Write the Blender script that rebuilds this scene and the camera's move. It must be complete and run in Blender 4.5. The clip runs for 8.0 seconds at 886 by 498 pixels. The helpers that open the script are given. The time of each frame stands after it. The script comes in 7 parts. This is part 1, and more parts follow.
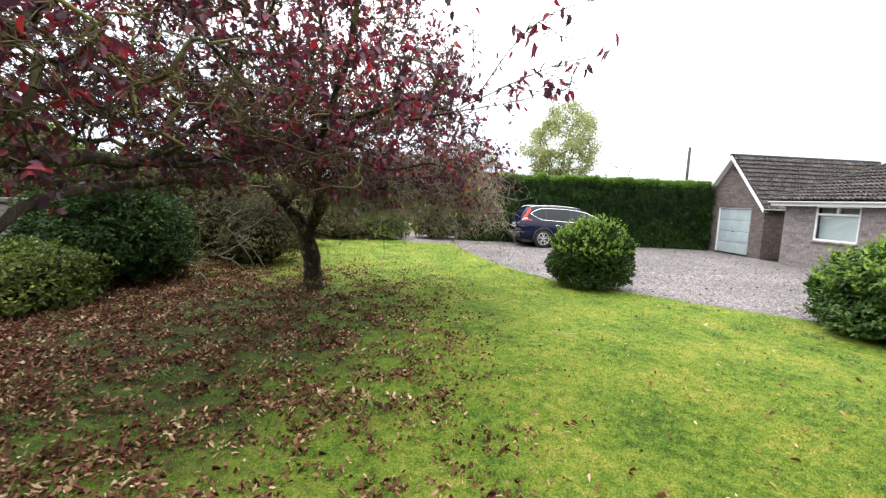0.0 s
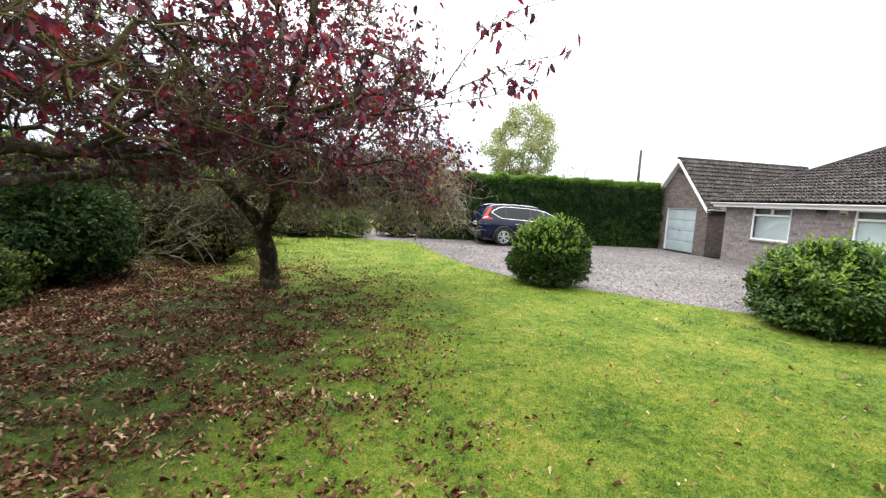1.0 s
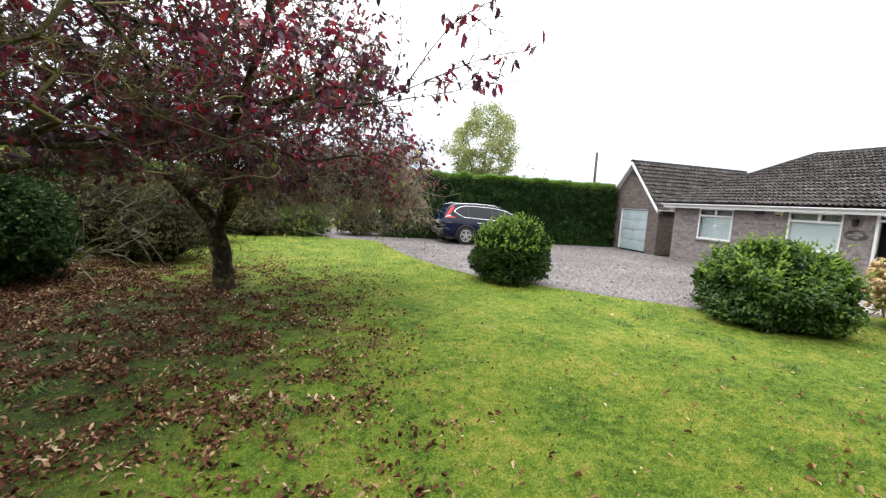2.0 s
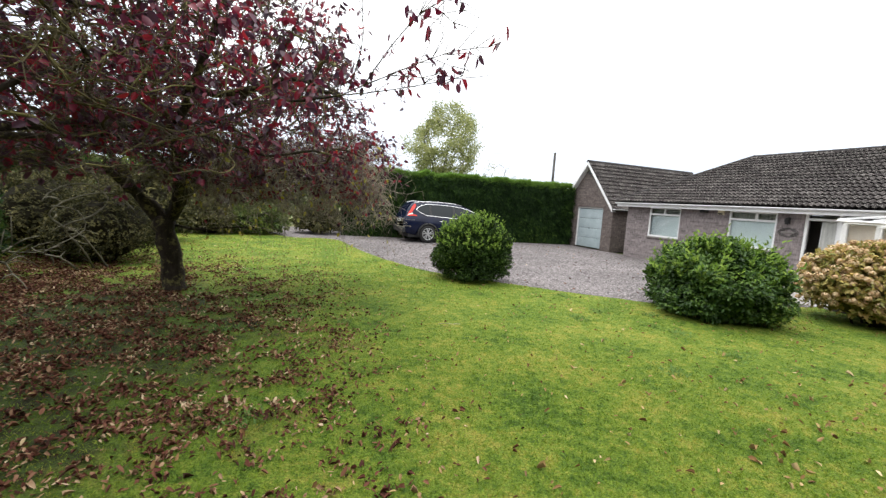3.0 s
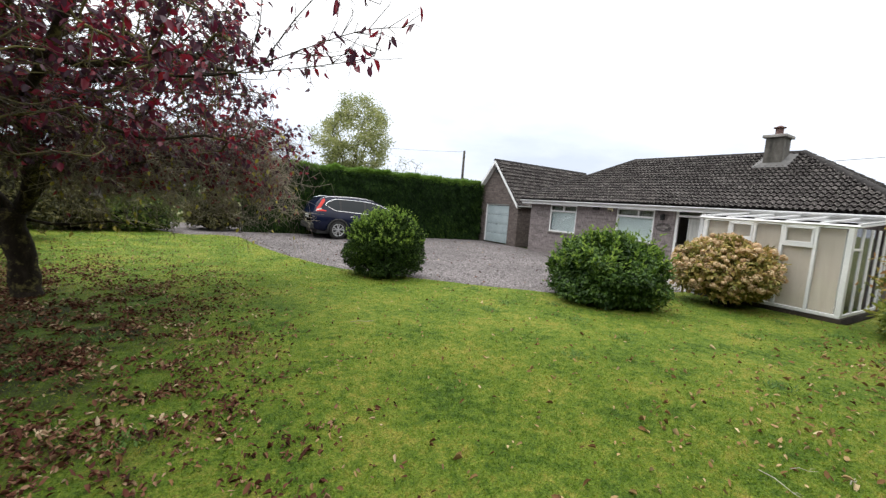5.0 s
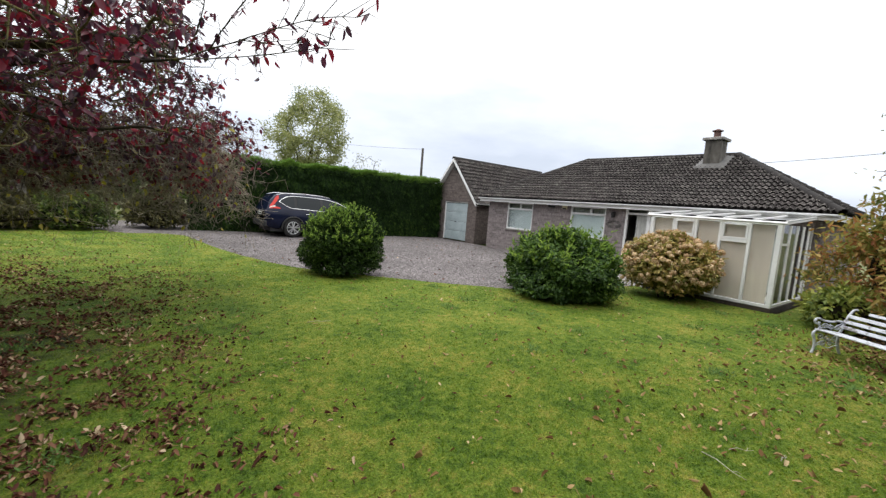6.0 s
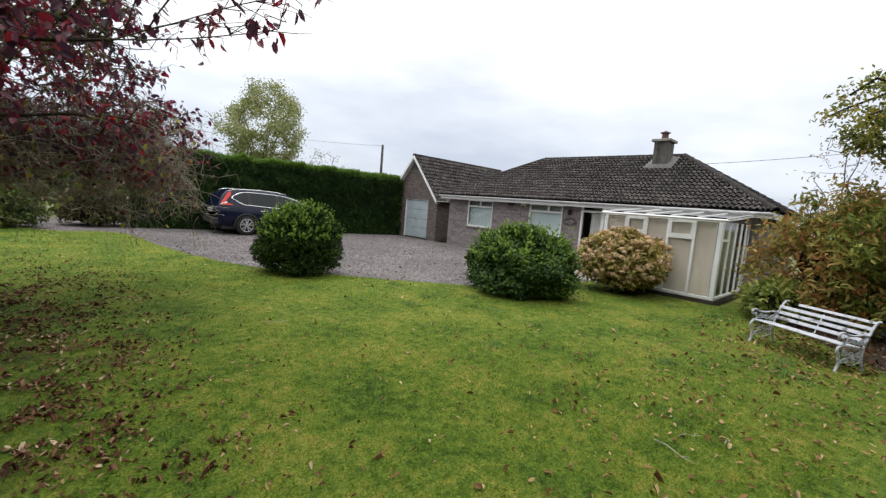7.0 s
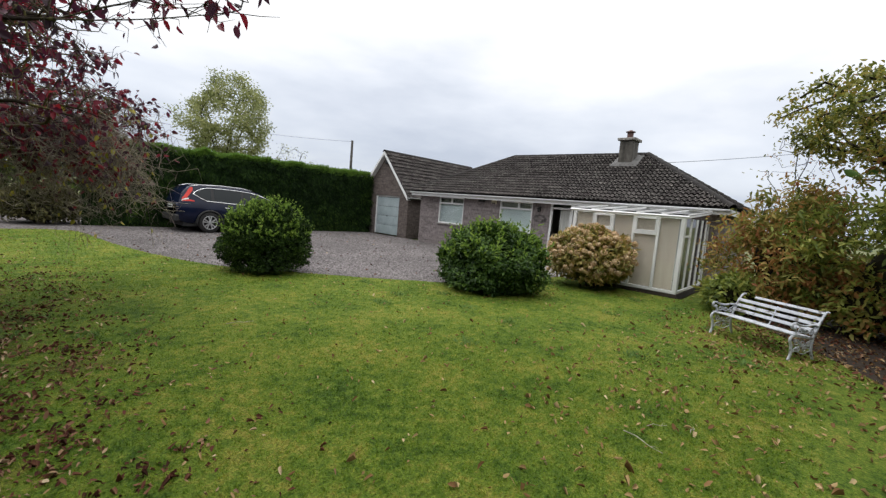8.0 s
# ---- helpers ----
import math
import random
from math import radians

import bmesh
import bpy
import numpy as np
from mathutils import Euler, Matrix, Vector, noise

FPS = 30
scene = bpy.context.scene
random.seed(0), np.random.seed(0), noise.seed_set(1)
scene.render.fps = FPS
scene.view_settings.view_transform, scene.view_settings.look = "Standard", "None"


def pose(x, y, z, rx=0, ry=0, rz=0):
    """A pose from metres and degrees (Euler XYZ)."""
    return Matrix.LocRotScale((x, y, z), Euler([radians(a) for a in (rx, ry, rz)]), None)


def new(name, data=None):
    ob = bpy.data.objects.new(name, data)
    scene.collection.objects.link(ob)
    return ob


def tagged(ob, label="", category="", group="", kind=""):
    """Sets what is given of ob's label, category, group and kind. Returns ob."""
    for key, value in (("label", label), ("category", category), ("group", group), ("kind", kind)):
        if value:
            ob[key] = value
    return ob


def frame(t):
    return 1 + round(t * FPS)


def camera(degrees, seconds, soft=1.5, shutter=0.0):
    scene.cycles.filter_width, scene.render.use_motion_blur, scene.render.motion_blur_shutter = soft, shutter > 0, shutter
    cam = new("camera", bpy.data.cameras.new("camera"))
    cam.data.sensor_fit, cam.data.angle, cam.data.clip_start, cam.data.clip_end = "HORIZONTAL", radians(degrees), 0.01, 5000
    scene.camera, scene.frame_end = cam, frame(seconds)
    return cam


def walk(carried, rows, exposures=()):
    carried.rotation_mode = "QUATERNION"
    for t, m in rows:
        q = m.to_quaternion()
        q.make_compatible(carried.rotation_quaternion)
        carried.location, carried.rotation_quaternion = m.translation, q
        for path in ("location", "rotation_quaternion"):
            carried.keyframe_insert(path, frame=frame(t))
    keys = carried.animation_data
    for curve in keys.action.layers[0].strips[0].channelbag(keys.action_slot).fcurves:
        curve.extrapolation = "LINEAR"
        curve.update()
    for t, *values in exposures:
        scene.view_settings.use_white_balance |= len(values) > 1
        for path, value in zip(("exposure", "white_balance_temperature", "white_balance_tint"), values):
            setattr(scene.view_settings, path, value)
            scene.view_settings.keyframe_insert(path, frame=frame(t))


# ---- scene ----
cam = camera(93.0, 8.0, soft=1.3, shutter=0.4)
# seconds, x, y, z, yaw, pitch, lean
ROWS = [
    (0.0, 0.000, 0.000, 1.858, -5.54, -6.68, 2.27),
    (0.5, -0.008, 0.013, 1.853, -8.30, -6.69, 2.62),
    (1.0, -0.010, 0.024, 1.848, -10.85, -6.68, 2.89),
    (1.5, -0.011, 0.040, 1.837, -13.52, -6.60, 3.22),
    (3.0, -0.023, 0.076, 1.812, -21.26, -6.39, 3.74),
    (3.5, -0.018, 0.088, 1.803, -24.36, -6.28, 3.84),
    (4.0, -0.026, 0.094, 1.792, -27.38, -6.12, 4.02),
    (4.5, -0.014, 0.125, 1.785, -30.35, -6.07, 4.24),
    (6.0, 0.017, 0.168, 1.771, -38.85, -5.91, 4.50),
    (6.5, 0.027, 0.178, 1.769, -41.53, -5.85, 4.67),
    (7.0, 0.048, 0.199, 1.757, -44.21, -5.80, 4.74),
    (7.5, 0.057, 0.219, 1.751, -46.35, -5.80, 4.74),
    (8.0, 0.073, 0.241, 1.744, -48.18, -5.86, 4.83),
]
walk(cam, [(t, pose(x, y, z, 90 + pitch, 0, yaw) @ pose(0, 0, 0, 0, 0, lean)) for t, x, y, z, yaw, pitch, lean in ROWS],
     exposures=[(0.0, 0.92), (1.5, 0.76), (3.5, 0.37), (4.5, 0.20), (6.5, -0.10), (8.0, -0.34)])

# ---- sky, sun, exposure ----
SUN_UP, SUN_TURN = 72.0, 318.0
world = bpy.data.worlds.new("overcast_sky")
scene.world = world
world.use_nodes = True
wn, wl = world.node_tree.nodes, world.node_tree.links
wn.clear()
w_out = wn.new("ShaderNodeOutputWorld")
w_bg = wn.new("ShaderNodeBackground")
sky = wn.new("ShaderNodeTexSky")
sky.sky_type, sky.sun_disc = "NISHITA", False
sky.sun_elevation, sky.sun_rotation = radians(SUN_UP), radians(SUN_TURN)
w_dim = wn.new("ShaderNodeMix")
w_dim.data_type, w_dim.blend_type = "RGBA", "MULTIPLY"
w_dim.inputs["Factor"].default_value = 1.0
w_dim.inputs["B"].default_value = (0.12, 0.12, 0.12, 1)
w_co = wn.new("ShaderNodeTexCoord")
w_map = wn.new("ShaderNodeMapping")
w_map.inputs["Scale"].default_value = (1.0, 1.0, 3.2)
w_noise = wn.new("ShaderNodeTexNoise")
w_noise.inputs["Scale"].default_value = 2.1
w_noise.inputs["Detail"].default_value = 7.0
w_noise.inputs["Roughness"].default_value = 0.52
w_sep = wn.new("ShaderNodeSeparateXYZ")
w_h = wn.new("ShaderNodeMapRange")          # cloud brightness grows with height above the horizon
w_h.inputs["From Min"].default_value, w_h.inputs["From Max"].default_value = 0.02, 0.42
w_h.inputs["To Min"].default_value, w_h.inputs["To Max"].default_value = -0.42, 0.42
w_add = wn.new("ShaderNodeMath")
w_add.operation = "ADD"
w_ramp = wn.new("ShaderNodeValToRGB")
w_ramp.color_ramp.elements[0].position, w_ramp.color_ramp.elements[0].color = 0.16, (0.58, 0.63, 0.74, 1)
w_ramp.color_ramp.elements[1].position, w_ramp.color_ramp.elements[1].color = 0.74, (1.2, 1.2, 1.2, 1)
e = w_ramp.color_ramp.elements.new(0.45)
e.color = (0.87, 0.91, 0.99, 1)
w_mix = wn.new("ShaderNodeMix")
w_mix.data_type = "RGBA"
w_mix.inputs["Factor"].default_value = 0.88      # how closed the cloud is
wl.new(w_co.outputs["Generated"], w_map.inputs["Vector"])
wl.new(w_map.outputs["Vector"], w_noise.inputs["Vector"])
wl.new(w_co.outputs["Generated"], w_sep.inputs[0])
wl.new(w_sep.outputs["Z"], w_h.inputs["Value"])
wl.new(w_noise.outputs["Fac"], w_add.inputs[0])
wl.new(w_h.outputs["Result"], w_add.inputs[1])
wl.new(w_add.outputs[0], w_ramp.inputs["Fac"])
wl.new(sky.outputs["Color"], w_dim.inputs["A"])
wl.new(w_dim.outputs["Result"], w_mix.inputs["A"])
wl.new(w_ramp.outputs["Color"], w_mix.inputs["B"])
w_zen = wn.new("ShaderNodeMapRange")        # a closed cloud is brightest overhead
w_zen.inputs["From Min"].default_value, w_zen.inputs["From Max"].default_value = 0.38, 1.0
w_zen.inputs["To Min"].default_value, w_zen.inputs["To Max"].default_value = 1.0, 2.2
w_up = wn.new("ShaderNodeVectorMath")
w_up.operation = "SCALE"
wl.new(w_sep.outputs["Z"], w_zen.inputs["Value"])
wl.new(w_mix.outputs["Result"], w_up.inputs[0])
wl.new(w_zen.outputs["Result"], w_up.inputs["Scale"])
wl.new(w_up.outputs[0], w_bg.inputs["Color"])
w_bg.inputs["Strength"].default_value = 1.3
wl.new(w_bg.outputs[0], w_out.inputs[0])

sun_data = bpy.data.lights.new("sun", "SUN")
sun_data.energy, sun_data.angle, sun_data.color = 1.15, radians(40), (1.0, 0.96, 0.9)
sun = new("sun", sun_data)
sun.matrix_basis = pose(0, 0, 20, 90 - SUN_UP, 0, 180 - SUN_TURN)


# ---- building helpers ----
def world_of(ob):
    m = ob.matrix_parent_inverse @ ob.matrix_basis
    return world_of(ob.parent) @ m if ob.parent else ob.matrix_basis.copy()


def thing(name, base=(0, 0, 0), turn=0.0, label="", category="", group="", kind=""):
    ob = new(name)
    ob.empty_display_size = 0.2
    ob.matrix_basis = pose(*base, 0, 0, turn)
    return tagged(ob, label, category, group, kind)


def mesh_of(name, V, F, mat, smooth=False):
    """A mesh from an array of points and an array or list of faces."""
    me = bpy.data.meshes.new(name)
    V = np.asarray(V, dtype=np.float32).reshape(-1, 3)
    if isinstance(F, np.ndarray):
        n, k = F.shape
        me.vertices.add(len(V))
        me.vertices.foreach_set("co", V.ravel())
        me.loops.add(n * k)
        me.loops.foreach_set("vertex_index", F.astype(np.int32).ravel())
        me.polygons.add(n)
        me.polygons.foreach_set("loop_start", np.arange(0, n * k, k, dtype=np.int32))
        me.polygons.foreach_set("loop_total", np.full(n, k, dtype=np.int32))
        me.update(calc_edges=True)
    else:
        me.from_pydata([tuple(map(float, v)) for v in V], [], F)
        me.update()
    if smooth:
        me.polygons.foreach_set("use_smooth", np.ones(len(me.polygons), dtype=bool))
    me.materials.append(mat)
    return me


def put(name, me, parent=None, label="", local=False):
    ob = new(name, me)
    if parent:
        ob.parent = parent
        if not local:
            ob.matrix_parent_inverse = world_of(parent).inverted()
    return tagged(ob, label)


def part(name, bm, mat, parent, label="", local=False, smooth=False):
    me = bpy.data.meshes.new(name)
    bm.to_mesh(me)
    bm.free()
    if smooth:
        me.polygons.foreach_set("use_smooth", np.ones(len(me.polygons), dtype=bool))
    me.materials.append(mat)
    return put(name, me, parent, label, local)


def box_bm(lo, hi, bevel=0.0, bm=None):
    bm = bm or bmesh.new()
    lo, hi = Vector(lo), Vector(hi)
    made = bmesh.ops.create_cube(bm, size=1.0, matrix=Matrix.Translation((lo + hi) / 2) @ Matrix.Diagonal((*(hi - lo), 1)))
    if bevel:
        edges = {e for v in made["verts"] for e in v.link_edges}
        bmesh.ops.bevel(bm, geom=list(edges), offset=bevel, segments=1, affect="EDGES")
    return bm


def box(name, lo, hi, mat, parent, label="", bevel=0.0, local=False):
    return part(name, box_bm(lo, hi, bevel), mat, parent, label, local)


def tube_arrays(points, radii, n=6, cap=True):
    """Points and faces of a tapered tube along a line."""
    P = np.asarray(points, dtype=float)
    R = np.broadcast_to(np.asarray(radii, dtype=float), (len(P),))
    d = np.gradient(P, axis=0)
    d /= np.linalg.norm(d, axis=1)[:, None] + 1e-9
    ref = np.array([0, 0, 1.0]) if abs(d[0][2]) < 0.9 else np.array([1.0, 0, 0])
    V, F = [], []
    for i in range(len(P)):
        a = np.cross(d[i], ref)
        if np.linalg.norm(a) < 1e-3:
            a = np.cross(d[i], np.array([0.3, 1.0, 0.2]))
        a /= np.linalg.norm(a)
        b = np.cross(d[i], a)
        for k in range(n):
            t = 2 * math.pi * k / n
            V.append(P[i] + R[i] * (a * math.cos(t) + b * math.sin(t)))
    for i in range(len(P) - 1):
        for k in range(n):
            q = (k + 1) % n
            F.append((i * n + k, i * n + q, i * n + n + q, i * n + n + k))
    if cap:
        F += [tuple(range(n))[::-1], tuple(range((len(P) - 1) * n, len(P) * n))]
    return V, F


def tubes(name, lines, mat, parent, label="", n=6, local=False, smooth=True):
    """Several tubes (points, radii) in one mesh."""
    V, F = [], []
    for pts, rad in lines:
        v, f = tube_arrays(pts, rad, n)
        k = len(V)
        V += v
        F += [tuple(i + k for i in face) for face in f]
    return put(name, mesh_of(name, V, F, mat, smooth), parent, label, local)


def segments_mesh(name, A, B, ra, rb, mat, n=4):
    """Many straight tapered pieces, from A to B, in one mesh."""
    A, B = np.asarray(A, float), np.asarray(B, float)
    ra, rb = np.asarray(ra, float)[:, None], np.asarray(rb, float)[:, None]
    d = B - A
    d /= np.linalg.norm(d, axis=1)[:, None] + 1e-9
    ref = np.where(np.abs(d[:, 2:3]) < 0.9, np.array([[0, 0, 1.0]]), np.array([[1.0, 0, 0]]))
    a = np.cross(d, ref)
    a /= np.linalg.norm(a, axis=1)[:, None] + 1e-9
    b = np.cross(d, a)
    rings = []
    for P, r in ((A, ra), (B, rb)):
        for k in range(n):
            t = 2 * math.pi * k / n
            rings.append(P + r * (a * math.cos(t) + b * math.sin(t)))
    V = np.stack(rings, 1)                      # (m, 2n, 3)
    m = len(A)
    base = np.arange(m)[:, None] * 2 * n
    F = np.concatenate([base + np.array([[k, (k + 1) % n, n + (k + 1) % n, n + k]]) for k in range(n)])
    return mesh_of(name, V.reshape(-1, 3), F, mat, True)


def leaves_mesh(name, P, axis, up, length, width, mat, fold=0.25, curl=0.15):
    """Folded six-point leaves at P, that point along axis and face up."""
    axis = axis / (np.linalg.norm(axis, axis=1)[:, None] + 1e-9)
    side = np.cross(axis, up)
    side /= np.linalg.norm(side, axis=1)[:, None] + 1e-9
    nor = np.cross(side, axis)
    L, W = np.asarray(length)[:, None], np.asarray(width)[:, None]
    def at(u, v, h):
        return P + axis * L * u + side * W * v + nor * W * h
    V = np.stack([at(0, 0, 0), at(0.30, 0.46, fold), at(0.68, 0.40, fold - curl), at(1.0, 0, -curl * 2),
                  at(0.68, -0.40, fold - curl), at(0.30, -0.46, fold)], 1)
    base = np.arange(len(P))[:, None] * 6
    F = np.concatenate([base + np.array([[0, 1, 2, 3]]), base + np.array([[0, 3, 4, 5]])])
    return mesh_of(name, V.reshape(-1, 3), F, mat)


rng = np.random.default_rng(7)


def unit(n):
    v = rng.normal(size=(n, 3))
    return v / np.linalg.norm(v, axis=1)[:, None]


# ---- materials ----
def material(name, rough=0.8, metal=0.0, spec=0.4):
    m = bpy.data.materials.new(name)
    m.use_nodes = True
    b = m.node_tree.nodes["Principled BSDF"]
    b.inputs["Roughness"].default_value = rough
    b.inputs["Metallic"].default_value = metal
    b.inputs["Specular IOR Level"].default_value = spec
    return m, m.node_tree.nodes, m.node_tree.links, b


def ramp_node(n, stops):
    r = n.new("ShaderNodeValToRGB")
    cr = r.color_ramp
    cr.elements[0].position, cr.elements[0].color = stops[0][0], (*stops[0][1], 1)
    cr.elements[1].position, cr.elements[1].color = stops[-1][0], (*stops[-1][1], 1)
    for p, c in stops[1:-1]:
        cr.elements.new(p).color = (*c, 1)
    return r


def noise_node(n, l, scale, detail=4.0, rough=0.55, vec=None, stretch=None):
    t = n.new("ShaderNodeTexNoise")
    t.inputs["Scale"].default_value, t.inputs["Detail"].default_value, t.inputs["Roughness"].default_value = scale, detail, rough
    if vec is None:
        vec = n.new("ShaderNodeNewGeometry").outputs["Position"]
    if stretch:
        mp = n.new("ShaderNodeMapping")
        mp.inputs["Scale"].default_value = stretch
        l.new(vec, mp.inputs["Vector"])
        vec = mp.outputs["Vector"]
    l.new(vec, t.inputs["Vector"])
    return t


def bump(n, l, b, height, strength, dist=0.01):
    k = n.new("ShaderNodeBump")
    k.inputs["Strength"].default_value, k.inputs["Distance"].default_value = strength, dist
    l.new(height, k.inputs["Height"])
    l.new(k.outputs["Normal"], b.inputs["Normal"])


def mix_rgb(n, l, fac, a, c, blend="MIX"):
    k = n.new("ShaderNodeMix")
    k.data_type, k.blend_type = "RGBA", blend
    for key, v in (("Factor", fac), ("A", a), ("B", c)):
        if isinstance(v, tuple):
            k.inputs[key].default_value = (*v, 1)
        elif isinstance(v, (int, float)):
            k.inputs[key].default_value = v
        else:
            l.new(v, k.inputs[key])
    return k.outputs["Result"]


def plain(name, stops, scale=6.0, rough=0.7, metal=0.0, bump_s=0.2, fine=60.0, stretch=None, spec=0.4):
    """A surface with broad stains by the stops, and fine grain."""
    m, n, l, b = material(name, rough, metal, spec)
    t = noise_node(n, l, scale, 5, 0.6, stretch=stretch)
    r = ramp_node(n, stops)
    l.new(t.outputs["Fac"], r.inputs["Fac"])
    g = noise_node(n, l, fine, 3, 0.6, stretch=stretch)
    gr = ramp_node(n, [(0.25, (0.78, 0.78, 0.78)), (0.75, (1.1, 1.1, 1.1))])
    l.new(g.outputs["Fac"], gr.inputs["Fac"])
    l.new(mix_rgb(n, l, 1.0, r.outputs["Color"], gr.outputs["Color"], "MULTIPLY"), b.inputs["Base Color"])
    if bump_s:
        bump(n, l, b, g.outputs["Fac"], bump_s, 0.004)
    return m


def foliage(name, stops, rough=0.5, through_it=0.25, spec=0.35, patch=1.2):
    """Leaves: each takes its own tone from the stops, in drifts over the plant; some light passes through."""
    m, n, l, b = material(name, rough, 0.0, spec)
    geo = n.new("ShaderNodeNewGeometry")
    t = noise_node(n, l, patch, 3, 0.5)
    add = n.new("ShaderNodeMath")
    add.operation = "MULTIPLY_ADD"
    add.inputs[1].default_value, add.inputs[2].default_value = 0.6, 0.0
    l.new(geo.outputs["Random Per Island"], add.inputs[0])
    sub = n.new("ShaderNodeMath")
    sub.operation = "MULTIPLY_ADD"
    sub.inputs[1].default_value = 0.8
    l.new(t.outputs["Fac"], sub.inputs[0])
    l.new(add.outputs[0], sub.inputs[2])
    sh = n.new("ShaderNodeMath")
    sh.operation = "SUBTRACT"
    sh.inputs[1].default_value = 0.2
    l.new(sub.outputs[0], sh.inputs[0])
    r = ramp_node(n, stops)
    l.new(sh.outputs[0], r.inputs["Fac"])
    l.new(r.outputs["Color"], b.inputs["Base Color"])
    tr = n.new("ShaderNodeBsdfTranslucent")
    l.new(r.outputs["Color"], tr.inputs["Color"])
    ms = n.new("ShaderNodeMixShader")
    ms.inputs[0].default_value = through_it
    l.new(b.outputs[0], ms.inputs[1])
    l.new(tr.outputs[0], ms.inputs[2])
    l.new(ms.outputs[0], n["Material Output"].inputs["Surface"])
    return m


def lawn_colour(n, l):
    """Patches of moss, fresh grass and yellowed grass, the same for the turf and its blades."""
    big = noise_node(n, l, 1.1, 5, 0.6)
    mid = noise_node(n, l, 8.0, 5, 0.70)
    s = n.new("ShaderNodeMath")
    s.operation = "MULTIPLY_ADD"
    s.inputs[1].default_value = 0.54
    l.new(mid.outputs["Fac"], s.inputs[0])
    h = n.new("ShaderNodeMath")
    h.operation = "MULTIPLY"
    h.inputs[1].default_value = 0.46
    l.new(big.outputs["Fac"], h.inputs[0])
    l.new(h.outputs[0], s.inputs[2])
    small = noise_node(n, l, 34.0, 3, 0.6)
    k = n.new("ShaderNodeMath")
    k.operation = "MULTIPLY_ADD"
    k.inputs[1].default_value = 0.30
    l.new(small.outputs["Fac"], k.inputs[0])
    l.new(s.outputs[0], k.inputs[2])
    r = ramp_node(n, [(0.46, (0.029, 0.068, 0.007)), (0.56, (0.075, 0.141, 0.013)), (0.66, (0.157, 0.231, 0.023)), (0.78, (0.31, 0.296, 0.055))])
    l.new(k.outputs[0], r.inputs["Fac"])
    return r.outputs["Color"]


def make_turf():
    m, n, l, b = material("turf", 0.9, 0, 0.2)
    base = lawn_colour(n, l)
    f = noise_node(n, l, 55, 4, 0.7)
    fr = ramp_node(n, [(0.32, (0.30, 0.30, 0.30)), (0.5, (0.72, 0.72, 0.72)), (0.7, (1.1, 1.1, 1.1))])
    l.new(f.outputs["Fac"], fr.inputs["Fac"])
    col = mix_rgb(n, l, 1.0, base, fr.outputs["Color"], "MULTIPLY")
    # worn, littered soil under the plum tree, widened and darkened for the canopy's shade
    geo = n.new("ShaderNodeNewGeometry")
    d = n.new("ShaderNodeVectorMath")
    d.operation = "DISTANCE"
    d.inputs[1].default_value = (-3.6, 5.6, 0.0)
    l.new(geo.outputs["Position"], d.inputs[0])
    mr = n.new("ShaderNodeMapRange")
    mr.inputs["From Min"].default_value, mr.inputs["From Max"].default_value = 7.0, 1.5
    mr.inputs["To Min"].default_value, mr.inputs["To Max"].default_value = -0.25, 0.34
    l.new(d.outputs["Value"], mr.inputs["Value"])
    pn = noise_node(n, l, 1.1, 5, 0.65)
    ad = n.new("ShaderNodeMath")
    ad.operation = "ADD"
    l.new(mr.outputs["Result"], ad.inputs[0])
    l.new(pn.outputs["Fac"], ad.inputs[1])
    st = n.new("ShaderNodeMapRange")
    st.inputs["From Min"].default_value, st.inputs["From Max"].default_value = 0.56, 0.74
    l.new(ad.outputs[0], st.inputs["Value"])
    wn = noise_node(n, l, 5.0, 6, 0.7)
    wr = ramp_node(n, [(0.34, (0.020, 0.017, 0.008)), (0.48, (0.040, 0.056, 0.012)), (0.60, (0.064, 0.104, 0.016)), (0.74, (0.110, 0.150, 0.024))])
    l.new(wn.outputs["Fac"], wr.inputs["Fac"])
    worn_shade = mix_rgb(n, l, 1.0, wr.outputs["Color"], fr.outputs["Color"], "MULTIPLY")
    col = mix_rgb(n, l, st.outputs["Result"], col, worn_shade)
    l.new(col, b.inputs["Base Color"])
    bump(n, l, b, f.outputs["Fac"], 0.9, 0.03)
    return m


def make_blade():
    m, n, l, b = material("grass_blade", 0.8, 0, 0.12)
    base = lawn_colour(n, l)
    geo = n.new("ShaderNodeNewGeometry")
    rr = ramp_node(n, [(0.0, (0.50, 0.54, 0.46)), (0.2, (0.78, 0.82, 0.72)), (0.5, (0.98, 0.98, 0.96)), (0.9, (1.12, 1.10, 1.02)), (1.0, (1.4, 1.28, 1.3))])
    l.new(geo.outputs["Random Per Island"], rr.inputs["Fac"])
    col = mix_rgb(n, l, 1.0, base, rr.outputs["Color"], "MULTIPLY")
    l.new(col, b.inputs["Base Color"])
    tr = n.new("ShaderNodeBsdfTranslucent")
    l.new(col, tr.inputs["Color"])
    ms = n.new("ShaderNodeMixShader")
    ms.inputs[0].default_value = 0.35
    l.new(b.outputs[0], ms.inputs[1])
    l.new(tr.outputs[0], ms.inputs[2])
    l.new(ms.outputs[0], n["Material Output"].inputs["Surface"])
    return m


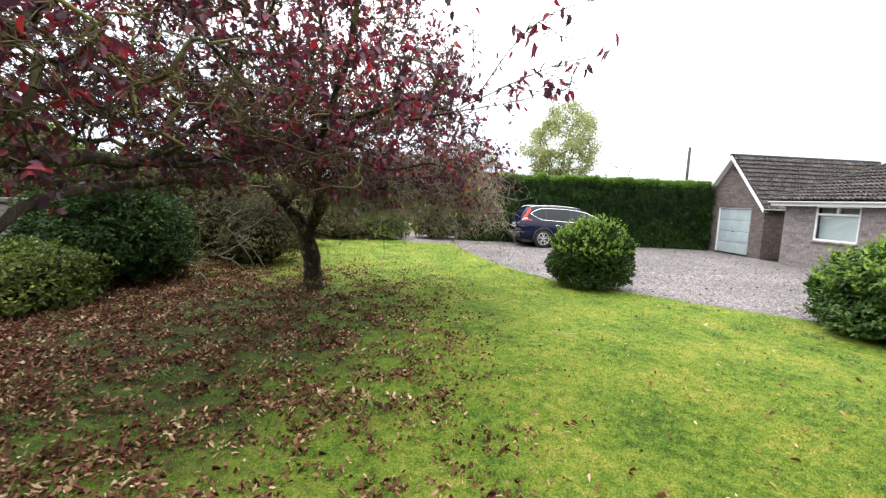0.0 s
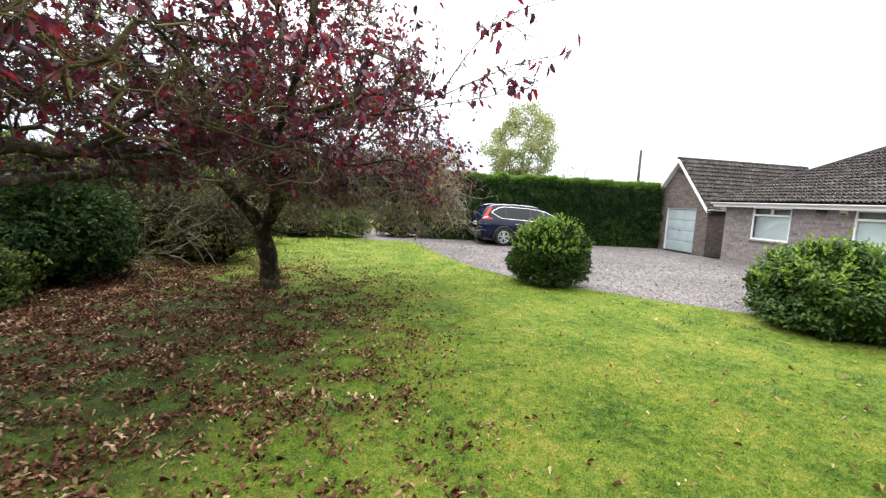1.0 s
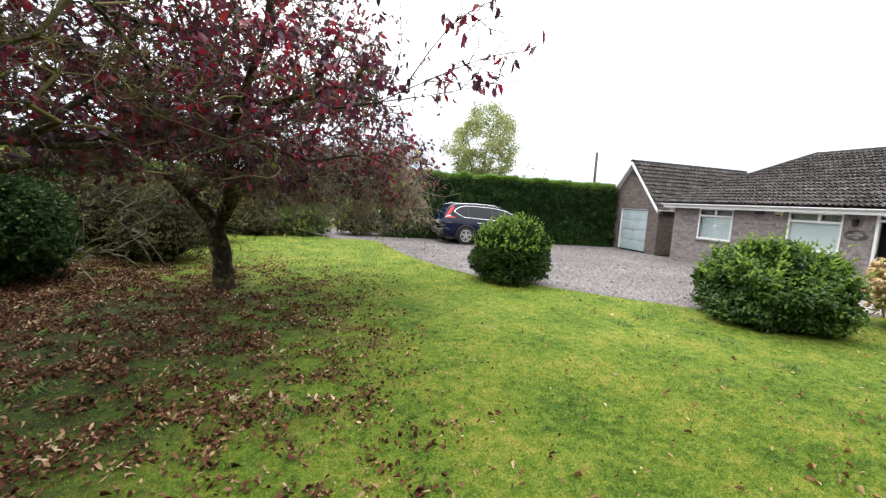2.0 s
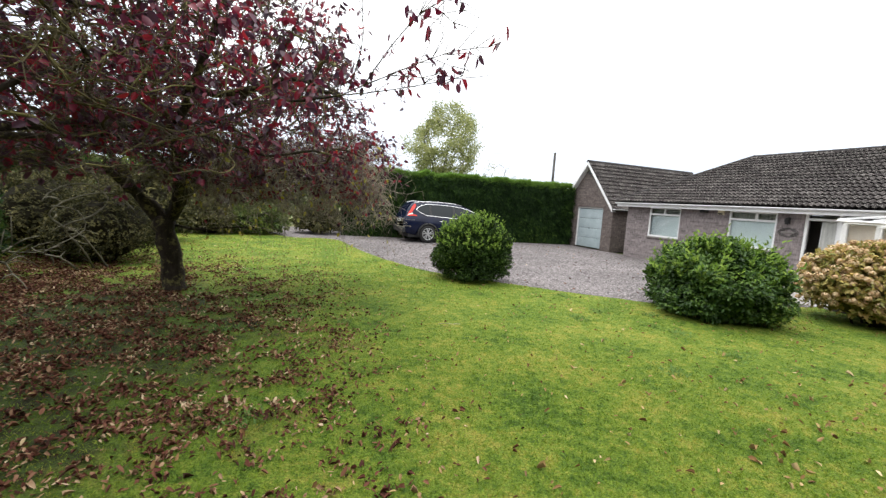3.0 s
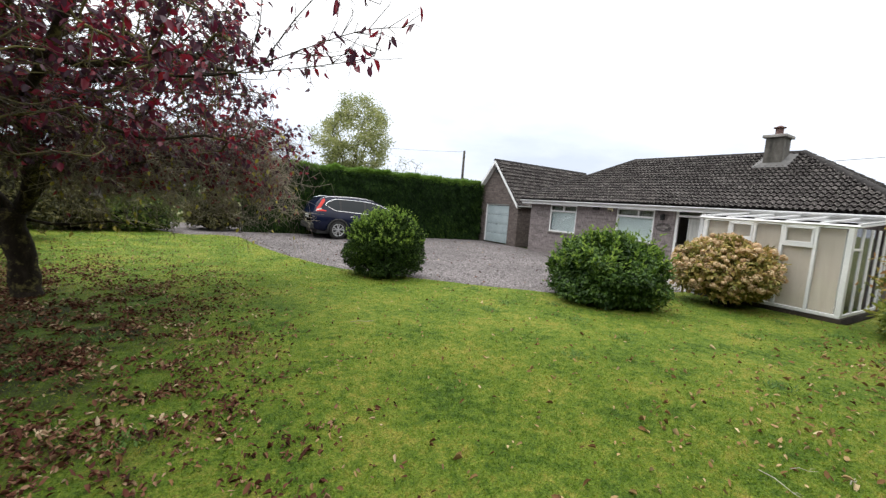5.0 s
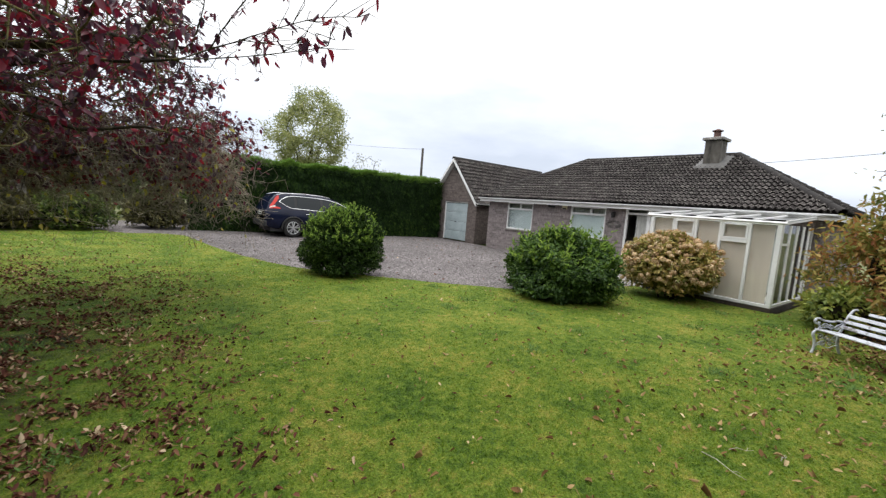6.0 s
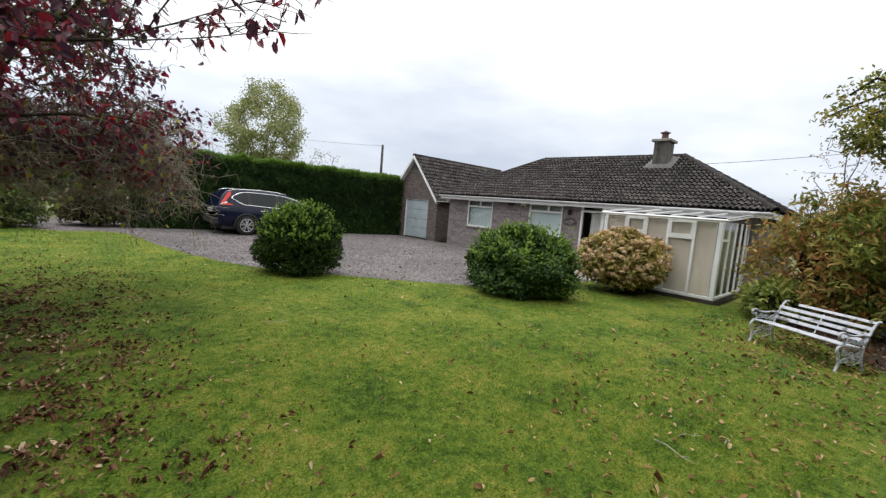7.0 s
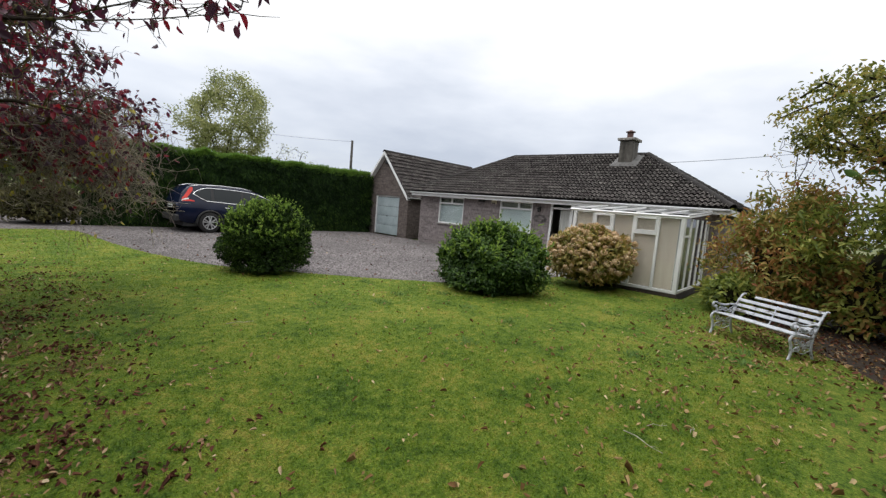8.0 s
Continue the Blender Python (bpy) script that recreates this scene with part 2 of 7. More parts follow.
def make_gravel():
    m, n, l, b = material("gravel", 0.9, 0, 0.3)
    geo = n.new("ShaderNodeNewGeometry")
    v = n.new("ShaderNodeTexVoronoi")
    v.inputs["Scale"].default_value = 34
    l.new(geo.outputs["Position"], v.inputs["Vector"])
    bw = n.new("ShaderNodeSeparateColor")
    l.new(v.outputs["Color"], bw.inputs[0])
    r = ramp_node(n, [(0.0, (0.055, 0.046, 0.045)), (0.5, (0.135, 0.121, 0.121)), (0.85, (0.21, 0.195, 0.195)), (1.0, (0.36, 0.34, 0.335))])
    l.new(bw.outputs[0], r.inputs["Fac"])
    t = noise_node(n, l, 0.5, 5, 0.6)
    tr = ramp_node(n, [(0.32, (0.62, 0.61, 0.60)), (0.66, (1.12, 1.10, 1.09))])
    l.new(t.outputs["Fac"], tr.inputs["Fac"])
    l.new(mix_rgb(n, l, 1.0, r.outputs["Color"], tr.outputs["Color"], "MULTIPLY"), b.inputs["Base Color"])
    bump(n, l, b, v.outputs["Distance"], 0.8, -0.02)
    return m


def make_stone():
    m, n, l, b = material("gravel_stone", 0.85, 0, 0.3)
    geo = n.new("ShaderNodeNewGeometry")
    r = ramp_node(n, [(0.0, (0.085, 0.073, 0.072)), (0.5, (0.150, 0.137, 0.137)), (0.85, (0.21, 0.196, 0.196)), (1.0, (0.33, 0.315, 0.31))])
    l.new(geo.outputs["Random Per Island"], r.inputs["Fac"])
    l.new(r.outputs["Color"], b.inputs["Base Color"])
    return m


def make_brick(name, c1, c2, mortar):
    """Split-faced walling, rough, in courses."""
    m, n, l, b = material(name, 0.92, 0, 0.2)
    geo = n.new("ShaderNodeNewGeometry")
    sp = n.new("ShaderNodeSeparateXYZ")
    l.new(geo.outputs["Position"], sp.inputs[0])
    ad = n.new("ShaderNodeMath")
    ad.operation = "ADD"
    l.new(sp.outputs["X"], ad.inputs[0])
    l.new(sp.outputs["Y"], ad.inputs[1])
    cb = n.new("ShaderNodeCombineXYZ")
    l.new(ad.outputs[0], cb.inputs["X"])
    l.new(sp.outputs["Z"], cb.inputs["Y"])
    k = n.new("ShaderNodeTexBrick")
    k.inputs["Scale"].default_value = 1.0
    k.inputs["Brick Width"].default_value, k.inputs["Row Height"].default_value, k.inputs["Mortar Size"].default_value = 0.225, 0.075, 0.006
    k.inputs["Color1"].default_value, k.inputs["Color2"].default_value = (*c1, 1), (*c2, 1)
    k.inputs["Mortar"].default_value = (*mortar, 1)
    l.new(cb.outputs[0], k.inputs["Vector"])
    st = noise_node(n, l, 9, 5, 0.7, vec=cb.outputs[0], stretch=(2.6, 0.55, 1))
    sr = ramp_node(n, [(0.3, (0.48, 0.47, 0.48)), (0.7, (1.32, 1.28, 1.26))])
    l.new(st.outputs["Fac"], sr.inputs["Fac"])
    l.new(mix_rgb(n, l, 1.0, k.outputs["Color"], sr.outputs["Color"], "MULTIPLY"), b.inputs["Base Color"])
    bump(n, l, b, st.outputs["Fac"], 0.8, 0.02)
    return m


def make_tile(name, stops, lichen):
    m, n, l, b = material(name, 0.85, 0, 0.12)
    info = n.new("ShaderNodeObjectInfo")
    geo = n.new("ShaderNodeNewGeometry")
    ad = n.new("ShaderNodeMath")
    ad.operation = "ADD"
    l.new(info.outputs["Random"], ad.inputs[0])
    l.new(geo.outputs["Random Per Island"], ad.inputs[1])
    fr = n.new("ShaderNodeMath")
    fr.operation = "FRACT"
    l.new(ad.outputs[0], fr.inputs[0])
    r = ramp_node(n, stops)
    l.new(fr.outputs[0], r.inputs["Fac"])
    t = noise_node(n, l, 26.0, 5, 0.8)
    lr = ramp_node(n, [(lichen, (0, 0, 0)), (lichen + 0.03, (1, 1, 1))])
    l.new(t.outputs["Fac"], lr.inputs["Fac"])
    l.new(mix_rgb(n, l, lr.outputs["Color"], r.outputs["Color"], (0.33, 0.32, 0.29)), b.inputs["Base Color"])
    g = noise_node(n, l, 90, 3, 0.6)
    bump(n, l, b, g.outputs["Fac"], 0.3, 0.004)
    return m


def make_bark(name, moss):
    m, n, l, b = material(name, 0.95, 0, 0.15)
    t = noise_node(n, l, 14, 5, 0.7, stretch=(1, 1, 0.35))
    r = ramp_node(n, [(0.3, (0.016, 0.013, 0.010)), (0.6, (0.042, 0.034, 0.026)), (0.8, (0.088, 0.074, 0.052))])
    l.new(t.outputs["Fac"], r.inputs["Fac"])
    li = noise_node(n, l, 9, 5, 0.7)
    lr = ramp_node(n, [(moss, (0, 0, 0)), (moss + 0.12, (1, 1, 1))])
    l.new(li.outputs["Fac"], lr.inputs["Fac"])
    l.new(mix_rgb(n, l, lr.outputs["Color"], r.outputs["Color"], (0.165, 0.150, 0.060)), b.inputs["Base Color"])
    bump(n, l, b, t.outputs["Fac"], 1.0, 0.03)
    return m


def make_twig(name, stops, own):
    m, n, l, b = material(name, 0.9, 0, 0.15)
    t = noise_node(n, l, 1.6, 3, 0.6)
    geo = n.new("ShaderNodeNewGeometry")
    ad = n.new("ShaderNodeMath")
    ad.operation = "MULTIPLY_ADD"
    ad.inputs[1].default_value = own
    l.new(geo.outputs["Random Per Island"], ad.inputs[0])
    l.new(t.outputs["Fac"], ad.inputs[2])
    r = ramp_node(n, stops)
    l.new(ad.outputs[0], r.inputs["Fac"])
    f = noise_node(n, l, 120, 3, 0.7)
    fr = ramp_node(n, [(0.3, (0.55, 0.55, 0.55)), (0.7, (1.15, 1.15, 1.15))])
    l.new(f.outputs["Fac"], fr.inputs["Fac"])
    l.new(mix_rgb(n, l, 1.0, r.outputs["Color"], fr.outputs["Color"], "MULTIPLY"), b.inputs["Base Color"])
    bump(n, l, b, f.outputs["Fac"], 0.6, 0.004)
    return m


def make_glass():
    m, n, l, b = material("window_glass", 0.02, 0, 0.5)
    b.inputs["Transmission Weight"].default_value = 1.0
    b.inputs["Base Color"].default_value = (0.94, 0.97, 0.97, 1)
    b.inputs["IOR"].default_value = 1.02
    gl = n.new("ShaderNodeBsdfGlossy")
    gl.inputs["Roughness"].default_value = 0.02
    fz = n.new("ShaderNodeFresnel")
    fz.inputs["IOR"].default_value = 1.5
    ms = n.new("ShaderNodeMixShader")
    l.new(fz.outputs[0], ms.inputs[0])
    l.new(b.outputs[0], ms.inputs[1])
    l.new(gl.outputs[0], ms.inputs[2])
    l.new(ms.outputs[0], n["Material Output"].inputs["Surface"])
    return m


TURF, BLADE, GRAVEL, STONE = make_turf(), make_blade(), make_gravel(), make_stone()
BRICK, TILE, BARK, TWIG, GLASS = make_brick("mauve_split_faced_brick", (0.168, 0.148, 0.147), (0.275, 0.243, 0.242), (0.25, 0.232, 0.230)), make_tile("concrete_roof_tile", [(0.0, (0.026, 0.0220, 0.0215)), (0.7, (0.044, 0.0378, 0.0366)), (1.0, (0.075, 0.066, 0.063))], 0.57), make_bark("plum_bark", 0.53), make_twig("lichened_twig", [(0.38, (0.028, 0.022, 0.017)), (0.56, (0.085, 0.070, 0.036)), (0.76, (0.20, 0.178, 0.070)), (1.0, (0.34, 0.32, 0.15))], 0.26), make_glass()
LIMB_BARK = make_bark("lichened_limb_bark", 0.52)
FINETWIG = make_twig("fine_twig", [(0.42, (0.040, 0.028, 0.025)), (0.62, (0.085, 0.070, 0.055)), (0.85, (0.17, 0.15, 0.085)), (1.0, (0.26, 0.24, 0.15))], 0.26)
# tile front edges: shade under each lap painted near black, with lichen specks
TILE_EDGE = make_tile("shaded_tile_edge", [(0.0, (0.004, 0.0035, 0.0032)), (0.8, (0.008, 0.007, 0.0065)), (1.0, (0.014, 0.012, 0.011))], 0.585)
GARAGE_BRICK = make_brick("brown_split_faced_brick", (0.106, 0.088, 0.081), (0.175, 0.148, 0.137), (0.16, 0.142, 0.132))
FIELD = plain("rough_field", [(0.3, (0.05, 0.085, 0.02)), (0.7, (0.15, 0.14, 0.05))], 0.3, 0.95)
SOIL = plain("shaded_leafy_soil", [(0.3, (0.014, 0.010, 0.007)), (0.7, (0.045, 0.030, 0.019))], 5, 0.95, bump_s=0.6)
UPVC = plain("white_upvc", [(0.3, (0.76, 0.77, 0.77)), (0.7, (0.84, 0.84, 0.83))], 2, 0.35, bump_s=0.02)
GUTTER = plain("weathered_white_gutter", [(0.3, (0.70, 0.71, 0.72)), (0.7, (0.82, 0.82, 0.82))], 3, 0.45, bump_s=0.03)
BLIND = plain("pale_roller_blind", [(0.3, (0.70, 0.79, 0.78)), (0.7, (0.76, 0.84, 0.83))], 1.5, 0.9, bump_s=0.05)
NET = plain("pale_curtain", [(0.3, (0.30, 0.31, 0.29)), (0.7, (0.55, 0.55, 0.52))], 4, 0.9, stretch=(1, 5, 0.4))
CREAM = plain("cream_blind", [(0.3, (0.70, 0.60, 0.50)), (0.7, (0.79, 0.70, 0.60))], 2, 0.85, bump_s=0.08, stretch=(1, 4, 0.4))
CONCRETE = plain("weathered_concrete", [(0.3, (0.15, 0.14, 0.125)), (0.7, (0.33, 0.31, 0.29))], 4, 0.9, bump_s=0.4)
DARKCON = plain("dark_plinth", [(0.3, (0.022, 0.017, 0.013)), (0.7, (0.060, 0.046, 0.036))], 4, 0.9, bump_s=0.4)
CHIMNEY = plain("stained_render", [(0.3, (0.035, 0.032, 0.028)), (0.5, (0.09, 0.083, 0.072)), (0.75, (0.19, 0.178, 0.158))], 3, 0.95, bump_s=0.4, stretch=(1.6, 1.6, 0.6))
LEAD = plain("grey_lead", [(0.3, (0.05, 0.05, 0.048)), (0.7, (0.115, 0.11, 0.105))], 6, 0.6)
CLAY = plain("clay_pot", [(0.3, (0.10, 0.055, 0.05)), (0.7, (0.17, 0.10, 0.085))], 6, 0.85)
GDOOR = plain("pale_blue_garage_paint", [(0.3, (0.33, 0.40, 0.42)), (0.7, (0.44, 0.51, 0.53))], 2.5, 0.5, bump_s=0.05)
DARK = plain("black_plastic", [(0.3, (0.012, 0.012, 0.013)), (0.7, (0.03, 0.03, 0.03))], 8, 0.6)
INSIDE = plain("dim_hall", [(0.3, (0.34, 0.32, 0.29)), (0.7, (0.46, 0.44, 0.41))], 2, 0.9)
RIDGE = plain("ridge_tile", [(0.3, (0.012, 0.0105, 0.010)), (0.62, (0.022, 0.019, 0.018)), (0.80, (0.085, 0.078, 0.06))], 5, 0.9, bump_s=0.3)
BENCH = plain("chipped_white_bench_paint", [(0.36, (0.16, 0.15, 0.14)), (0.43, (0.46, 0.48, 0.52)), (0.8, (0.58, 0.60, 0.65))], 9, 0.55, bump_s=0.15)
WOODPOLE = plain("grey_pole_timber", [(0.3, (0.03, 0.027, 0.024)), (0.7, (0.075, 0.068, 0.06))], 4, 0.9)
STONEWALL = plain("grey_block_wall", [(0.3, (0.09, 0.09, 0.08)), (0.55, (0.19, 0.18, 0.16)), (0.75, (0.30, 0.29, 0.26))], 2.5, 0.95, bump_s=0.5)
ALARM = plain("cream_box", [(0.3, (0.62, 0.55, 0.36)), (0.7, (0.72, 0.66, 0.46))], 6, 0.5)
WIRE = plain("black_cable", [(0.3, (0.02, 0.02, 0.02)), (0.7, (0.05, 0.05, 0.05))], 6, 0.7)

PLUM_LEAF = foliage("plum_leaf", [(0.10, (0.036, 0.018, 0.034)), (0.38, (0.072, 0.026, 0.048)), (0.53, (0.125, 0.016, 0.042)), (0.72, (0.235, 0.014, 0.034)), (0.95, (0.42, 0.028, 0.036))], 0.40, 0.44, 0.5, 0.9)
YELLOW_LEAF = foliage("yellowed_leaf", [(0.2, (0.22, 0.22, 0.03)), (0.6, (0.42, 0.36, 0.05)), (1.0, (0.5, 0.42, 0.10))], 0.5, 0.35)
LITTER = foliage("fallen_leaf", [(0.08, (0.022, 0.011, 0.007)), (0.28, (0.055, 0.020, 0.013)), (0.46, (0.105, 0.036, 0.024)), (0.62, (0.17, 0.078, 0.046)), (0.76, (0.31, 0.20, 0.12)), (0.90, (0.56, 0.45, 0.30))], 0.75, 0.08, 0.12, 2.5)
TANLEAF = foliage("curled_tan_leaf", [(0.1, (0.08, 0.040, 0.018)), (0.4, (0.19, 0.105, 0.044)), (0.7, (0.36, 0.25, 0.12)), (1.0, (0.60, 0.51, 0.33))], 0.8, 0.15, 0.1, 3.5)
# fresh shoots, made paler to paint the overhead light on bush tops
NEWLEAF = foliage("fresh_toplit_bush_leaf", [(0.1, (0.07, 0.13, 0.02)), (0.5, (0.15, 0.25, 0.036)), (1.0, (0.32, 0.42, 0.08))], 0.55, 0.35, 0.15)
LAUREL = foliage("laurel_leaf", [(0.1, (0.009, 0.023, 0.008)), (0.5, (0.023, 0.054, 0.014)), (0.8, (0.058, 0.105, 0.020)), (1.0, (0.14, 0.20, 0.04))], 0.5, 0.25, 0.12)
IVY = foliage("yellow_green_leaf", [(0.1, (0.018, 0.036, 0.009)), (0.5, (0.066, 0.105, 0.020)), (1.0, (0.27, 0.30, 0.06))], 0.55, 0.25, 0.2)
BOXLEAF = foliage("round_bush_leaf", [(0.1, (0.007, 0.016, 0.004)), (0.45, (0.018, 0.042, 0.007)), (0.75, (0.052, 0.100, 0.015)), (1.0, (0.15, 0.23, 0.04))], 0.55, 0.2, 0.18)
PIERIS = foliage("glossy_bush_leaf", [(0.1, (0.012, 0.030, 0.007)), (0.45, (0.040, 0.090, 0.015)), (0.8, (0.105, 0.180, 0.028)), (1.0, (0.26, 0.34, 0.06))], 0.48, 0.22, 0.25)
HYDLEAF = foliage("hydrangea_leaf", [(0.1, (0.10, 0.13, 0.026)), (0.40, (0.26, 0.235, 0.055)), (0.75, (0.42, 0.30, 0.095)), (1.0, (0.44, 0.22, 0.085))], 0.5, 0.25)
HYDFLOWER = foliage("faded_flower_head", [(0.15, (0.50, 0.29, 0.16)), (0.42, (0.60, 0.42, 0.25)), (0.72, (0.72, 0.58, 0.38)), (1.0, (0.60, 0.53, 0.25))], 0.7, 0.25, 0.2, 1.6)
# hedge face darkened for shade; top is fresh growth, brightened for overhead light
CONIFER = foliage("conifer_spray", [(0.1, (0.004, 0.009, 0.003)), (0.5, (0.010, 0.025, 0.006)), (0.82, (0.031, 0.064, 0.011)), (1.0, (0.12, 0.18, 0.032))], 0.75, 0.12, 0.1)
CONIFER_TOP = foliage("fresh_toplit_conifer_spray", [(0.1, (0.06, 0.13, 0.018)), (0.6, (0.13, 0.24, 0.032)), (1.0, (0.22, 0.33, 0.055))], 0.6, 0.25)
AUTUMN = foliage("autumn_shrub_leaf", [(0.1, (0.10, 0.13, 0.030)), (0.34, (0.23, 0.235, 0.055)), (0.54, (0.38, 0.31, 0.09)), (0.70, (0.42, 0.21, 0.07)), (0.86, (0.27, 0.10, 0.045)), (1.0, (0.56, 0.44, 0.20))], 0.6, 0.35, 0.25, 1.1)
GOLDLEAF = foliage("golden_green_leaf", [(0.1, (0.07, 0.11, 0.020)), (0.45, (0.20, 0.25, 0.045)), (0.8, (0.38, 0.38, 0.085)), (1.0, (0.42, 0.24, 0.07))], 0.55, 0.4)
CHERRY = foliage("cherry_leaf", [(0.1, (0.06, 0.085, 0.018)), (0.45, (0.18, 0.20, 0.036)), (0.72, (0.36, 0.31, 0.065)), (0.9, (0.32, 0.13, 0.045)), (1.0, (0.24, 0.07, 0.035))], 0.5, 0.4)
FARLEAF = foliage("ash_tree_leaf", [(0.1, (0.14, 0.17, 0.06)), (0.5, (0.28, 0.31, 0.12)), (1.0, (0.48, 0.47, 0.22))], 0.6, 0.55)
BRAMBLE = foliage("bramble_leaf", [(0.1, (0.018, 0.020, 0.008)), (0.5, (0.056, 0.056, 0.020)), (0.8, (0.15, 0.135, 0.050)), (1.0, (0.27, 0.25, 0.08))], 0.7, 0.25, 0.2)
GREYTWIG = make_twig("grey_brown_twig", [(0.38, (0.060, 0.046, 0.042)), (0.54, (0.17, 0.140, 0.122)), (0.71, (0.35, 0.30, 0.25)), (0.90, (0.48, 0.43, 0.31))], 0.36)
TUFT = foliage("coarse_grass_blade", [(0.1, (0.05, 0.10, 0.02)), (0.6, (0.10, 0.19, 0.035)), (1.0, (0.19, 0.28, 0.06))], 0.6, 0.3, 0.3, 0.8)
DEADWOOD = plain("pale_dead_wood", [(0.3, (0.08, 0.074, 0.052)), (0.7, (0.21, 0.195, 0.14))], 8, 0.9)

# ---- ground ----
def sheet(name, pts, z, mat, label, category, thick=0.0):
    bm = bmesh.new()
    f = bm.faces.new([bm.verts.new((x, y, z)) for x, y in pts])
    if f.normal.z < 0 or f.calc_area() and sum(a[0] * b[1] - b[0] * a[1] for a, b in zip(pts, pts[1:] + pts[:1])) < 0:
        f.normal_flip()
    if thick:
        ext = bmesh.ops.extrude_face_region(bm, geom=[f])
        bmesh.ops.translate(bm, vec=(0, 0, -thick), verts=[v for v in ext["geom"] if isinstance(v, bmesh.types.BMVert)])
    bmesh.ops.triangulate(bm, faces=bm.faces[:])
    bmesh.ops.recalc_face_normals(bm, faces=bm.faces[:])
    return tagged(part(name, bm, mat, None), label, category, kind="structure")


sheet("ground", [(-900, -900), (900, -900), (900, 900), (-900, 900)], -0.10, FIELD, "rough grass field beyond the garden", "ground")
sheet("driveway", [(-30, 3), (14.4, 3), (14.4, 24), (-30, 24)], -0.03, GRAVEL, "grey-mauve gravel drive and turning yard", "driveway", 0.06)
LAWN_EDGE = [(-14, 26.0), (-4, 25.6), (-1.6, 22.0), (-0.3, 19.2), (0.5, 18.0), (1.5, 18.0), (2.15, 17.3), (2.35, 15.6), (2.6, 13.7), (3.0, 11.8), (3.6, 10.25), (4.3, 9.3),
             (5.1, 8.5), (6.0, 7.6), (6.7, 7.0), (7.3, 6.5), (8.4, 6.1), (10.0, 5.85), (11.3, 5.7)]


def smooth_line(pts, k=4):
    P, out = [Vector((*p, 0)) for p in pts], []
    for i in range(len(P) - 1):
        a, b, c, d = P[max(i - 1, 0)], P[i], P[i + 1], P[min(i + 2, len(P) - 1)]
        for s in range(k):
            t = s / k
            v = 0.5 * (2 * b + (c - a) * t + (2 * a - 5 * b + 4 * c - d) * t * t + (3 * b - a - 3 * c + d) * t ** 3)
            out.append((v.x, v.y))
    return out + [pts[-1]]


EDGE = [(x + 0.05 * noise.noise((x * 2.5, y * 2.5, 0)), y + 0.05 * noise.noise((x * 2.5, y * 2.5, 9))) for x, y in smooth_line(LAWN_EDGE)]
LAWN = EDGE + [(11.3, 2.55), (14.2, 2.55), (14.2, -14), (-14, -14)]
sheet("lawn", LAWN, 0.0, TURF, "mown mossy lawn scattered with fallen leaves", "lawn", 0.08)
box("path", (11.35, 5.75, -0.06), (14.1, 8.4, -0.012), CONCRETE, None)
tagged(bpy.data.objects["path"], "grey concrete path by the front door", "path", kind="structure")

# leafy soil, its colour lowered to include the shrubs' shade
sheet("planting_bed", [(11.2, 1.5), (10.2, 1.1), (9.3, 0.55), (8.4, -0.05), (7.5, -0.55), (6.8, -1.1), (6.4, -2.2), (6.4, -6), (14.1, -6), (14.1, 2.3), (12.4, 2.2)], 0.006, SOIL, "leafy soil bed, darkened for shade under the shrubs", "flower bed")


def inside(poly, X, Y):
    ok = np.zeros(len(X), bool)
    for (x0, y0), (x1, y1) in zip(poly, poly[1:] + poly[:1]):
        c = ((y0 > Y) != (y1 > Y)) & (X < (x1 - x0) * (Y - y0) / (y1 - y0 + 1e-12) + x0)
        ok ^= c
    return ok


# ---- house ----
def wall_bm(axis, at, thick, u0, u1, z0, z1, holes):
    """An upright wall with openings. axis 'x': the face lies at x = at and runs along y. Holes are (u0, u1, z0, z1)."""
    bm = bmesh.new()
    U = sorted({u0, u1, *[h[0] for h in holes], *[h[1] for h in holes]})
    Z = sorted({z0, z1, *[h[2] for h in holes], *[h[3] for h in holes]})
    for a, b in zip(U, U[1:]):
        for c, d in zip(Z, Z[1:]):
            mu, mz = (a + b) / 2, (c + d) / 2
            if any(h[0] < mu < h[1] and h[2] < mz < h[3] for h in holes):
                continue
            lo, hi = ((at, a, c), (at + thick, b, d)) if axis == "x" else ((a, at, c), (b, at + thick, d))
            box_bm(lo, hi, bm=bm)
    bmesh.ops.remove_doubles(bm, verts=bm.verts[:], dist=0.0005)
    faces = [f for f in bm.faces]
    seen, twice = {}, []
    for f in faces:
        key = tuple(sorted(v.index for v in f.verts))
        seen.setdefault(tuple(sorted((round(v.co.x, 3), round(v.co.y, 3), round(v.co.z, 3)) for v in f.verts)), []).append(f)
    for fs in seen.values():
        if len(fs) > 1:
            twice += fs
    bmesh.ops.delete(bm, geom=twice, context="FACES")
    return bm


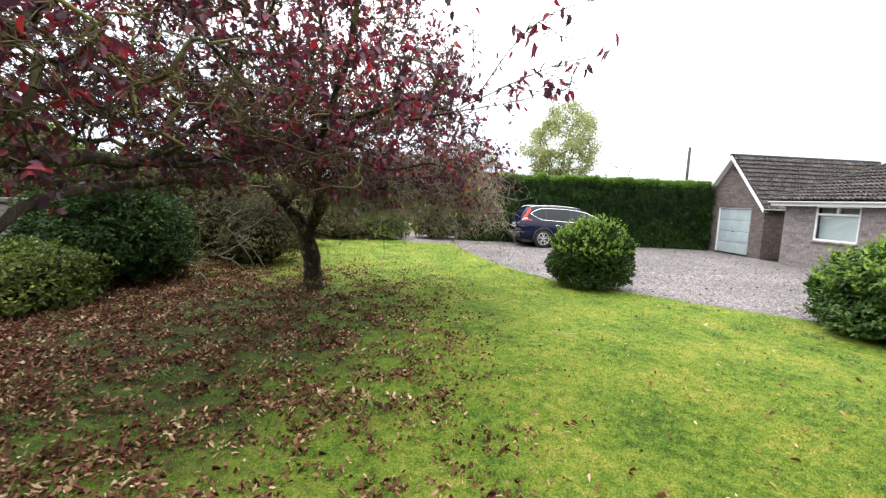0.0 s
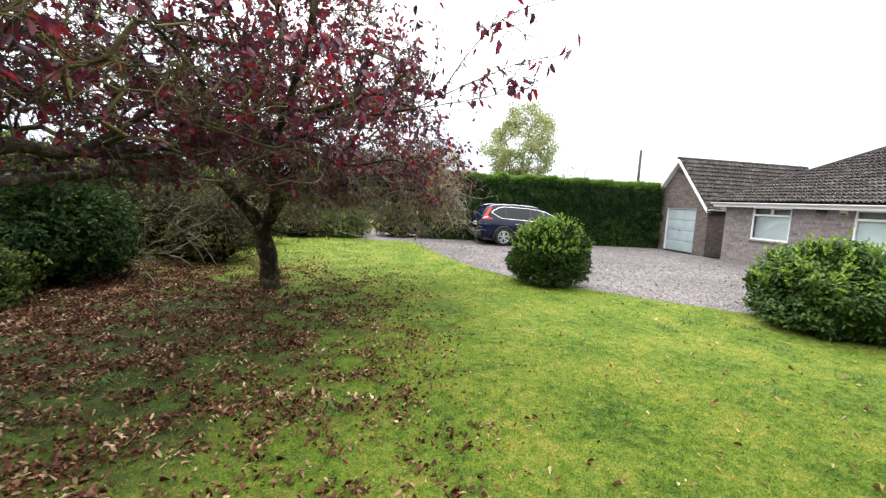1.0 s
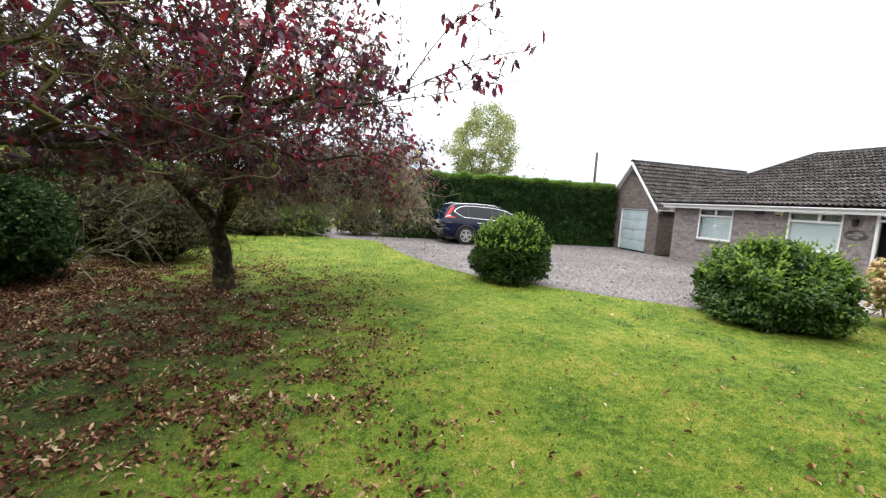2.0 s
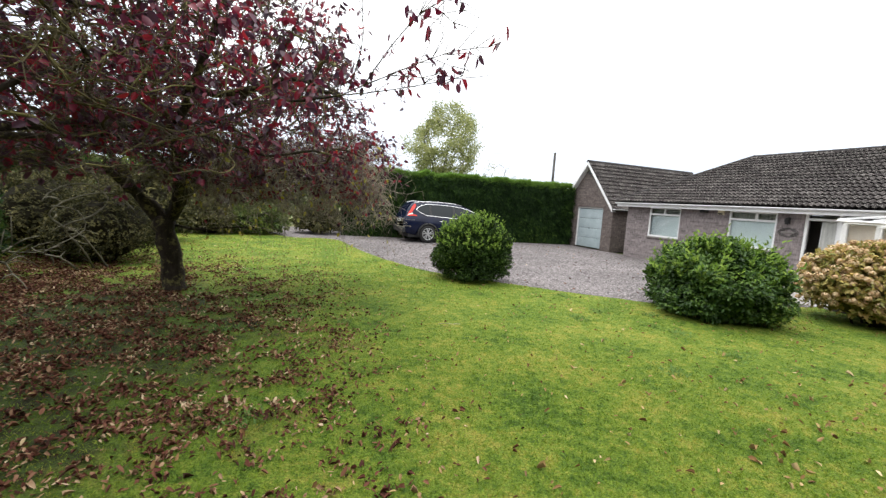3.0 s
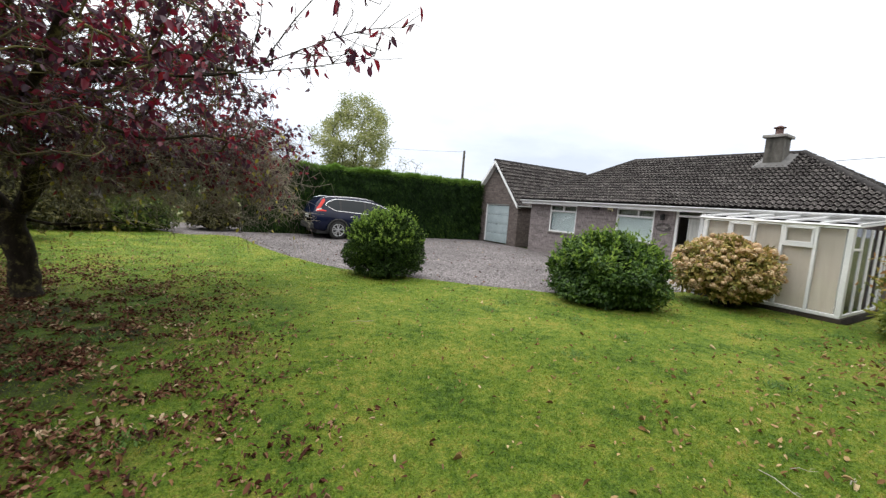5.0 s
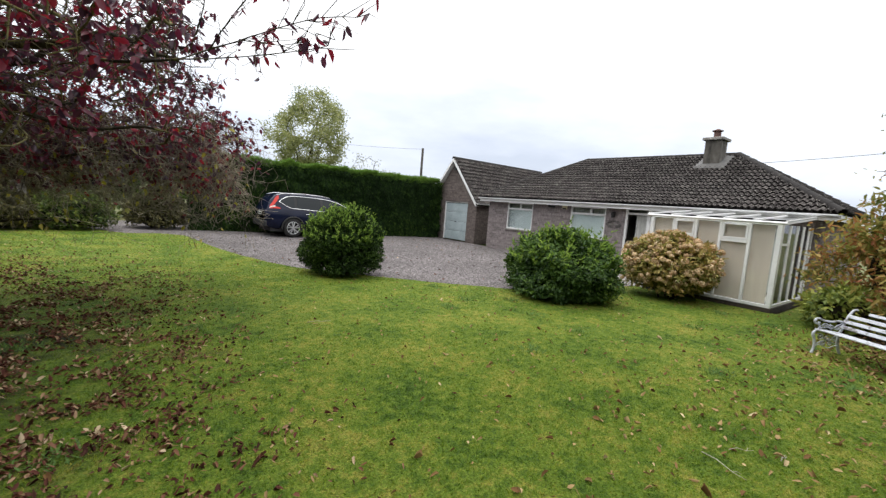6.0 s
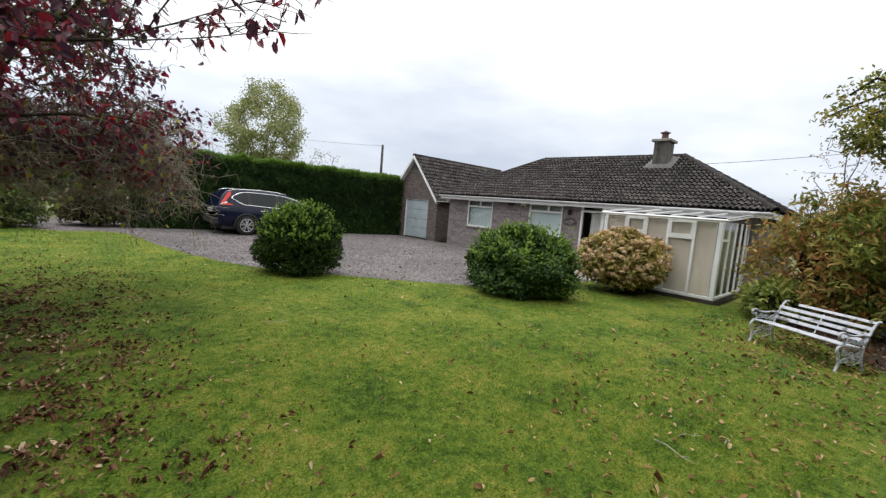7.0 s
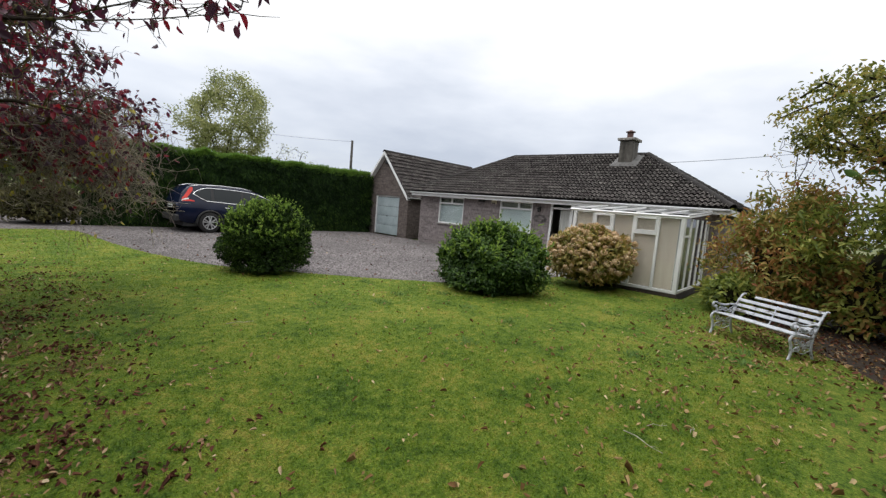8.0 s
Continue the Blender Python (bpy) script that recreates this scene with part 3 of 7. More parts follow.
def tile_mesh(name, w=0.30, length=0.285, thick=0.046, tilt=0.058):
    """One interlocking concrete tile with two rolls: x across, y up the slope, z out of the roof."""
    xs = [0, 0.10, 0.22, 0.34, 0.5, 0.60, 0.72, 0.84, 1.0]
    hs = [0.000, 0.002, 0.050, 0.050, 0.000, 0.002, 0.050, 0.050, 0.000]
    V, F, k = [], [], len(xs)
    for y, lift in ((0.0, tilt), (length, 0.0)):
        V += [((x - 0.5) * w, y, h + lift) for x, h in zip(xs, hs)]
    V += [((x - 0.5) * w, 0.0, h + tilt - thick) for x, h in zip(xs, hs)]
    for i in range(k - 1):
        F.append((i, i + 1, k + i + 1, k + i))
        F.append((2 * k + i, 2 * k + i + 1, i + 1, i))
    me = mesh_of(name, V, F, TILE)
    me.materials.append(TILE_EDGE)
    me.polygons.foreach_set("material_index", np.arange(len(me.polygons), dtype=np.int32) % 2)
    return me


HX, HZ, RX, RZ = 13.80, 2.30, 17.16, 4.27      # eave line and ridge of the bungalow
HY0, HY1 = 2.16, 14.78                          # its ends at the eaves
house = thing("bungalow", (14.13, 8.5, 0), label="low mauve-brick bungalow with dark tiled hipped roof", category="house")
W1 = (11.83, 13.29, 0.97, 2.16)
W2 = (8.47, 9.97, 0.97, 2.16)
DOOR = (6.02, 7.74, 0.0, 2.20)
part("front_wall", wall_bm("x", 14.13, 0.28, 2.45, 14.46, -0.06, 2.16, [W1, W2, DOOR]), BRICK, house, "mauve-brown split-faced brick wall")
part("end_wall", wall_bm("y", 2.45, 0.28, 14.414, 20.1, -0.06, 2.16, []), BRICK, house)
part("end_wall", wall_bm("y", 14.18, 0.28, 14.414, 20.1, -0.06, 2.16, []), BRICK, house)
part("back_wall", wall_bm("x", 20.1, 0.28, 2.45, 14.46, -0.06, 2.16, []), BRICK, house)
box("inner_floor", (14.42, 2.74, -0.05), (20.09, 14.17, 0.01), INSIDE, house)
box("inner_wall", (16.2, 2.74, 0.02), (16.3, 14.17, 2.15), INSIDE, house)
roof_bm = bmesh.new()
RB = 2 * RX - HX
ev = [roof_bm.verts.new(p) for p in ((HX + 0.03, HY0 + 0.03, HZ), (HX + 0.03, HY1 - 0.03, HZ), (RB, HY1 - 0.03, HZ), (RB, HY0 + 0.03, HZ))]
rv = [roof_bm.verts.new(p) for p in ((RX, HY0 + RX - HX, RZ), (RX, HY1 - RX + HX, RZ))]
lo = [roof_bm.verts.new(v.co - Vector((0, 0, 0.05))) for v in ev]
for f in ((ev[0], rv[0], rv[1], ev[1]), (ev[1], rv[1], ev[2]), (ev[2], rv[1], rv[0], ev[3]), (ev[3], rv[0], ev[0])):
    roof_bm.faces.new(f)
for i in range(4):
    roof_bm.faces.new((ev[i], ev[(i + 1) % 4], lo[(i + 1) % 4], lo[i]))
roof_bm.faces.new(lo)
bmesh.ops.recalc_face_normals(roof_bm, faces=roof_bm.faces[:])
roof = part("roof", roof_bm, TILE, house, "dark grey-brown concrete tiled roof with pale lichen")
box("fascia", (HX - 0.01, HY0 + 0.02, 2.13), (HX + 0.015, HY1 - 0.02, 2.285), UPVC, house, "white fascia board")
box("soffit", (HX + 0.02, HY0 + 0.03, 2.163), (14.50, HY1 - 0.03, 2.18), UPVC, house)
box("fascia", (HX + 0.02, HY0 + 0.01, 2.13), (RB - 0.05, HY0 + 0.035, 2.285), UPVC, house)


def gutter(parent, a, b, mat=GUTTER):
    """A half-round gutter from a to b, with a bead and stop ends."""
    a, b = Vector(a), Vector(b)
    d = (b - a).normalized()
    s = d.cross(Vector((0, 0, 1)))
    V, F, n = [], [], 9
    for p in (a, b):
        for r in (0.058, 0.052):
            for k in range(n):
                t = math.pi * k / (n - 1)
                V.append(p + s * math.cos(t) * r - Vector((0, 0, 1)) * math.sin(t) * r)
    for k in range(n - 1):
        F += [(k, k + 1, 2 * n + k + 1, 2 * n + k), (n + k + 1, n + k, 3 * n + k, 3 * n + k + 1)]
    F += [(0, 2 * n, 3 * n, n), (n - 1, 2 * n - 1, 4 * n - 1, 3 * n - 1), tuple(range(n)), tuple(range(2 * n, 3 * n))]
    put("gutter", mesh_of("gutter", V, F, mat, True), parent, "white half-round gutter")


gutter(house, (HX - 0.07, HY0, 2.29), (HX - 0.07, HY1, 2.29))


def window(parent, x, hole, light_z, splits, blind, name="window", ajar=False):
    """A white plastic window in a wall whose face lies at x: outer frame, transom, mullion, panes, blind, sill."""
    y0, y1, z0, z1 = hole
    w = thing(name, (x, (y0 + y1) / 2, z0), label="white plastic window with drawn pale blind", category="")
    w.parent = parent
    w.matrix_parent_inverse = world_of(parent).inverted()
    fx0, fx1, t = x + 0.02, x + 0.09, 0.065
    bm = box_bm((fx0, y0, z0), (fx1, y1, z0 + t), 0.006)
    box_bm((fx0, y0, z1 - t), (fx1, y1, z1), 0.006, bm)
    box_bm((fx0, y0, z0 + t), (fx1, y0 + t, z1 - t), 0.006, bm)
    box_bm((fx0, y1 - t, z0 + t), (fx1, y1, z1 - t), 0.006, bm)
    part("window_frame", bm, UPVC, w)
    box("transom", (fx0 - 0.004, y0 + t, light_z - 0.035), (fx1, y1 - t, light_z + 0.035), UPVC, w, bevel=0.005)
    ys = [y0 + t] + [y0 + (y1 - y0) * s for s in splits] + [y1 - t]
    for y in ys[1:-1]:
        box("mullion", (fx0, y - 0.04, light_z + 0.036), (fx1, y + 0.04, z1 - t), UPVC, w, bevel=0.005)
    for a, b in zip(ys, ys[1:]):
        g = box("pane", (x + 0.05, a, light_z + 0.036), (x + 0.058, b, z1 - t), GLASS, w)
        g.visible_shadow = False
    g = box("pane", (x + 0.05, y0 + t, z0 + t), (x + 0.058, y1 - t, light_z - 0.036), GLASS, w)
    g.visible_shadow = False
    box("roller_blind", (x + 0.11, y0 + 0.04, z0 + 0.03), (x + 0.118, y1 - 0.04, light_z + 0.01), blind, w, "pale blue-grey blind")
    box("curtain", (x + 0.16, y0 + 0.02, light_z - 0.02), (x + 0.17, y1 - 0.02, z1 - 0.02), NET, w)
    box("window_sill", (x - 0.06, y0 - 0.04, z0 - 0.05), (x + 0.10, y1 + 0.04, z0 - 0.002), CONCRETE, w, "grey sill", 0.006)
    return w


window(house, 14.13, W1, 1.87, [0.5], BLIND)
window(house, 14.13, W2, 1.87, [0.42], BLIND)

# front door, glazed side light and fanlight
door = thing("front_door", (14.13, 7.3, 0), label="white plastic front door frame with dark glazing")
door.parent, door.matrix_parent_inverse = house, world_of(house).inverted()
dx0, dx1 = 14.15, 14.22
bm = box_bm((dx0, 7.66, 0), (dx1, 7.74, 2.20), 0.006)
box_bm((dx0, 6.86, 0), (dx1, 6.95, 2.20), 0.006, bm)
box_bm((dx0, 6.02, 0), (dx1, 6.09, 2.20), 0.006, bm)
box_bm((dx0, 6.09, 2.135), (dx1, 7.66, 2.20), 0.006, bm)
box_bm((dx0, 6.09, 1.96), (dx1, 7.66, 2.03), 0.006, bm)
box_bm((dx0, 6.09, 0.0), (dx1, 6.86, 0.10), 0.006, bm)
part("door_frame", bm, UPVC, door)
for a, b, c, d in ((6.95, 7.66, 2.03, 2.135), (6.09, 6.86, 2.03, 2.135), (6.09, 6.86, 0.10, 1.96)):
    g = box("pane", (14.18, a, c), (14.188, b, d), GLASS, door)
    g.visible_shadow = False
leaf_bm = bmesh.new()
for lo_, hi_ in (((0, 0, 0.01), (0.05, 0.12, 1.95)), ((0, 0.62, 0.01), (0.05, 0.72, 1.95)), ((0, 0.12, 1.83), (0.05, 0.62, 1.95)), ((0, 0.12, 0.01), (0.05, 0.62, 0.22))):
    box_bm(lo_, hi_, 0.004, leaf_bm)
for i in range(1, 6):
    box_bm((0.015, 0.12, 0.22 + i * 0.268), (0.035, 0.62, 0.24 + i * 0.268), bm=leaf_bm)
for i in range(1, 3):
    box_bm((0.014, 0.10 + i * 0.175, 0.22), (0.036, 0.118 + i * 0.175, 1.83), bm=leaf_bm)
leaf_ob = part("door_leaf", leaf_bm, UPVC, door, "white glazed door leaf standing open", local=True)
leaf_ob.matrix_basis = pose(0.12, -0.34, 0, 0, 0, -8) @ Matrix.Diagonal((1, 0.62, 1, 1))
box("door_curtain", (14.26, 7.04, 0.05), (14.27, 7.36, 1.94), NET, door, "pale curtain behind the door")
box("door_handle", (14.12, 7.60, 0.98), (14.149, 7.63, 1.12), DARK, door, bevel=0.004)
box("threshold", (13.98, 6.9, -0.03), (14.14, 7.7, 0.05), CONCRETE, door)
box("hall_wall", (15.3, 6.0, 0.01), (15.36, 7.9, 2.15), INSIDE, house)

# lamp, plaque, flood lamp, alarm box on the wall
lamp = thing("wall_lamp", (14.13, 8.14, 1.85), label="small black wall lantern beside the front door", category="lamp")
box("back_plate", (14.11, 8.10, 1.83), (14.128, 8.18, 2.02), DARK, lamp, bevel=0.004)
tubes("arm", [([(14.11, 8.14, 1.98), (14.06, 8.14, 2.02), (14.01, 8.14, 1.98)], 0.01)], DARK, lamp)
bm = bmesh.new()
bmesh.ops.create_cone(bm, cap_ends=True, segments=6, radius1=0.045, radius2=0.07, depth=0.15, matrix=Matrix.Translation((14.01, 8.14, 1.88)))
bmesh.ops.create_cone(bm, cap_ends=True, segments=6, radius1=0.08, radius2=0.015, depth=0.05, matrix=Matrix.Translation((14.01, 8.14, 1.98)))
part("lantern", bm, DARK, lamp)
plaque = thing("name_plaque", (14.13, 8.12, 1.55), label="scrolled dark iron house name plaque on the brick", category="plaque")
tubes("rim", [([(14.112, 8.12 + 0.27 * math.cos(a * math.pi / 12), 1.57 + 0.125 * math.sin(a * math.pi / 12)) for a in range(25)], 0.010)], LEAD, plaque, n=6)
for sy, sz in ((1, 1), (-1, 1), (1, -1), (-1, -1)):
    tubes("scroll", [([(14.110, 8.12 + sy * (0.13 + (0.105 - 0.011 * k) * math.cos(k * 0.75)), 1.57 + sz * (0.058 + (0.052 - 0.005 * k) * math.sin(k * 0.75 - 1.2))) for k in range(10)], 0.007)], LEAD, plaque, n=5)
box("lettering_bar", (14.098, 7.95, 1.548), (14.120, 8.29, 1.592), CONCRETE, plaque, "grey lettering bar", 0.004)
flood = thing("flood_lamp", (14.13, 10.83, 2.0), label="dark brown flood lamp under the eaves", category="lamp")
box("housing", (13.98, 10.70, 2.03), (14.10, 10.97, 2.13), DARK, flood, bevel=0.015)
box("bracket", (14.09, 10.80, 2.05), (14.128, 10.87, 2.11), DARK, flood)
alarm = thing("alarm_box", (14.13, 10.23, 1.98), label="cream alarm box under the eaves", category="alarm")
box("case", (14.06, 10.12, 1.99), (14.128, 10.34, 2.14), ALARM, alarm, bevel=0.012)
box("strip", (14.052, 10.15, 1.995), (14.059, 10.31, 2.04), DARK, alarm)

# chimney
chim = thing("chimney", (16.5, 6.05, 3.7), label="square stained render chimney with clay pot", category="chimney")
box("shaft", (16.22, 5.80, 3.45), (16.78, 6.30, 4.70), CHIMNEY, chim, bevel=0.012)
box("cap", (16.14, 5.72, 4.705), (16.86, 6.38, 4.80), CONCRETE, chim, "grey concrete cap slab", 0.015)
bm = bmesh.new()
for r1, r2, z, h in ((0.16, 0.14, 4.82, 0.06), (0.11, 0.11, 4.93, 0.18), (0.17, 0.17, 5.05, 0.025), (0.12, 0.05, 5.09, 0.05)):
    bmesh.ops.create_cone(bm, cap_ends=True, segments=14, radius1=r1, radius2=r2, depth=h, matrix=Matrix.Translation((16.49, 6.05, z)))
part("pot", bm, CLAY, chim, "low clay pot with cowl")
sl = (RZ - HZ) / (RX - HX)
bm = bmesh.new()
def on_roof(x, y, up=0.05):
    return (x, y, HZ + (x - HX) * sl + up)
ring = [((16.21, 5.79), (16.02, 5.55)), ((16.21, 6.31), (16.02, 6.52)), ((16.79, 6.31), (16.86, 6.50)), ((16.79, 5.79), (16.86, 5.57))]
iv = [bm.verts.new((p[0], p[1], HZ + (p[0] - HX) * sl + 0.20)) for p, q in ring]
ov = [bm.verts.new(on_roof(*q, 0.140)) for p, q in ring]
for i in range(4):
    bm.faces.new((iv[i], iv[(i + 1) % 4], ov[(i + 1) % 4], ov[i]))
bmesh.ops.recalc_face_normals(bm, faces=bm.faces[:])
bmesh.ops.solidify(bm, geom=bm.faces[:], thickness=0.008)
part("flashing", bm, LEAD, chim, "grey lead flashing flared over the tiles")

# ---- garage ----
GX = 14.55
garage = thing("garage", (GX, 17.6, 0), label="attached brick garage with steep tiled gable roof", category="garage")
GY0, GY1, GAP, GEZ, GRY = 15.79, 19.43, 4.30, 2.02, 17.61
bm = bmesh.new()
dy0, dy1, dz = 16.46, 18.36, 2.03
def prism(pts):
    a = [bm.verts.new((GX, y, z)) for y, z in pts]
    b = [bm.verts.new((GX + 0.25, y, z)) for y, z in pts]
    bm.faces.new(a)
    bm.faces.new(b[::-1])
    for i in range(len(pts)):
        bm.faces.new((a[i], a[(i + 1) % len(pts)], b[(i + 1) % len(pts)], b[i]))
gs = (GAP - GEZ) / (GRY - 15.64)
top = lambda y: GAP - abs(y - GRY) * gs - 0.10
prism([(GY0, -0.05), (dy0, -0.05), (dy0, top(dy0)), (GY0, top(GY0))])
prism([(dy1, -0.05), (GY1, -0.05), (GY1, top(GY1)), (dy1, top(dy1))])
prism([(dy0, dz), (dy1, dz), (dy1, top(dy1)), (GRY, top(GRY)), (dy0, top(dy0))])
bmesh.ops.recalc_face_normals(bm, faces=bm.faces[:])
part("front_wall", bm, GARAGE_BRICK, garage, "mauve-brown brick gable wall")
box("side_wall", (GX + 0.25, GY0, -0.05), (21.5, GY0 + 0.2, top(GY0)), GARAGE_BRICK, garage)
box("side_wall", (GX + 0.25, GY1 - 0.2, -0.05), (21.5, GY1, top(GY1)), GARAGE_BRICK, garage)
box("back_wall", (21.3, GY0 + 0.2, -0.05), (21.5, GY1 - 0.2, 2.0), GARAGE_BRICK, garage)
bm = bmesh.new()
sec = [(15.60, GEZ - 0.05), (GRY, GAP - 0.04), (2 * GRY - 15.60, GEZ - 0.05), (2 * GRY - 15.60, GEZ - 0.13), (GRY, GAP - 0.13), (15.60, GEZ - 0.13)]
a = [bm.verts.new((14.33, y, z)) for y, z in sec]
b = [bm.verts.new((21.6, y, z)) for y, z in sec]
bm.faces.new(a)
bm.faces.new(b[::-1])
for i in range(6):
    bm.faces.new((a[i], a[(i + 1) % 6], b[(i + 1) % 6], b[i]))
bmesh.ops.recalc_face_normals(bm, faces=bm.faces[:])
garage_roof = part("roof", bm, TILE, garage, "dark tiled gable roof with mossy ridge")
for s in (-1, 1):
    bm = bmesh.new()
    y_e = GRY + s * (GRY - 15.62)
    q = [(y_e, GEZ - 0.17), (GRY, GAP - 0.17), (GRY, GAP + 0.0), (y_e, GEZ + 0.0)]
    a = [bm.verts.new((14.295, y, z)) for y, z in q]
    b = [bm.verts.new((14.325, y, z)) for y, z in q]
    bm.faces.new(a), bm.faces.new(b[::-1])
    for i in range(4):
        bm.faces.new((a[i], a[(i + 1) % 4], b[(i + 1) % 4], b[i]))
    bmesh.ops.recalc_face_normals(bm, faces=bm.faces[:])
    part("barge_board", bm, UPVC, garage, "white barge board")
    bm = bmesh.new()
    q = [(y_e, GEZ - 0.165), (GRY, GAP - 0.165), (GRY, GAP - 0.15), (y_e, GEZ - 0.15)]
    a = [bm.verts.new((14.326, y, z)) for y, z in q]
    b = [bm.verts.new((14.549, y, z)) for y, z in q]
    bm.faces.new(a), bm.faces.new(b[::-1])
    for i in range(4):
        bm.faces.new((a[i], a[(i + 1) % 4], b[(i + 1) % 4], b[i]))
    bmesh.ops.recalc_face_normals(bm, faces=bm.faces[:])
    part("soffit", bm, UPVC, garage)
gutter(garage, (14.33, 15.53, GEZ - 0.02), (21.5, 15.53, GEZ - 0.02))
gdoor = thing("garage_door", (GX, 17.4, 0), label="pale blue-grey panelled up-and-over garage door")
gdoor.parent, gdoor.matrix_parent_inverse = garage, world_of(garage).inverted()
bm = box_bm((GX + 0.05, dy0, 0), (GX + 0.14, dy0 + 0.06, dz), 0.005)
box_bm((GX + 0.05, dy1 - 0.06, 0), (GX + 0.14, dy1, dz), 0.005, bm)
box_bm((GX + 0.05, dy0 + 0.06, dz - 0.06), (GX + 0.14, dy1 - 0.06, dz), 0.005, bm)
part("door_frame", bm, UPVC, gdoor)
rows_n, cols_n = 4, 3
ph, pw = (dz - 0.08) / rows_n, (dy1 - dy0 - 0.13) / cols_n
for r in range(rows_n):
    panel = box("door_panel", (GX + 0.085, dy0 + 0.063, 0.012 + r * ph), (GX + 0.115, dy1 - 0.063, r * ph + ph), GDOOR, gdoor, bevel=0.006)
    for c in range(cols_n):
        y = dy0 + 0.065 + c * pw
        box("raised_field", (GX + 0.074, y + 0.07, 0.10 + r * ph), (GX + 0.0845, y + pw - 0.07, r * ph + ph - 0.09), GDOOR, panel, bevel=0.006)
box("door_handle", (GX + 0.05, 17.38, 0.95), (GX + 0.084, 17.48, 0.98), DARK, gdoor, bevel=0.004)
glamp = thing("gable_lamp", (GX, GRY, 3.75), label="dark flood lamp under the garage gable", category="lamp")
box("housing", (GX - 0.20, 17.36, 3.66), (GX - 0.06, 17.56, 3.84), DARK, glamp, bevel=0.02)
box("bracket", (GX - 0.08, 17.42, 3.70), (GX - 0.002, 17.50, 3.80), DARK, glamp)

# ---- glazed lean-to ----
CX, CY0, CY1 = 11.25, 2.68, 5.46
lean = thing("lean_to_porch", (CX, 4.1, 0), label="white framed lean-to sun porch with cream blinds", category="porch")
box("plinth", (CX - 0.03, CY0 - 0.03, -0.05), (CX + 0.10, CY1, 0.09), DARKCON, lean, "dark block plinth")
box("plinth", (CX + 0.10, CY0 - 0.03, -0.05), (14.12, CY0 + 0.08, 0.09), DARKCON, lean)
box("floor_slab", (CX + 0.11, CY0 + 0.09, -0.05), (14.12, CY1, 0.085), CONCRETE, lean)
box("bottom_rail", (CX - 0.01, CY0, 0.095), (CX + 0.06, CY1, 0.165), UPVC, lean, bevel=0.006)
box("top_rail", (CX - 0.01, CY0, 1.90), (CX + 0.06, CY1, 1.945), UPVC, lean, bevel=0.006)
PY = [2.72, 3.25, 3.83, 4.36, 4.88, 5.42]
for i, y in enumerate(PY):
    w = 0.031 if i not in (0, 5) else 0.046
    box("post", (CX - 0.012, y - w, 0.166), (CX + 0.062, y + w, 1.899), UPVC, lean, bevel=0.006)
for i, (a, b) in enumerate(zip(PY, PY[1:])):
    a, b = a + 0.033 + (0.02 if i == 0 else 0), b - 0.033
    opening = i in (1, 3)
    if opening:
        box("transom", (CX - 0.014, a, 1.46), (CX + 0.06, b, 1.53), UPVC, lean, bevel=0.005)
        bm = box_bm((CX - 0.018, a, 1.531), (CX + 0.03, b, 1.575), 0.005)
        box_bm((CX - 0.018, a, 1.85), (CX + 0.03, b, 1.898), 0.005, bm)
        box_bm((CX - 0.018, a, 1.576), (CX + 0.03, a + 0.045, 1.849), 0.005, bm)
        box_bm((CX - 0.018, b - 0.045, 1.576), (CX + 0.03, b, 1.849), 0.005, bm)
        part("sash", bm, UPVC, lean, "white top-hung sash")
    g = box("pane", (CX + 0.02, a, 0.166), (CX + 0.026, b, 1.459 if opening else 1.899), GLASS, lean)
    g.visible_shadow = False
    if opening:
        g = box("pane", (CX + 0.021, a + 0.046, 1.577), (CX + 0.027, b - 0.046, 1.848), GLASS, lean)
        g.visible_shadow = False
    box("blind", (CX + 0.075, a - 0.02 + (0.06 if i == 0 else 0), 0.17), (CX + 0.083, b + 0.02, 1.89), CREAM, lean, "cream blind drawn behind the glass")
for x in (12.0, 12.62, 13.22, 13.78, 14.08):
    box("post", (x - 0.03, CY0, 0.166), (x + 0.03, CY0 + 0.06, 1.93), UPVC, lean, bevel=0.005)
box("corner_post", (CX + 0.064, CY0 - 0.004, 0.166), (CX + 0.15, CY0 + 0.065, 1.93), UPVC, lean, bevel=0.006)
box("bottom_rail", (CX + 0.062, CY0 - 0.002, 0.095), (14.11, CY0 + 0.06, 0.163), UPVC, lean, bevel=0.005)
xs = [CX + 0.15, 12.0, 12.62, 13.22, 13.78, 14.08]
for a, b in zip(xs, xs[1:]):
    g = box("pane", (a + 0.03 if a > 11.5 else a, CY0 + 0.025, 0.166), (b - 0.03, CY0 + 0.031, 1.93), GLASS, lean)
    g.visible_shadow = False
box("transom", (CX + 0.152, CY0 + 0.008, 1.47), (11.968, CY0 + 0.055, 1.52), UPVC, lean)
def rz(x):
    return 1.985 + (x - CX) * 0.078
def sloped(name, y0, y1, x0, x1, up, h, mat, label=""):
    bm = bmesh.new()
    vs = [bm.verts.new(p) for p in ((x0, y0, rz(x0) + up), (x1, y0, rz(x1) + up), (x1, y1, rz(x1) + up), (x0, y1, rz(x0) + up),
                                    (x0, y0, rz(x0) + up + h), (x1, y0, rz(x1) + up + h), (x1, y1, rz(x1) + up + h), (x0, y1, rz(x0) + up + h))]
    for f in ((3, 2, 1, 0), (4, 5, 6, 7), (0, 1, 5, 4), (1, 2, 6, 5), (2, 3, 7, 6), (3, 0, 4, 7)):
        bm.faces.new([vs[i] for i in f])
    return part(name, bm, mat, lean, label)
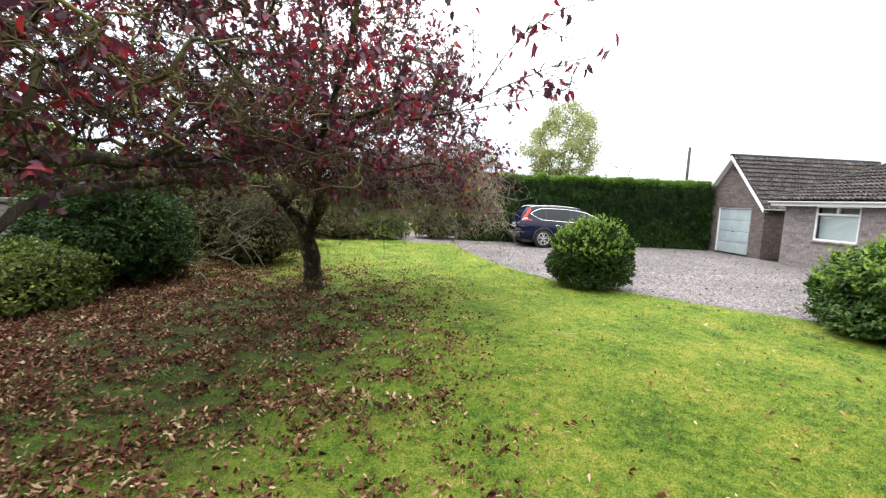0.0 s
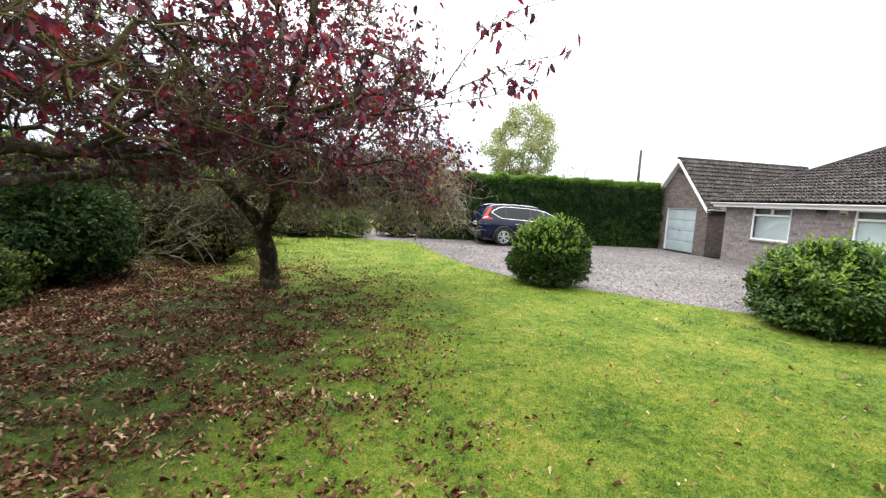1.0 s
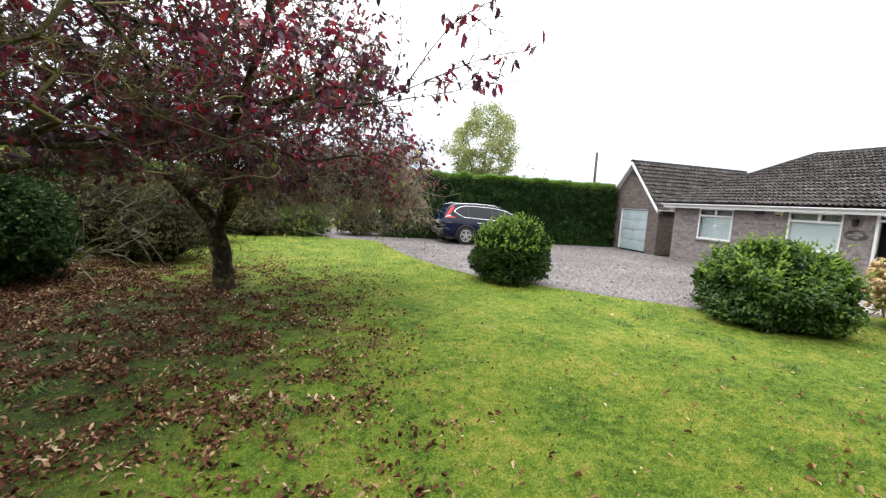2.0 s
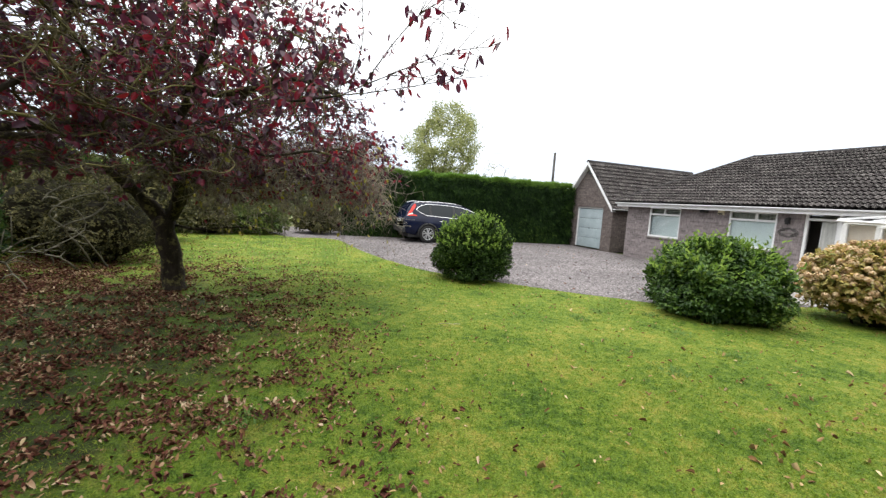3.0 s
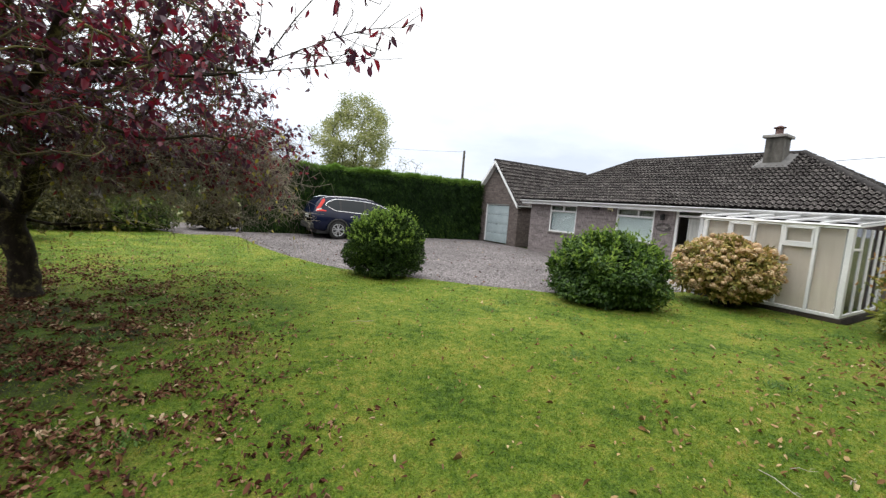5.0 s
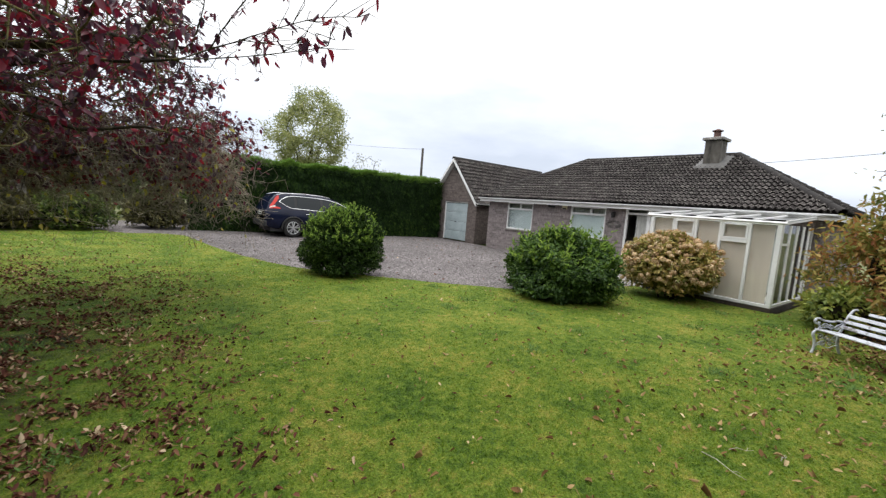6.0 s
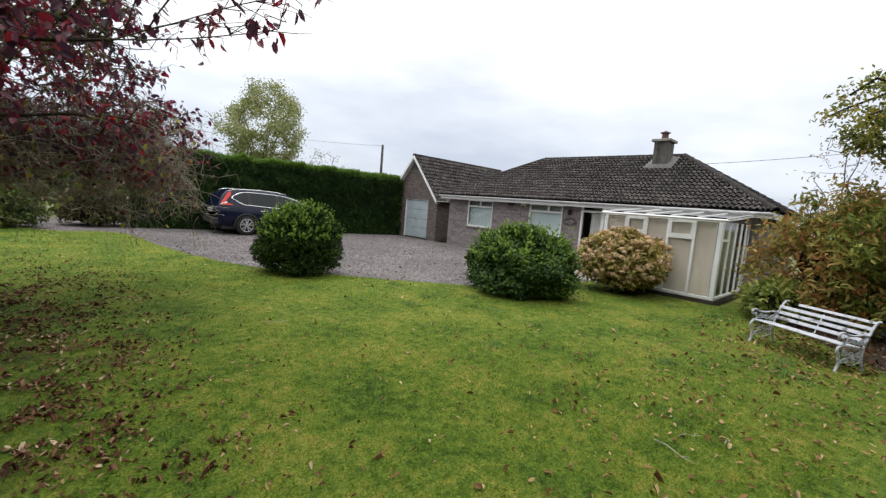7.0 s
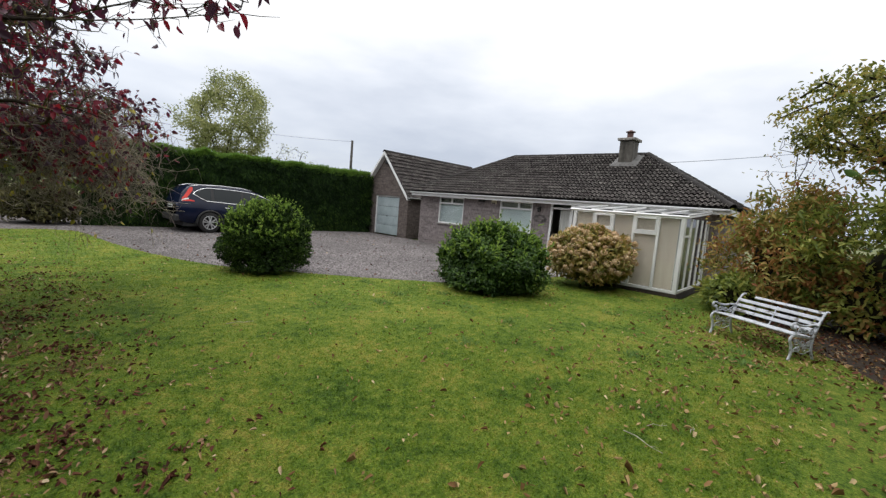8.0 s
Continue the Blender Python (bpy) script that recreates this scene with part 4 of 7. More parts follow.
sloped("roof_sheet", CY0 - 0.10, CY1 + 0.05, CX - 0.14, 13.74, 0.0, 0.012, GLASS, "clear roof sheet").visible_shadow = False
for i in range(6):
    y = CY0 - 0.08 + i * (CY1 - CY0 + 0.1) / 5
    sloped("glazing_bar", y - 0.012, y + 0.012, CX - 0.16, 13.75, 0.013, 0.022, UPVC)
    sloped("rafter", y - 0.015, y + 0.015, CX - 0.10, 13.74, -0.042, 0.04, UPVC)
box("gutter", (CX - 0.19, CY0 - 0.12, 1.925), (CX - 0.10, CY1 + 0.05, 1.985), GUTTER, lean, "white half-round gutter", 0.025)
box("eaves_beam", (CX - 0.02, CY0 - 0.02, 1.947), (CX + 0.05, CY1, 1.975), UPVC, lean)
sloped("side_beam", CY0 - 0.01, CY0 + 0.05, CX + 0.052, 13.74, -0.075, 0.072, UPVC)
# curtain inside the porch end
box("inner_curtain", (13.9, CY0 + 0.2, 0.12), (13.92, CY0 + 1.6, 1.85), NET, lean)

# ---- shrubs ----
def lump(P, k, seed):
    """Smooth noise in -1..1 for many points."""
    return np.array([noise.noise((p[0] * k + seed, p[1] * k - seed, p[2] * k + 2 * seed)) for p in P])


def core_mesh(name, c, r, mat, seed, shrink=0.78, sub=3, flat=0.1):
    bm = bmesh.new()
    bmesh.ops.create_icosphere(bm, subdivisions=sub, radius=1.0)
    for v in bm.verts:
        d = v.co.normalized()
        s = shrink * (1 + 0.16 * noise.noise(d * 2.2 + Vector((seed, 0, 0))))
        z = max(d.z * s * r[2], -r[2] * 0.92 + flat)
        v.co = (c[0] + d.x * s * r[0], c[1] + d.y * s * r[1], c[2] + z)
    me = bpy.data.meshes.new(name)
    bm.to_mesh(me)
    bm.free()
    me.materials.append(mat)
    return me


def bush(name, c, r, count, size, mat, label, seed, power=2.4, droop=0.1, rough=0.14, stems=9, group="", heads=None, wisps=0, core=None, crown="foliage", low=0.06, sprig=5, fresh=None, tuck=0.0):
    """A dense shrub: short sprigs of leaves over a rounded, uneven body, dark inside, with stems below. c is its middle, r its half sizes."""
    t = thing(name, (c[0], c[1], 0), label=label, category="shrub", group=group)
    put("dark_core", core_mesh("dark_core", c, r, core or DARKLEAF, seed, 0.70), t)
    m = count // sprig
    d = unit(m)
    d[:, 2] = np.where(d[:, 2] < -0.62, -d[:, 2], d[:, 2])
    # a squarish rounded outline
    k = (np.abs(d) ** power).sum(1) ** (-1 / power)
    s = (1 + rough * lump(d, 2.0, seed) + 0.5 * rough * lump(d, 5.0, seed + 3)) * (1 - 0.26 * rng.random(m) ** 1.5 - 0.16 * np.clip(lump(d, 6.5, seed + 9), 0, 1))
    tip = d * (k * s)[:, None] * np.array(r) + np.array(c)
    nor = d / np.array(r)
    nor /= np.linalg.norm(nor, axis=1)[:, None]
    tip[:, 2] = np.maximum(tip[:, 2], low + 0.1 * rng.random(m))
    tip[:, :2] += (np.array(c[:2]) - tip[:, :2]) * (tuck * np.clip((c[2] - tip[:, 2]) / r[2], 0, 1) ** 1.3)[:, None]
    P, A, U = [], [], []
    for j in range(sprig):
        a = nor * 0.55 + 0.75 * unit(m) + np.array([0, 0, 0.35 - droop])
        P.append(tip + unit(m) * size * 0.55 - nor * size * 0.5 * rng.random((m, 1)))
        A.append(a)
        U.append(nor + 0.5 * unit(m) + np.array([0, 0, 0.8]))
    P, A, U = map(np.concatenate, (P, A, U))
    shoots = None
    if wisps:                                    # longer shoots that stand out of the outline
        wd = unit(wisps)
        wd[:, 2] = np.abs(wd[:, 2]) + 0.25
        wk = (np.abs(wd) ** power).sum(1) ** (-1 / power)
        w0 = wd * wk[:, None] * np.array(r) + np.array(c)
        reach = 0.3 + 1.1 * rng.random((wisps, 1)) ** 1.5
        lean = 0.5 * unit(wisps)
        Q, B, C = [], [], []
        for j in range(9):
            Q.append(w0 + rng.normal(size=(wisps, 3)) * size * 0.2 + (wd * 0.6 + lean + np.array([0, 0, 0.8])) * size * 0.34 * reach * (j - 3))
            B.append(wd * 0.4 + 0.8 * unit(wisps) + np.array([0, 0, 0.8]))
            C.append(wd + np.array([0, 0, 1.0]))
        shoots = [np.concatenate(k) for k in (Q, B, C)]
    if shoots:
        n = len(shoots[0])
        put("fresh_lit_growth", leaves_mesh("fresh_lit_growth", *shoots, size * (0.7 + 0.6 * rng.random(n)), size * (0.42 + 0.2 * rng.random(n)), fresh or mat), t)
    n = len(P)
    put(crown, leaves_mesh(crown, P, A, U, size * (0.7 + 0.6 * rng.random(n)), size * (0.42 + 0.2 * rng.random(n)), mat), t)
    for i in range(stems):
        ang = rng.random() * 6.283
        b0 = np.array([c[0] + 0.18 * r[0] * math.cos(ang), c[1] + 0.18 * r[1] * math.sin(ang), -0.02])
        e0 = np.array([c[0] + 0.55 * r[0] * math.cos(ang), c[1] + 0.55 * r[1] * math.sin(ang), c[2] * 0.8])
        mid = (b0 + e0) / 2 + rng.normal(size=3) * 0.05
        tubes("stem", [([b0, mid, e0], [0.022, 0.016, 0.008])], BARK, t, n=5)
    return t, nor, tip


# two core colours, painted near black as the shade between leaves
DARKLEAF = foliage("inner_shade_green", [(0.1, (0.008, 0.012, 0.006)), (1.0, (0.02, 0.03, 0.012))], 0.9, 0.0, 0.1)
DARKTAN = foliage("inner_shade_brown", [(0.1, (0.010, 0.009, 0.005)), (1.0, (0.024, 0.021, 0.012))], 0.9, 0.0, 0.1)

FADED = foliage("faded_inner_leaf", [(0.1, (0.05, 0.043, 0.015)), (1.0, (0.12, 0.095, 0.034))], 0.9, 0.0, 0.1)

bush("round_evergreen_bush", (4.33, 9.26, 0.60), (0.90, 0.90, 0.86), 30000, 0.054, BOXLEAF, "rounded clipped green evergreen bush at the lawn edge", 1.3, 2.15, -0.35, 0.20, wisps=330, fresh=NEWLEAF)
bush("spreading_evergreen_bush", (7.82, 5.65, 0.56), (1.17, 1.23, 0.83), 28000, 0.080, PIERIS, "broad glossy green bush at the lawn edge", 4.1, 2.05, 0.35, 0.24, wisps=120, fresh=NEWLEAF)
hyd, hn, ht = bush("hydrangea_bush", (10.45, 4.55, 0.69), (0.90, 1.06, 0.77), 9500, 0.10, HYDLEAF, "hydrangea bush with faded pinkish-tan flower heads", 6.7, 2.3, 0.1, 0.16, low=0.16, core=FADED, tuck=0.42)
# flower heads: balls of small papery florets, in six sizes
pick = rng.permutation(np.where(hn[:, 2] > -0.45)[0])
heads = []
for k in range(6):
    q = unit(84)
    rr = 0.046 + 0.010 * k
    n = len(q)
    heads.append(leaves_mesh("flower_head", q * rr * np.array([1, 1, 0.75]), np.cross(q, unit(n)), q, np.full(n, 0.034), np.full(n, 0.032), HYDFLOWER, 0.1, 0.05))
spots = []
for i in pick:
    c0 = ht[i] + hn[i] * 0.05
    if all(np.linalg.norm(c0 - s) > 0.090 for s in spots):
        spots.append(c0)
    if len(spots) >= 299:
        break
for i, c0 in enumerate(spots):
    hd = put("flower_head", heads[i % 6], hyd)
    hd.matrix_basis = pose(*c0, random.uniform(-30, 30), random.uniform(-30, 30), random.uniform(0, 360))

# shaded shrubs along the side of the lawn
bush("laurel_shrub", (-5.7, 8.9, 0.82), (1.32, 1.5, 1.18), 19000, 0.085, LAUREL, "dark glossy laurel shrub under the plum tree", 8.2, 2.2, 0.1, 0.2)
bush("low_leafy_shrub", (-6.0, 6.9, 0.36), (1.2, 1.2, 0.60), 14000, 0.065, IVY, "low yellowish-green leafy shrub", 9.4, 2.2, 0.1, 0.25)
bush("laurel_shrub", (-8.4, 7.0, 0.5), (1.3, 1.6, 0.62), 6000, 0.11, LAUREL, "dark glossy laurel shrub before the garden wall", 10.4, 2.2, 0.1, 0.25)
bush("scrubby_bush", (-3.7, 11.6, 0.75), (1.15, 1.2, 0.95), 12000, 0.060, BRAMBLE, "dark brownish scrub behind the plum tree", 13.4, 2.0, 0.2, 0.35, core=DARKTAN)
bush("scrubby_bush", (-5.0, 12.6, 0.95), (1.35, 1.5, 1.15), 13000, 0.062, BRAMBLE, "brownish scrubby bush with bare stems", 12.2, 2.0, 0.2, 0.35, core=DARKTAN)
for i, (x, y, rx, rz_, mt, lb) in enumerate(((-2.7, 18.8, 1.0, 0.75, BRAMBLE, "tangled brownish bush at the lawn's far edge"), (-6.3, 17.6, 1.5, 1.2, BRAMBLE, "tangled brownish bush at the lawn's far edge"), (-8.5, 16.5, 2.2, 1.5, BRAMBLE, "tangled brownish bush at the garden boundary"), (-4.4, 18.9, 1.2, 1.0, IVY, "yellow-green bush by the drive"), (-0.9, 19.2, 1.1, 0.72, IVY, "yellow-green bush by the drive"),
                                         (1.6, 20.6, 1.2, 0.8, BRAMBLE, "brownish bush by the drive"), (-12.5, 11.5, 2.6, 1.7, BRAMBLE, "tangled brownish bush at the garden boundary"), (-13.5, 17.0, 3.2, 2.2, IVY, "tall yellow-green boundary bush"),
                                         (-11.0, 21.5, 2.8, 1.9, LAUREL, "dark green boundary bush"), (-7.4, 23.5, 2.6, 1.6, IVY, "yellow-green bush by the drive"), (-2.2, 21.2, 1.8, 1.1, BRAMBLE, "brownish bush by the drive"), (-5.4, 21.0, 1.9, 1.2, BRAMBLE, "brownish bush by the drive"), (-4.0, 15.6, 1.3, 1.3, BRAMBLE, "dark tangled bush behind the plum tree"), (-6.2, 14.4, 1.6, 1.5, LAUREL, "dark leafy bush behind the plum tree"))):
    bush("boundary_bush", (x, y, rz_ * 0.72), (rx, rx * 0.9, rz_), int(3600 * rx ** 1.6), 0.10 + 0.015 * rx, mt, lb, 20.0 + i * 1.7, 2.1, 0.15, 0.3, group="bushes along the boundary", core=DARKTAN if mt is BRAMBLE else None)


def dead_branches(name, base, tips, label, seed):
    r0 = random.Random(seed)
    t = thing(name, (*base[:2], 0), label=label, category="branches")
    lines = []
    for tip in tips:
        b0, e0 = Vector(base), Vector(tip)
        pts = [b0.lerp(e0, k / 6) + Vector((r0.uniform(-1, 1), r0.uniform(-1, 1), r0.uniform(-1, 1))) * 0.09 * (0 < k) + Vector((0, 0, 0.35 * math.sin(math.pi * k / 6))) for k in range(7)]
        lines.append((pts, [0.028 - 0.0035 * k for k in range(7)]))
        for k in (2, 3, 4, 5):
            d = (pts[k] - pts[k - 1]).normalized()
            for q in range(2):
                side = Vector((r0.uniform(-1, 1), r0.uniform(-1, 1), r0.uniform(-0.4, 0.8)))
                e1 = pts[k] + (d + side).normalized() * r0.uniform(0.25, 0.6)
                lines.append(([pts[k], pts[k].lerp(e1, 0.5) + Vector((0, 0, 0.04)), e1], [0.012, 0.009, 0.004]))
    for ln in lines:
        tubes("branch", [ln], DEADWOOD, t, n=5)


dead_branches("bare_branches", (-4.55, 9.0, 0.02), [(-3.9, 8.7, 0.12), (-5.0, 9.3, 0.75), (-4.2, 9.6, 0.35)], "pale cut branches lying by the laurel", 5)

# ---- conifer hedge ----
def hedge(a, b, depth, height, count, label):
    """A tall clipped hedge whose front runs from a to b; sprays of scale leaves hang over a dark body."""
    a, b = np.array([*a, 0.0]), np.array([*b, 0.0])
    L = np.linalg.norm(b - a)
    u = (b - a) / L
    v = np.array([u[1], -u[0], 0.0])
    if v[1] > 0:
        v = -v                                  # towards the yard
    t = thing("conifer_hedge", tuple((a + b) / 2), label=label, category="hedge")
    bm = bmesh.new()
    nu, nz = 60, 16
    grid = [[None] * (nz + 1) for _ in range(nu + 1)]
    for i in range(nu + 1):
        for j in range(nz + 1):
            p = a + u * L * i / nu - v * 0.16
            z = -0.05 + (height - 0.08) * j / nz
            p = p + v * 0.10 * noise.noise((i * 0.6, j * 0.35, 4.0))
            grid[i][j] = bm.verts.new((p[0], p[1], z))
    for i in range(nu):
        for j in range(nz):
            bm.faces.new((grid[i][j], grid[i + 1][j], grid[i + 1][j + 1], grid[i][j + 1]))
    back = [[bm.verts.new(tuple(a + u * L * i / nu - v * depth + np.array([0, 0, z]))) for z in (-0.05, height - 0.1)] for i in range(nu + 1)]
    for i in range(nu):
        bm.faces.new((grid[i][nz], grid[i + 1][nz], back[i + 1][1], back[i][1]))
        bm.faces.new((back[i][0], back[i][1], back[i + 1][1], back[i + 1][0]))
    for i in (0, nu):
        bm.faces.new([grid[i][j] for j in range(nz + 1)] + [back[i][1], back[i][0]])
    bmesh.ops.recalc_face_normals(bm, faces=bm.faces[:])
    # solid body whose dark colour paints the hedge's inner shade
    part("dark_core", bm, DARKLEAF, t)
    def coat(name, m, S, Z, D, out, mat, size, hang, billow=1.0):
        P = a + S[:, None] * u + (D)[:, None] * v
        P[:, 2] = Z
        wob = 0.18 * lump(np.stack([S, Z * 0.55, S * 0], 1), 1.3, 3.0) + 0.15 * lump(np.stack([S, Z * 0.8, S * 0], 1), 3.4, 7.0)
        P = P + out * wob[:, None] * billow
        A = out * 0.5 + 0.55 * unit(m) + np.array([0, 0, hang])
        U = out + 0.5 * unit(m)
        put(name, leaves_mesh(name, P, A, U, size * (0.6 + 0.8 * rng.random(m)), size * (0.14 + 0.14 * rng.random(m)), mat, 0.1), t)
    m = int(count * 0.78)
    Z = height * rng.random(m) ** 0.9
    S = L * rng.random(m)
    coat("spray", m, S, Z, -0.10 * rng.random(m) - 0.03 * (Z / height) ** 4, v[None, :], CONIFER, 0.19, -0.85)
    m = int(count * 0.26)
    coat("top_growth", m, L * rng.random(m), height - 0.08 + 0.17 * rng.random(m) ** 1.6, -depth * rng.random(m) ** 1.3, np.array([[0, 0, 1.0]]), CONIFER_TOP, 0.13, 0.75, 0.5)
    m = int(count * 0.14)
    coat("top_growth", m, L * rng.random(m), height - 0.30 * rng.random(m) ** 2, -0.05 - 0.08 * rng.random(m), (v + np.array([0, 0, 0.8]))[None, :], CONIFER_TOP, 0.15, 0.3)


hedge((14.42, 18.62), (2.6, 19.95), 1.3, 3.06, 72000, "tall dense clipped dark green conifer hedge")

# ---- trees ----
def grow(limbs, targets, step=0.22, bend=0.35, wiggle=0.02):
    """Branches from thick limbs out to target points. Returns nodes, parents and how thick each node is."""
    N, par, R = [], [], []
    for line, join, r0, r1 in limbs:
        first = len(N)
        last = -1 if join is None else int(np.argmin([np.linalg.norm(np.array(p) - np.array(join)) for p in N]))
        for p0, p1 in zip(line, line[1:]):
            p0, p1 = np.array(p0, float), np.array(p1, float)
            k = max(1, int(np.linalg.norm(p1 - p0) / step))
            for i in range(0 if last < 0 else 1, k + 1):
                q = p0 + (p1 - p0) * i / k + (rng.normal(size=3) * 0.018 if i else 0)
                N.append(q)
                par.append(last)
                last = len(N) - 1
        k = len(N) - first
        R += [r0 + (r1 - r0) * (i / max(k - 1, 1)) ** 0.7 for i in range(k)]
    fixed = len(N)
    A = np.zeros((len(N) + len(targets) * 14, 3))
    A[:len(N)] = N
    n = len(N)
    order = np.argsort([np.min(np.linalg.norm(A[:fixed] - t, axis=1)) + 0.3 * rng.random() for t in targets])
    for k in order:
        t = targets[k]
        d = np.linalg.norm(A[:n] - t, axis=1)
        # prefer nodes nearer the trunk so that branches sweep outward
        j = int(np.argmin(d + 0.25 * np.linalg.norm(A[:n] - A[fixed // 2], axis=1)))
        L = d[j]
        m = min(max(1, int(L / step)), 13)
        pj = par[j] if par[j] >= 0 else j
        fwd = A[j] - A[pj]
        fwd = fwd / (np.linalg.norm(fwd) + 1e-6)
        ctrl = A[j] + (t - A[j]) * 0.45 + fwd * L * bend * 0.5 + np.array([0, 0, 0.10 * L])
        last = j
        for i in range(1, m + 1):
            s = i / m
            q = (1 - s) ** 2 * A[j] + 2 * s * (1 - s) * ctrl + s * s * t + rng.normal(size=3) * wiggle
            A[n] = q
            par.append(last)
            last = n
            n += 1
            if n >= len(A):
                break
        if n >= len(A) - 14:
            break
    A = A[:n]
    par = np.array(par[:n])
    load = np.zeros(n)
    kids = np.zeros(n, int)
    for i in range(n):
        if par[i] >= 0:
            kids[par[i]] += 1
    load[kids == 0] = 1.0
    for i in range(n - 1, -1, -1):
        if par[i] >= 0:
            load[par[i]] += load[i]
    return A, par, load, fixed, np.array(R)


def ellipsoid(n, c, r, inner=0.35):
    d = unit(n)
    return np.array(c) + d * (inner + (1 - inner) * rng.random((n, 1)) ** 0.45) * np.array(r)


# purple-leaved plums
def grow_limbs(lines, step):
    """Crooked limbs as runs of nodes: for each, its points and thicknesses."""
    runs = []
    for line, r0, r1 in lines:
        P = [Vector(p) for p in line]
        pts = []
        for i in range(len(P) - 1):
            a, b, c, d = P[max(i - 1, 0)], P[i], P[i + 1], P[min(i + 2, len(P) - 1)]
            k = max(2, int((c - b).length / step))
            for j in range(k):
                t = j / k
                pts.append(0.5 * (2 * b + (c - a) * t + (2 * a - 5 * b + 4 * c - d) * t * t + (3 * b - a - 3 * c + d) * t ** 3))
        pts.append(P[-1])
        Q = np.array([tuple(p) for p in pts])
        k = len(Q)
        s = np.linspace(0, 1, k)
        R = r0 + (r1 - r0) * s ** 0.8
        Q[1:-1] += (rng.normal(size=(k, 3)) * np.minimum(0.22 * R, 0.012)[:, None])[1:-1]
        R = R * (1 + 0.13 * rng.normal(size=k).clip(-1.5, 1.5))
        runs.append((Q, R))
    return runs


def plum_tree(base, lines, targets, label, bark_label, leafy, boughs):
    """A gnarled plum: crooked lichened limbs, branches grown out to the crown, fine twigs and spurs, leaves in bunches near the twig ends."""
    tree = thing("plum_tree", base, label=label, category="tree")
    runs = grow_limbs(lines, 0.13)
    for i, (Q, R) in enumerate(runs):
        V, F = tube_arrays(Q, R, 10)
        put("trunk" if i == 0 else "limb", mesh_of("limb", V, F, BARK if i == 0 else LIMB_BARK, True), tree, bark_label if i == 0 else "")
    for _ in range(boughs):                       # crooked lichened boughs, mostly level
        Q0, R0 = runs[rng.integers(1, len(runs))]
        ok = np.where((Q0[:, 2] > 1.8) & (Q0[:, 2] < 3.6))[0]
        if len(ok) == 0:
            continue
        i = rng.choice(ok)
        p = Q0[i].copy()
        ang, lift = rng.random() * 6.283, rng.uniform(-0.12, 0.35)
        line = [tuple(p)]
        for j in range(rng.integers(6, 13)):
            p = p + np.array([math.cos(ang), math.sin(ang), lift]) * rng.uniform(0.10, 0.24)
            ang += rng.normal() * 0.6
            lift = 0.6 * lift + rng.normal() * 0.36
            if p[2] < 1.75 or np.linalg.norm(p - np.array([0, 0, 1.8])) < 3.3 or p[0] > 0.30 * p[1] - 0.60 * (p[2] - 1.85):
                break
            line.append(tuple(p))
        if len(line) > 2:
            run = grow_limbs([(line, min(R0[i] * 0.75, rng.uniform(0.012, 0.024)), 0.006)], 0.08)[0]
            put("bough", mesh_of("bough", *tube_arrays(*run, 7), TWIG, True), tree)
            runs.append(run)
    A, par, load, fixed, _ = grow([([tuple(p) for p in Q], None if i == 0 else tuple(Q[0]), 0.1, 0.1) for i, (Q, R) in enumerate(runs)], targets, step=0.15, bend=0.5, wiggle=0.034)
    rad = np.clip(0.0052 * load ** 0.52, 0.0042, 0.026)
    new_n = np.arange(fixed, len(A))
    ends = np.where(par[new_n] >= fixed, np.minimum(rad[par[new_n]], rad[new_n] * 1.25), rad[new_n] * 1.1)
    put("branch", segments_mesh("branch", A[par[new_n]], A[new_n], ends, rad[new_n], TWIG, 5), tree, "yellowish lichened branches")
    # fine crooked twigs, and short knobbly spurs
    src = np.repeat(new_n, 2)
    src = np.concatenate([src, np.repeat(np.where((np.arange(len(A)) < fixed) & (A[:, 2] > 1.7))[0], 3)])
    m = len(src)
    root = A[src]
    out = root - A[np.maximum(par[src], 0)]
    out /= np.linalg.norm(out, axis=1)[:, None] + 1e-6
    tl = 0.08 + 0.36 * rng.random((m, 1)) ** 1.4
    way = out * 0.55 + unit(m) * 0.85 + np.array([0, 0, 0.12])
    knee = root + way * tl * 0.30
    mid = knee + (way + 0.8 * unit(m)) * tl * 0.28
    last = mid + (way * 0.5 + 0.85 * unit(m)) * tl * 0.28
    end = last + (way * 0.4 + 0.85 * unit(m) + np.array([0, 0, 0.1])) * tl * 0.24
    put("twig", segments_mesh("twig", np.concatenate([root, knee, mid, last]), np.concatenate([knee, mid, last, end]), np.repeat([0.0040, 0.0034, 0.0027, 0.0021], m), np.repeat([0.0034, 0.0027, 0.0021, 0.0012], m), FINETWIG, 3), tree, "fine grey and yellowish twigs")
    sp = np.repeat(new_n, 2)
    k = len(sp)
    sd = unit(k)
    sl_ = 0.02 + 0.05 * rng.random((k, 1))
    f = rng.random((k, 1))
    s0 = A[sp] * f + A[par[sp]] * (1 - f)
    s1 = s0 + sd * sl_
    s2 = s1 + (sd + 0.9 * unit(k)) * sl_ * 0.8
    put("spur", segments_mesh("spur", np.concatenate([s0, s1]), np.concatenate([s1, s2]), np.repeat([0.0052, 0.0040], k), np.repeat([0.0042, 0.0022], k), TWIG, 4), tree, "knobbly lichened spurs")
    # bunches of leaves
    P, D = [], []
    drift = lump(end, 1.5, 3.0) + 0.6 * lump(end, 4.0, 8.0)
    share = leafy(end) * np.clip(0.85 + 0.9 * drift, 0.15, 1.4)
    g = np.where(rng.random(m) < share)[0]
    for j in range(5):
        pick = g[rng.random(len(g)) < (1.0, 0.95, 0.85, 0.65, 0.45)[j]]
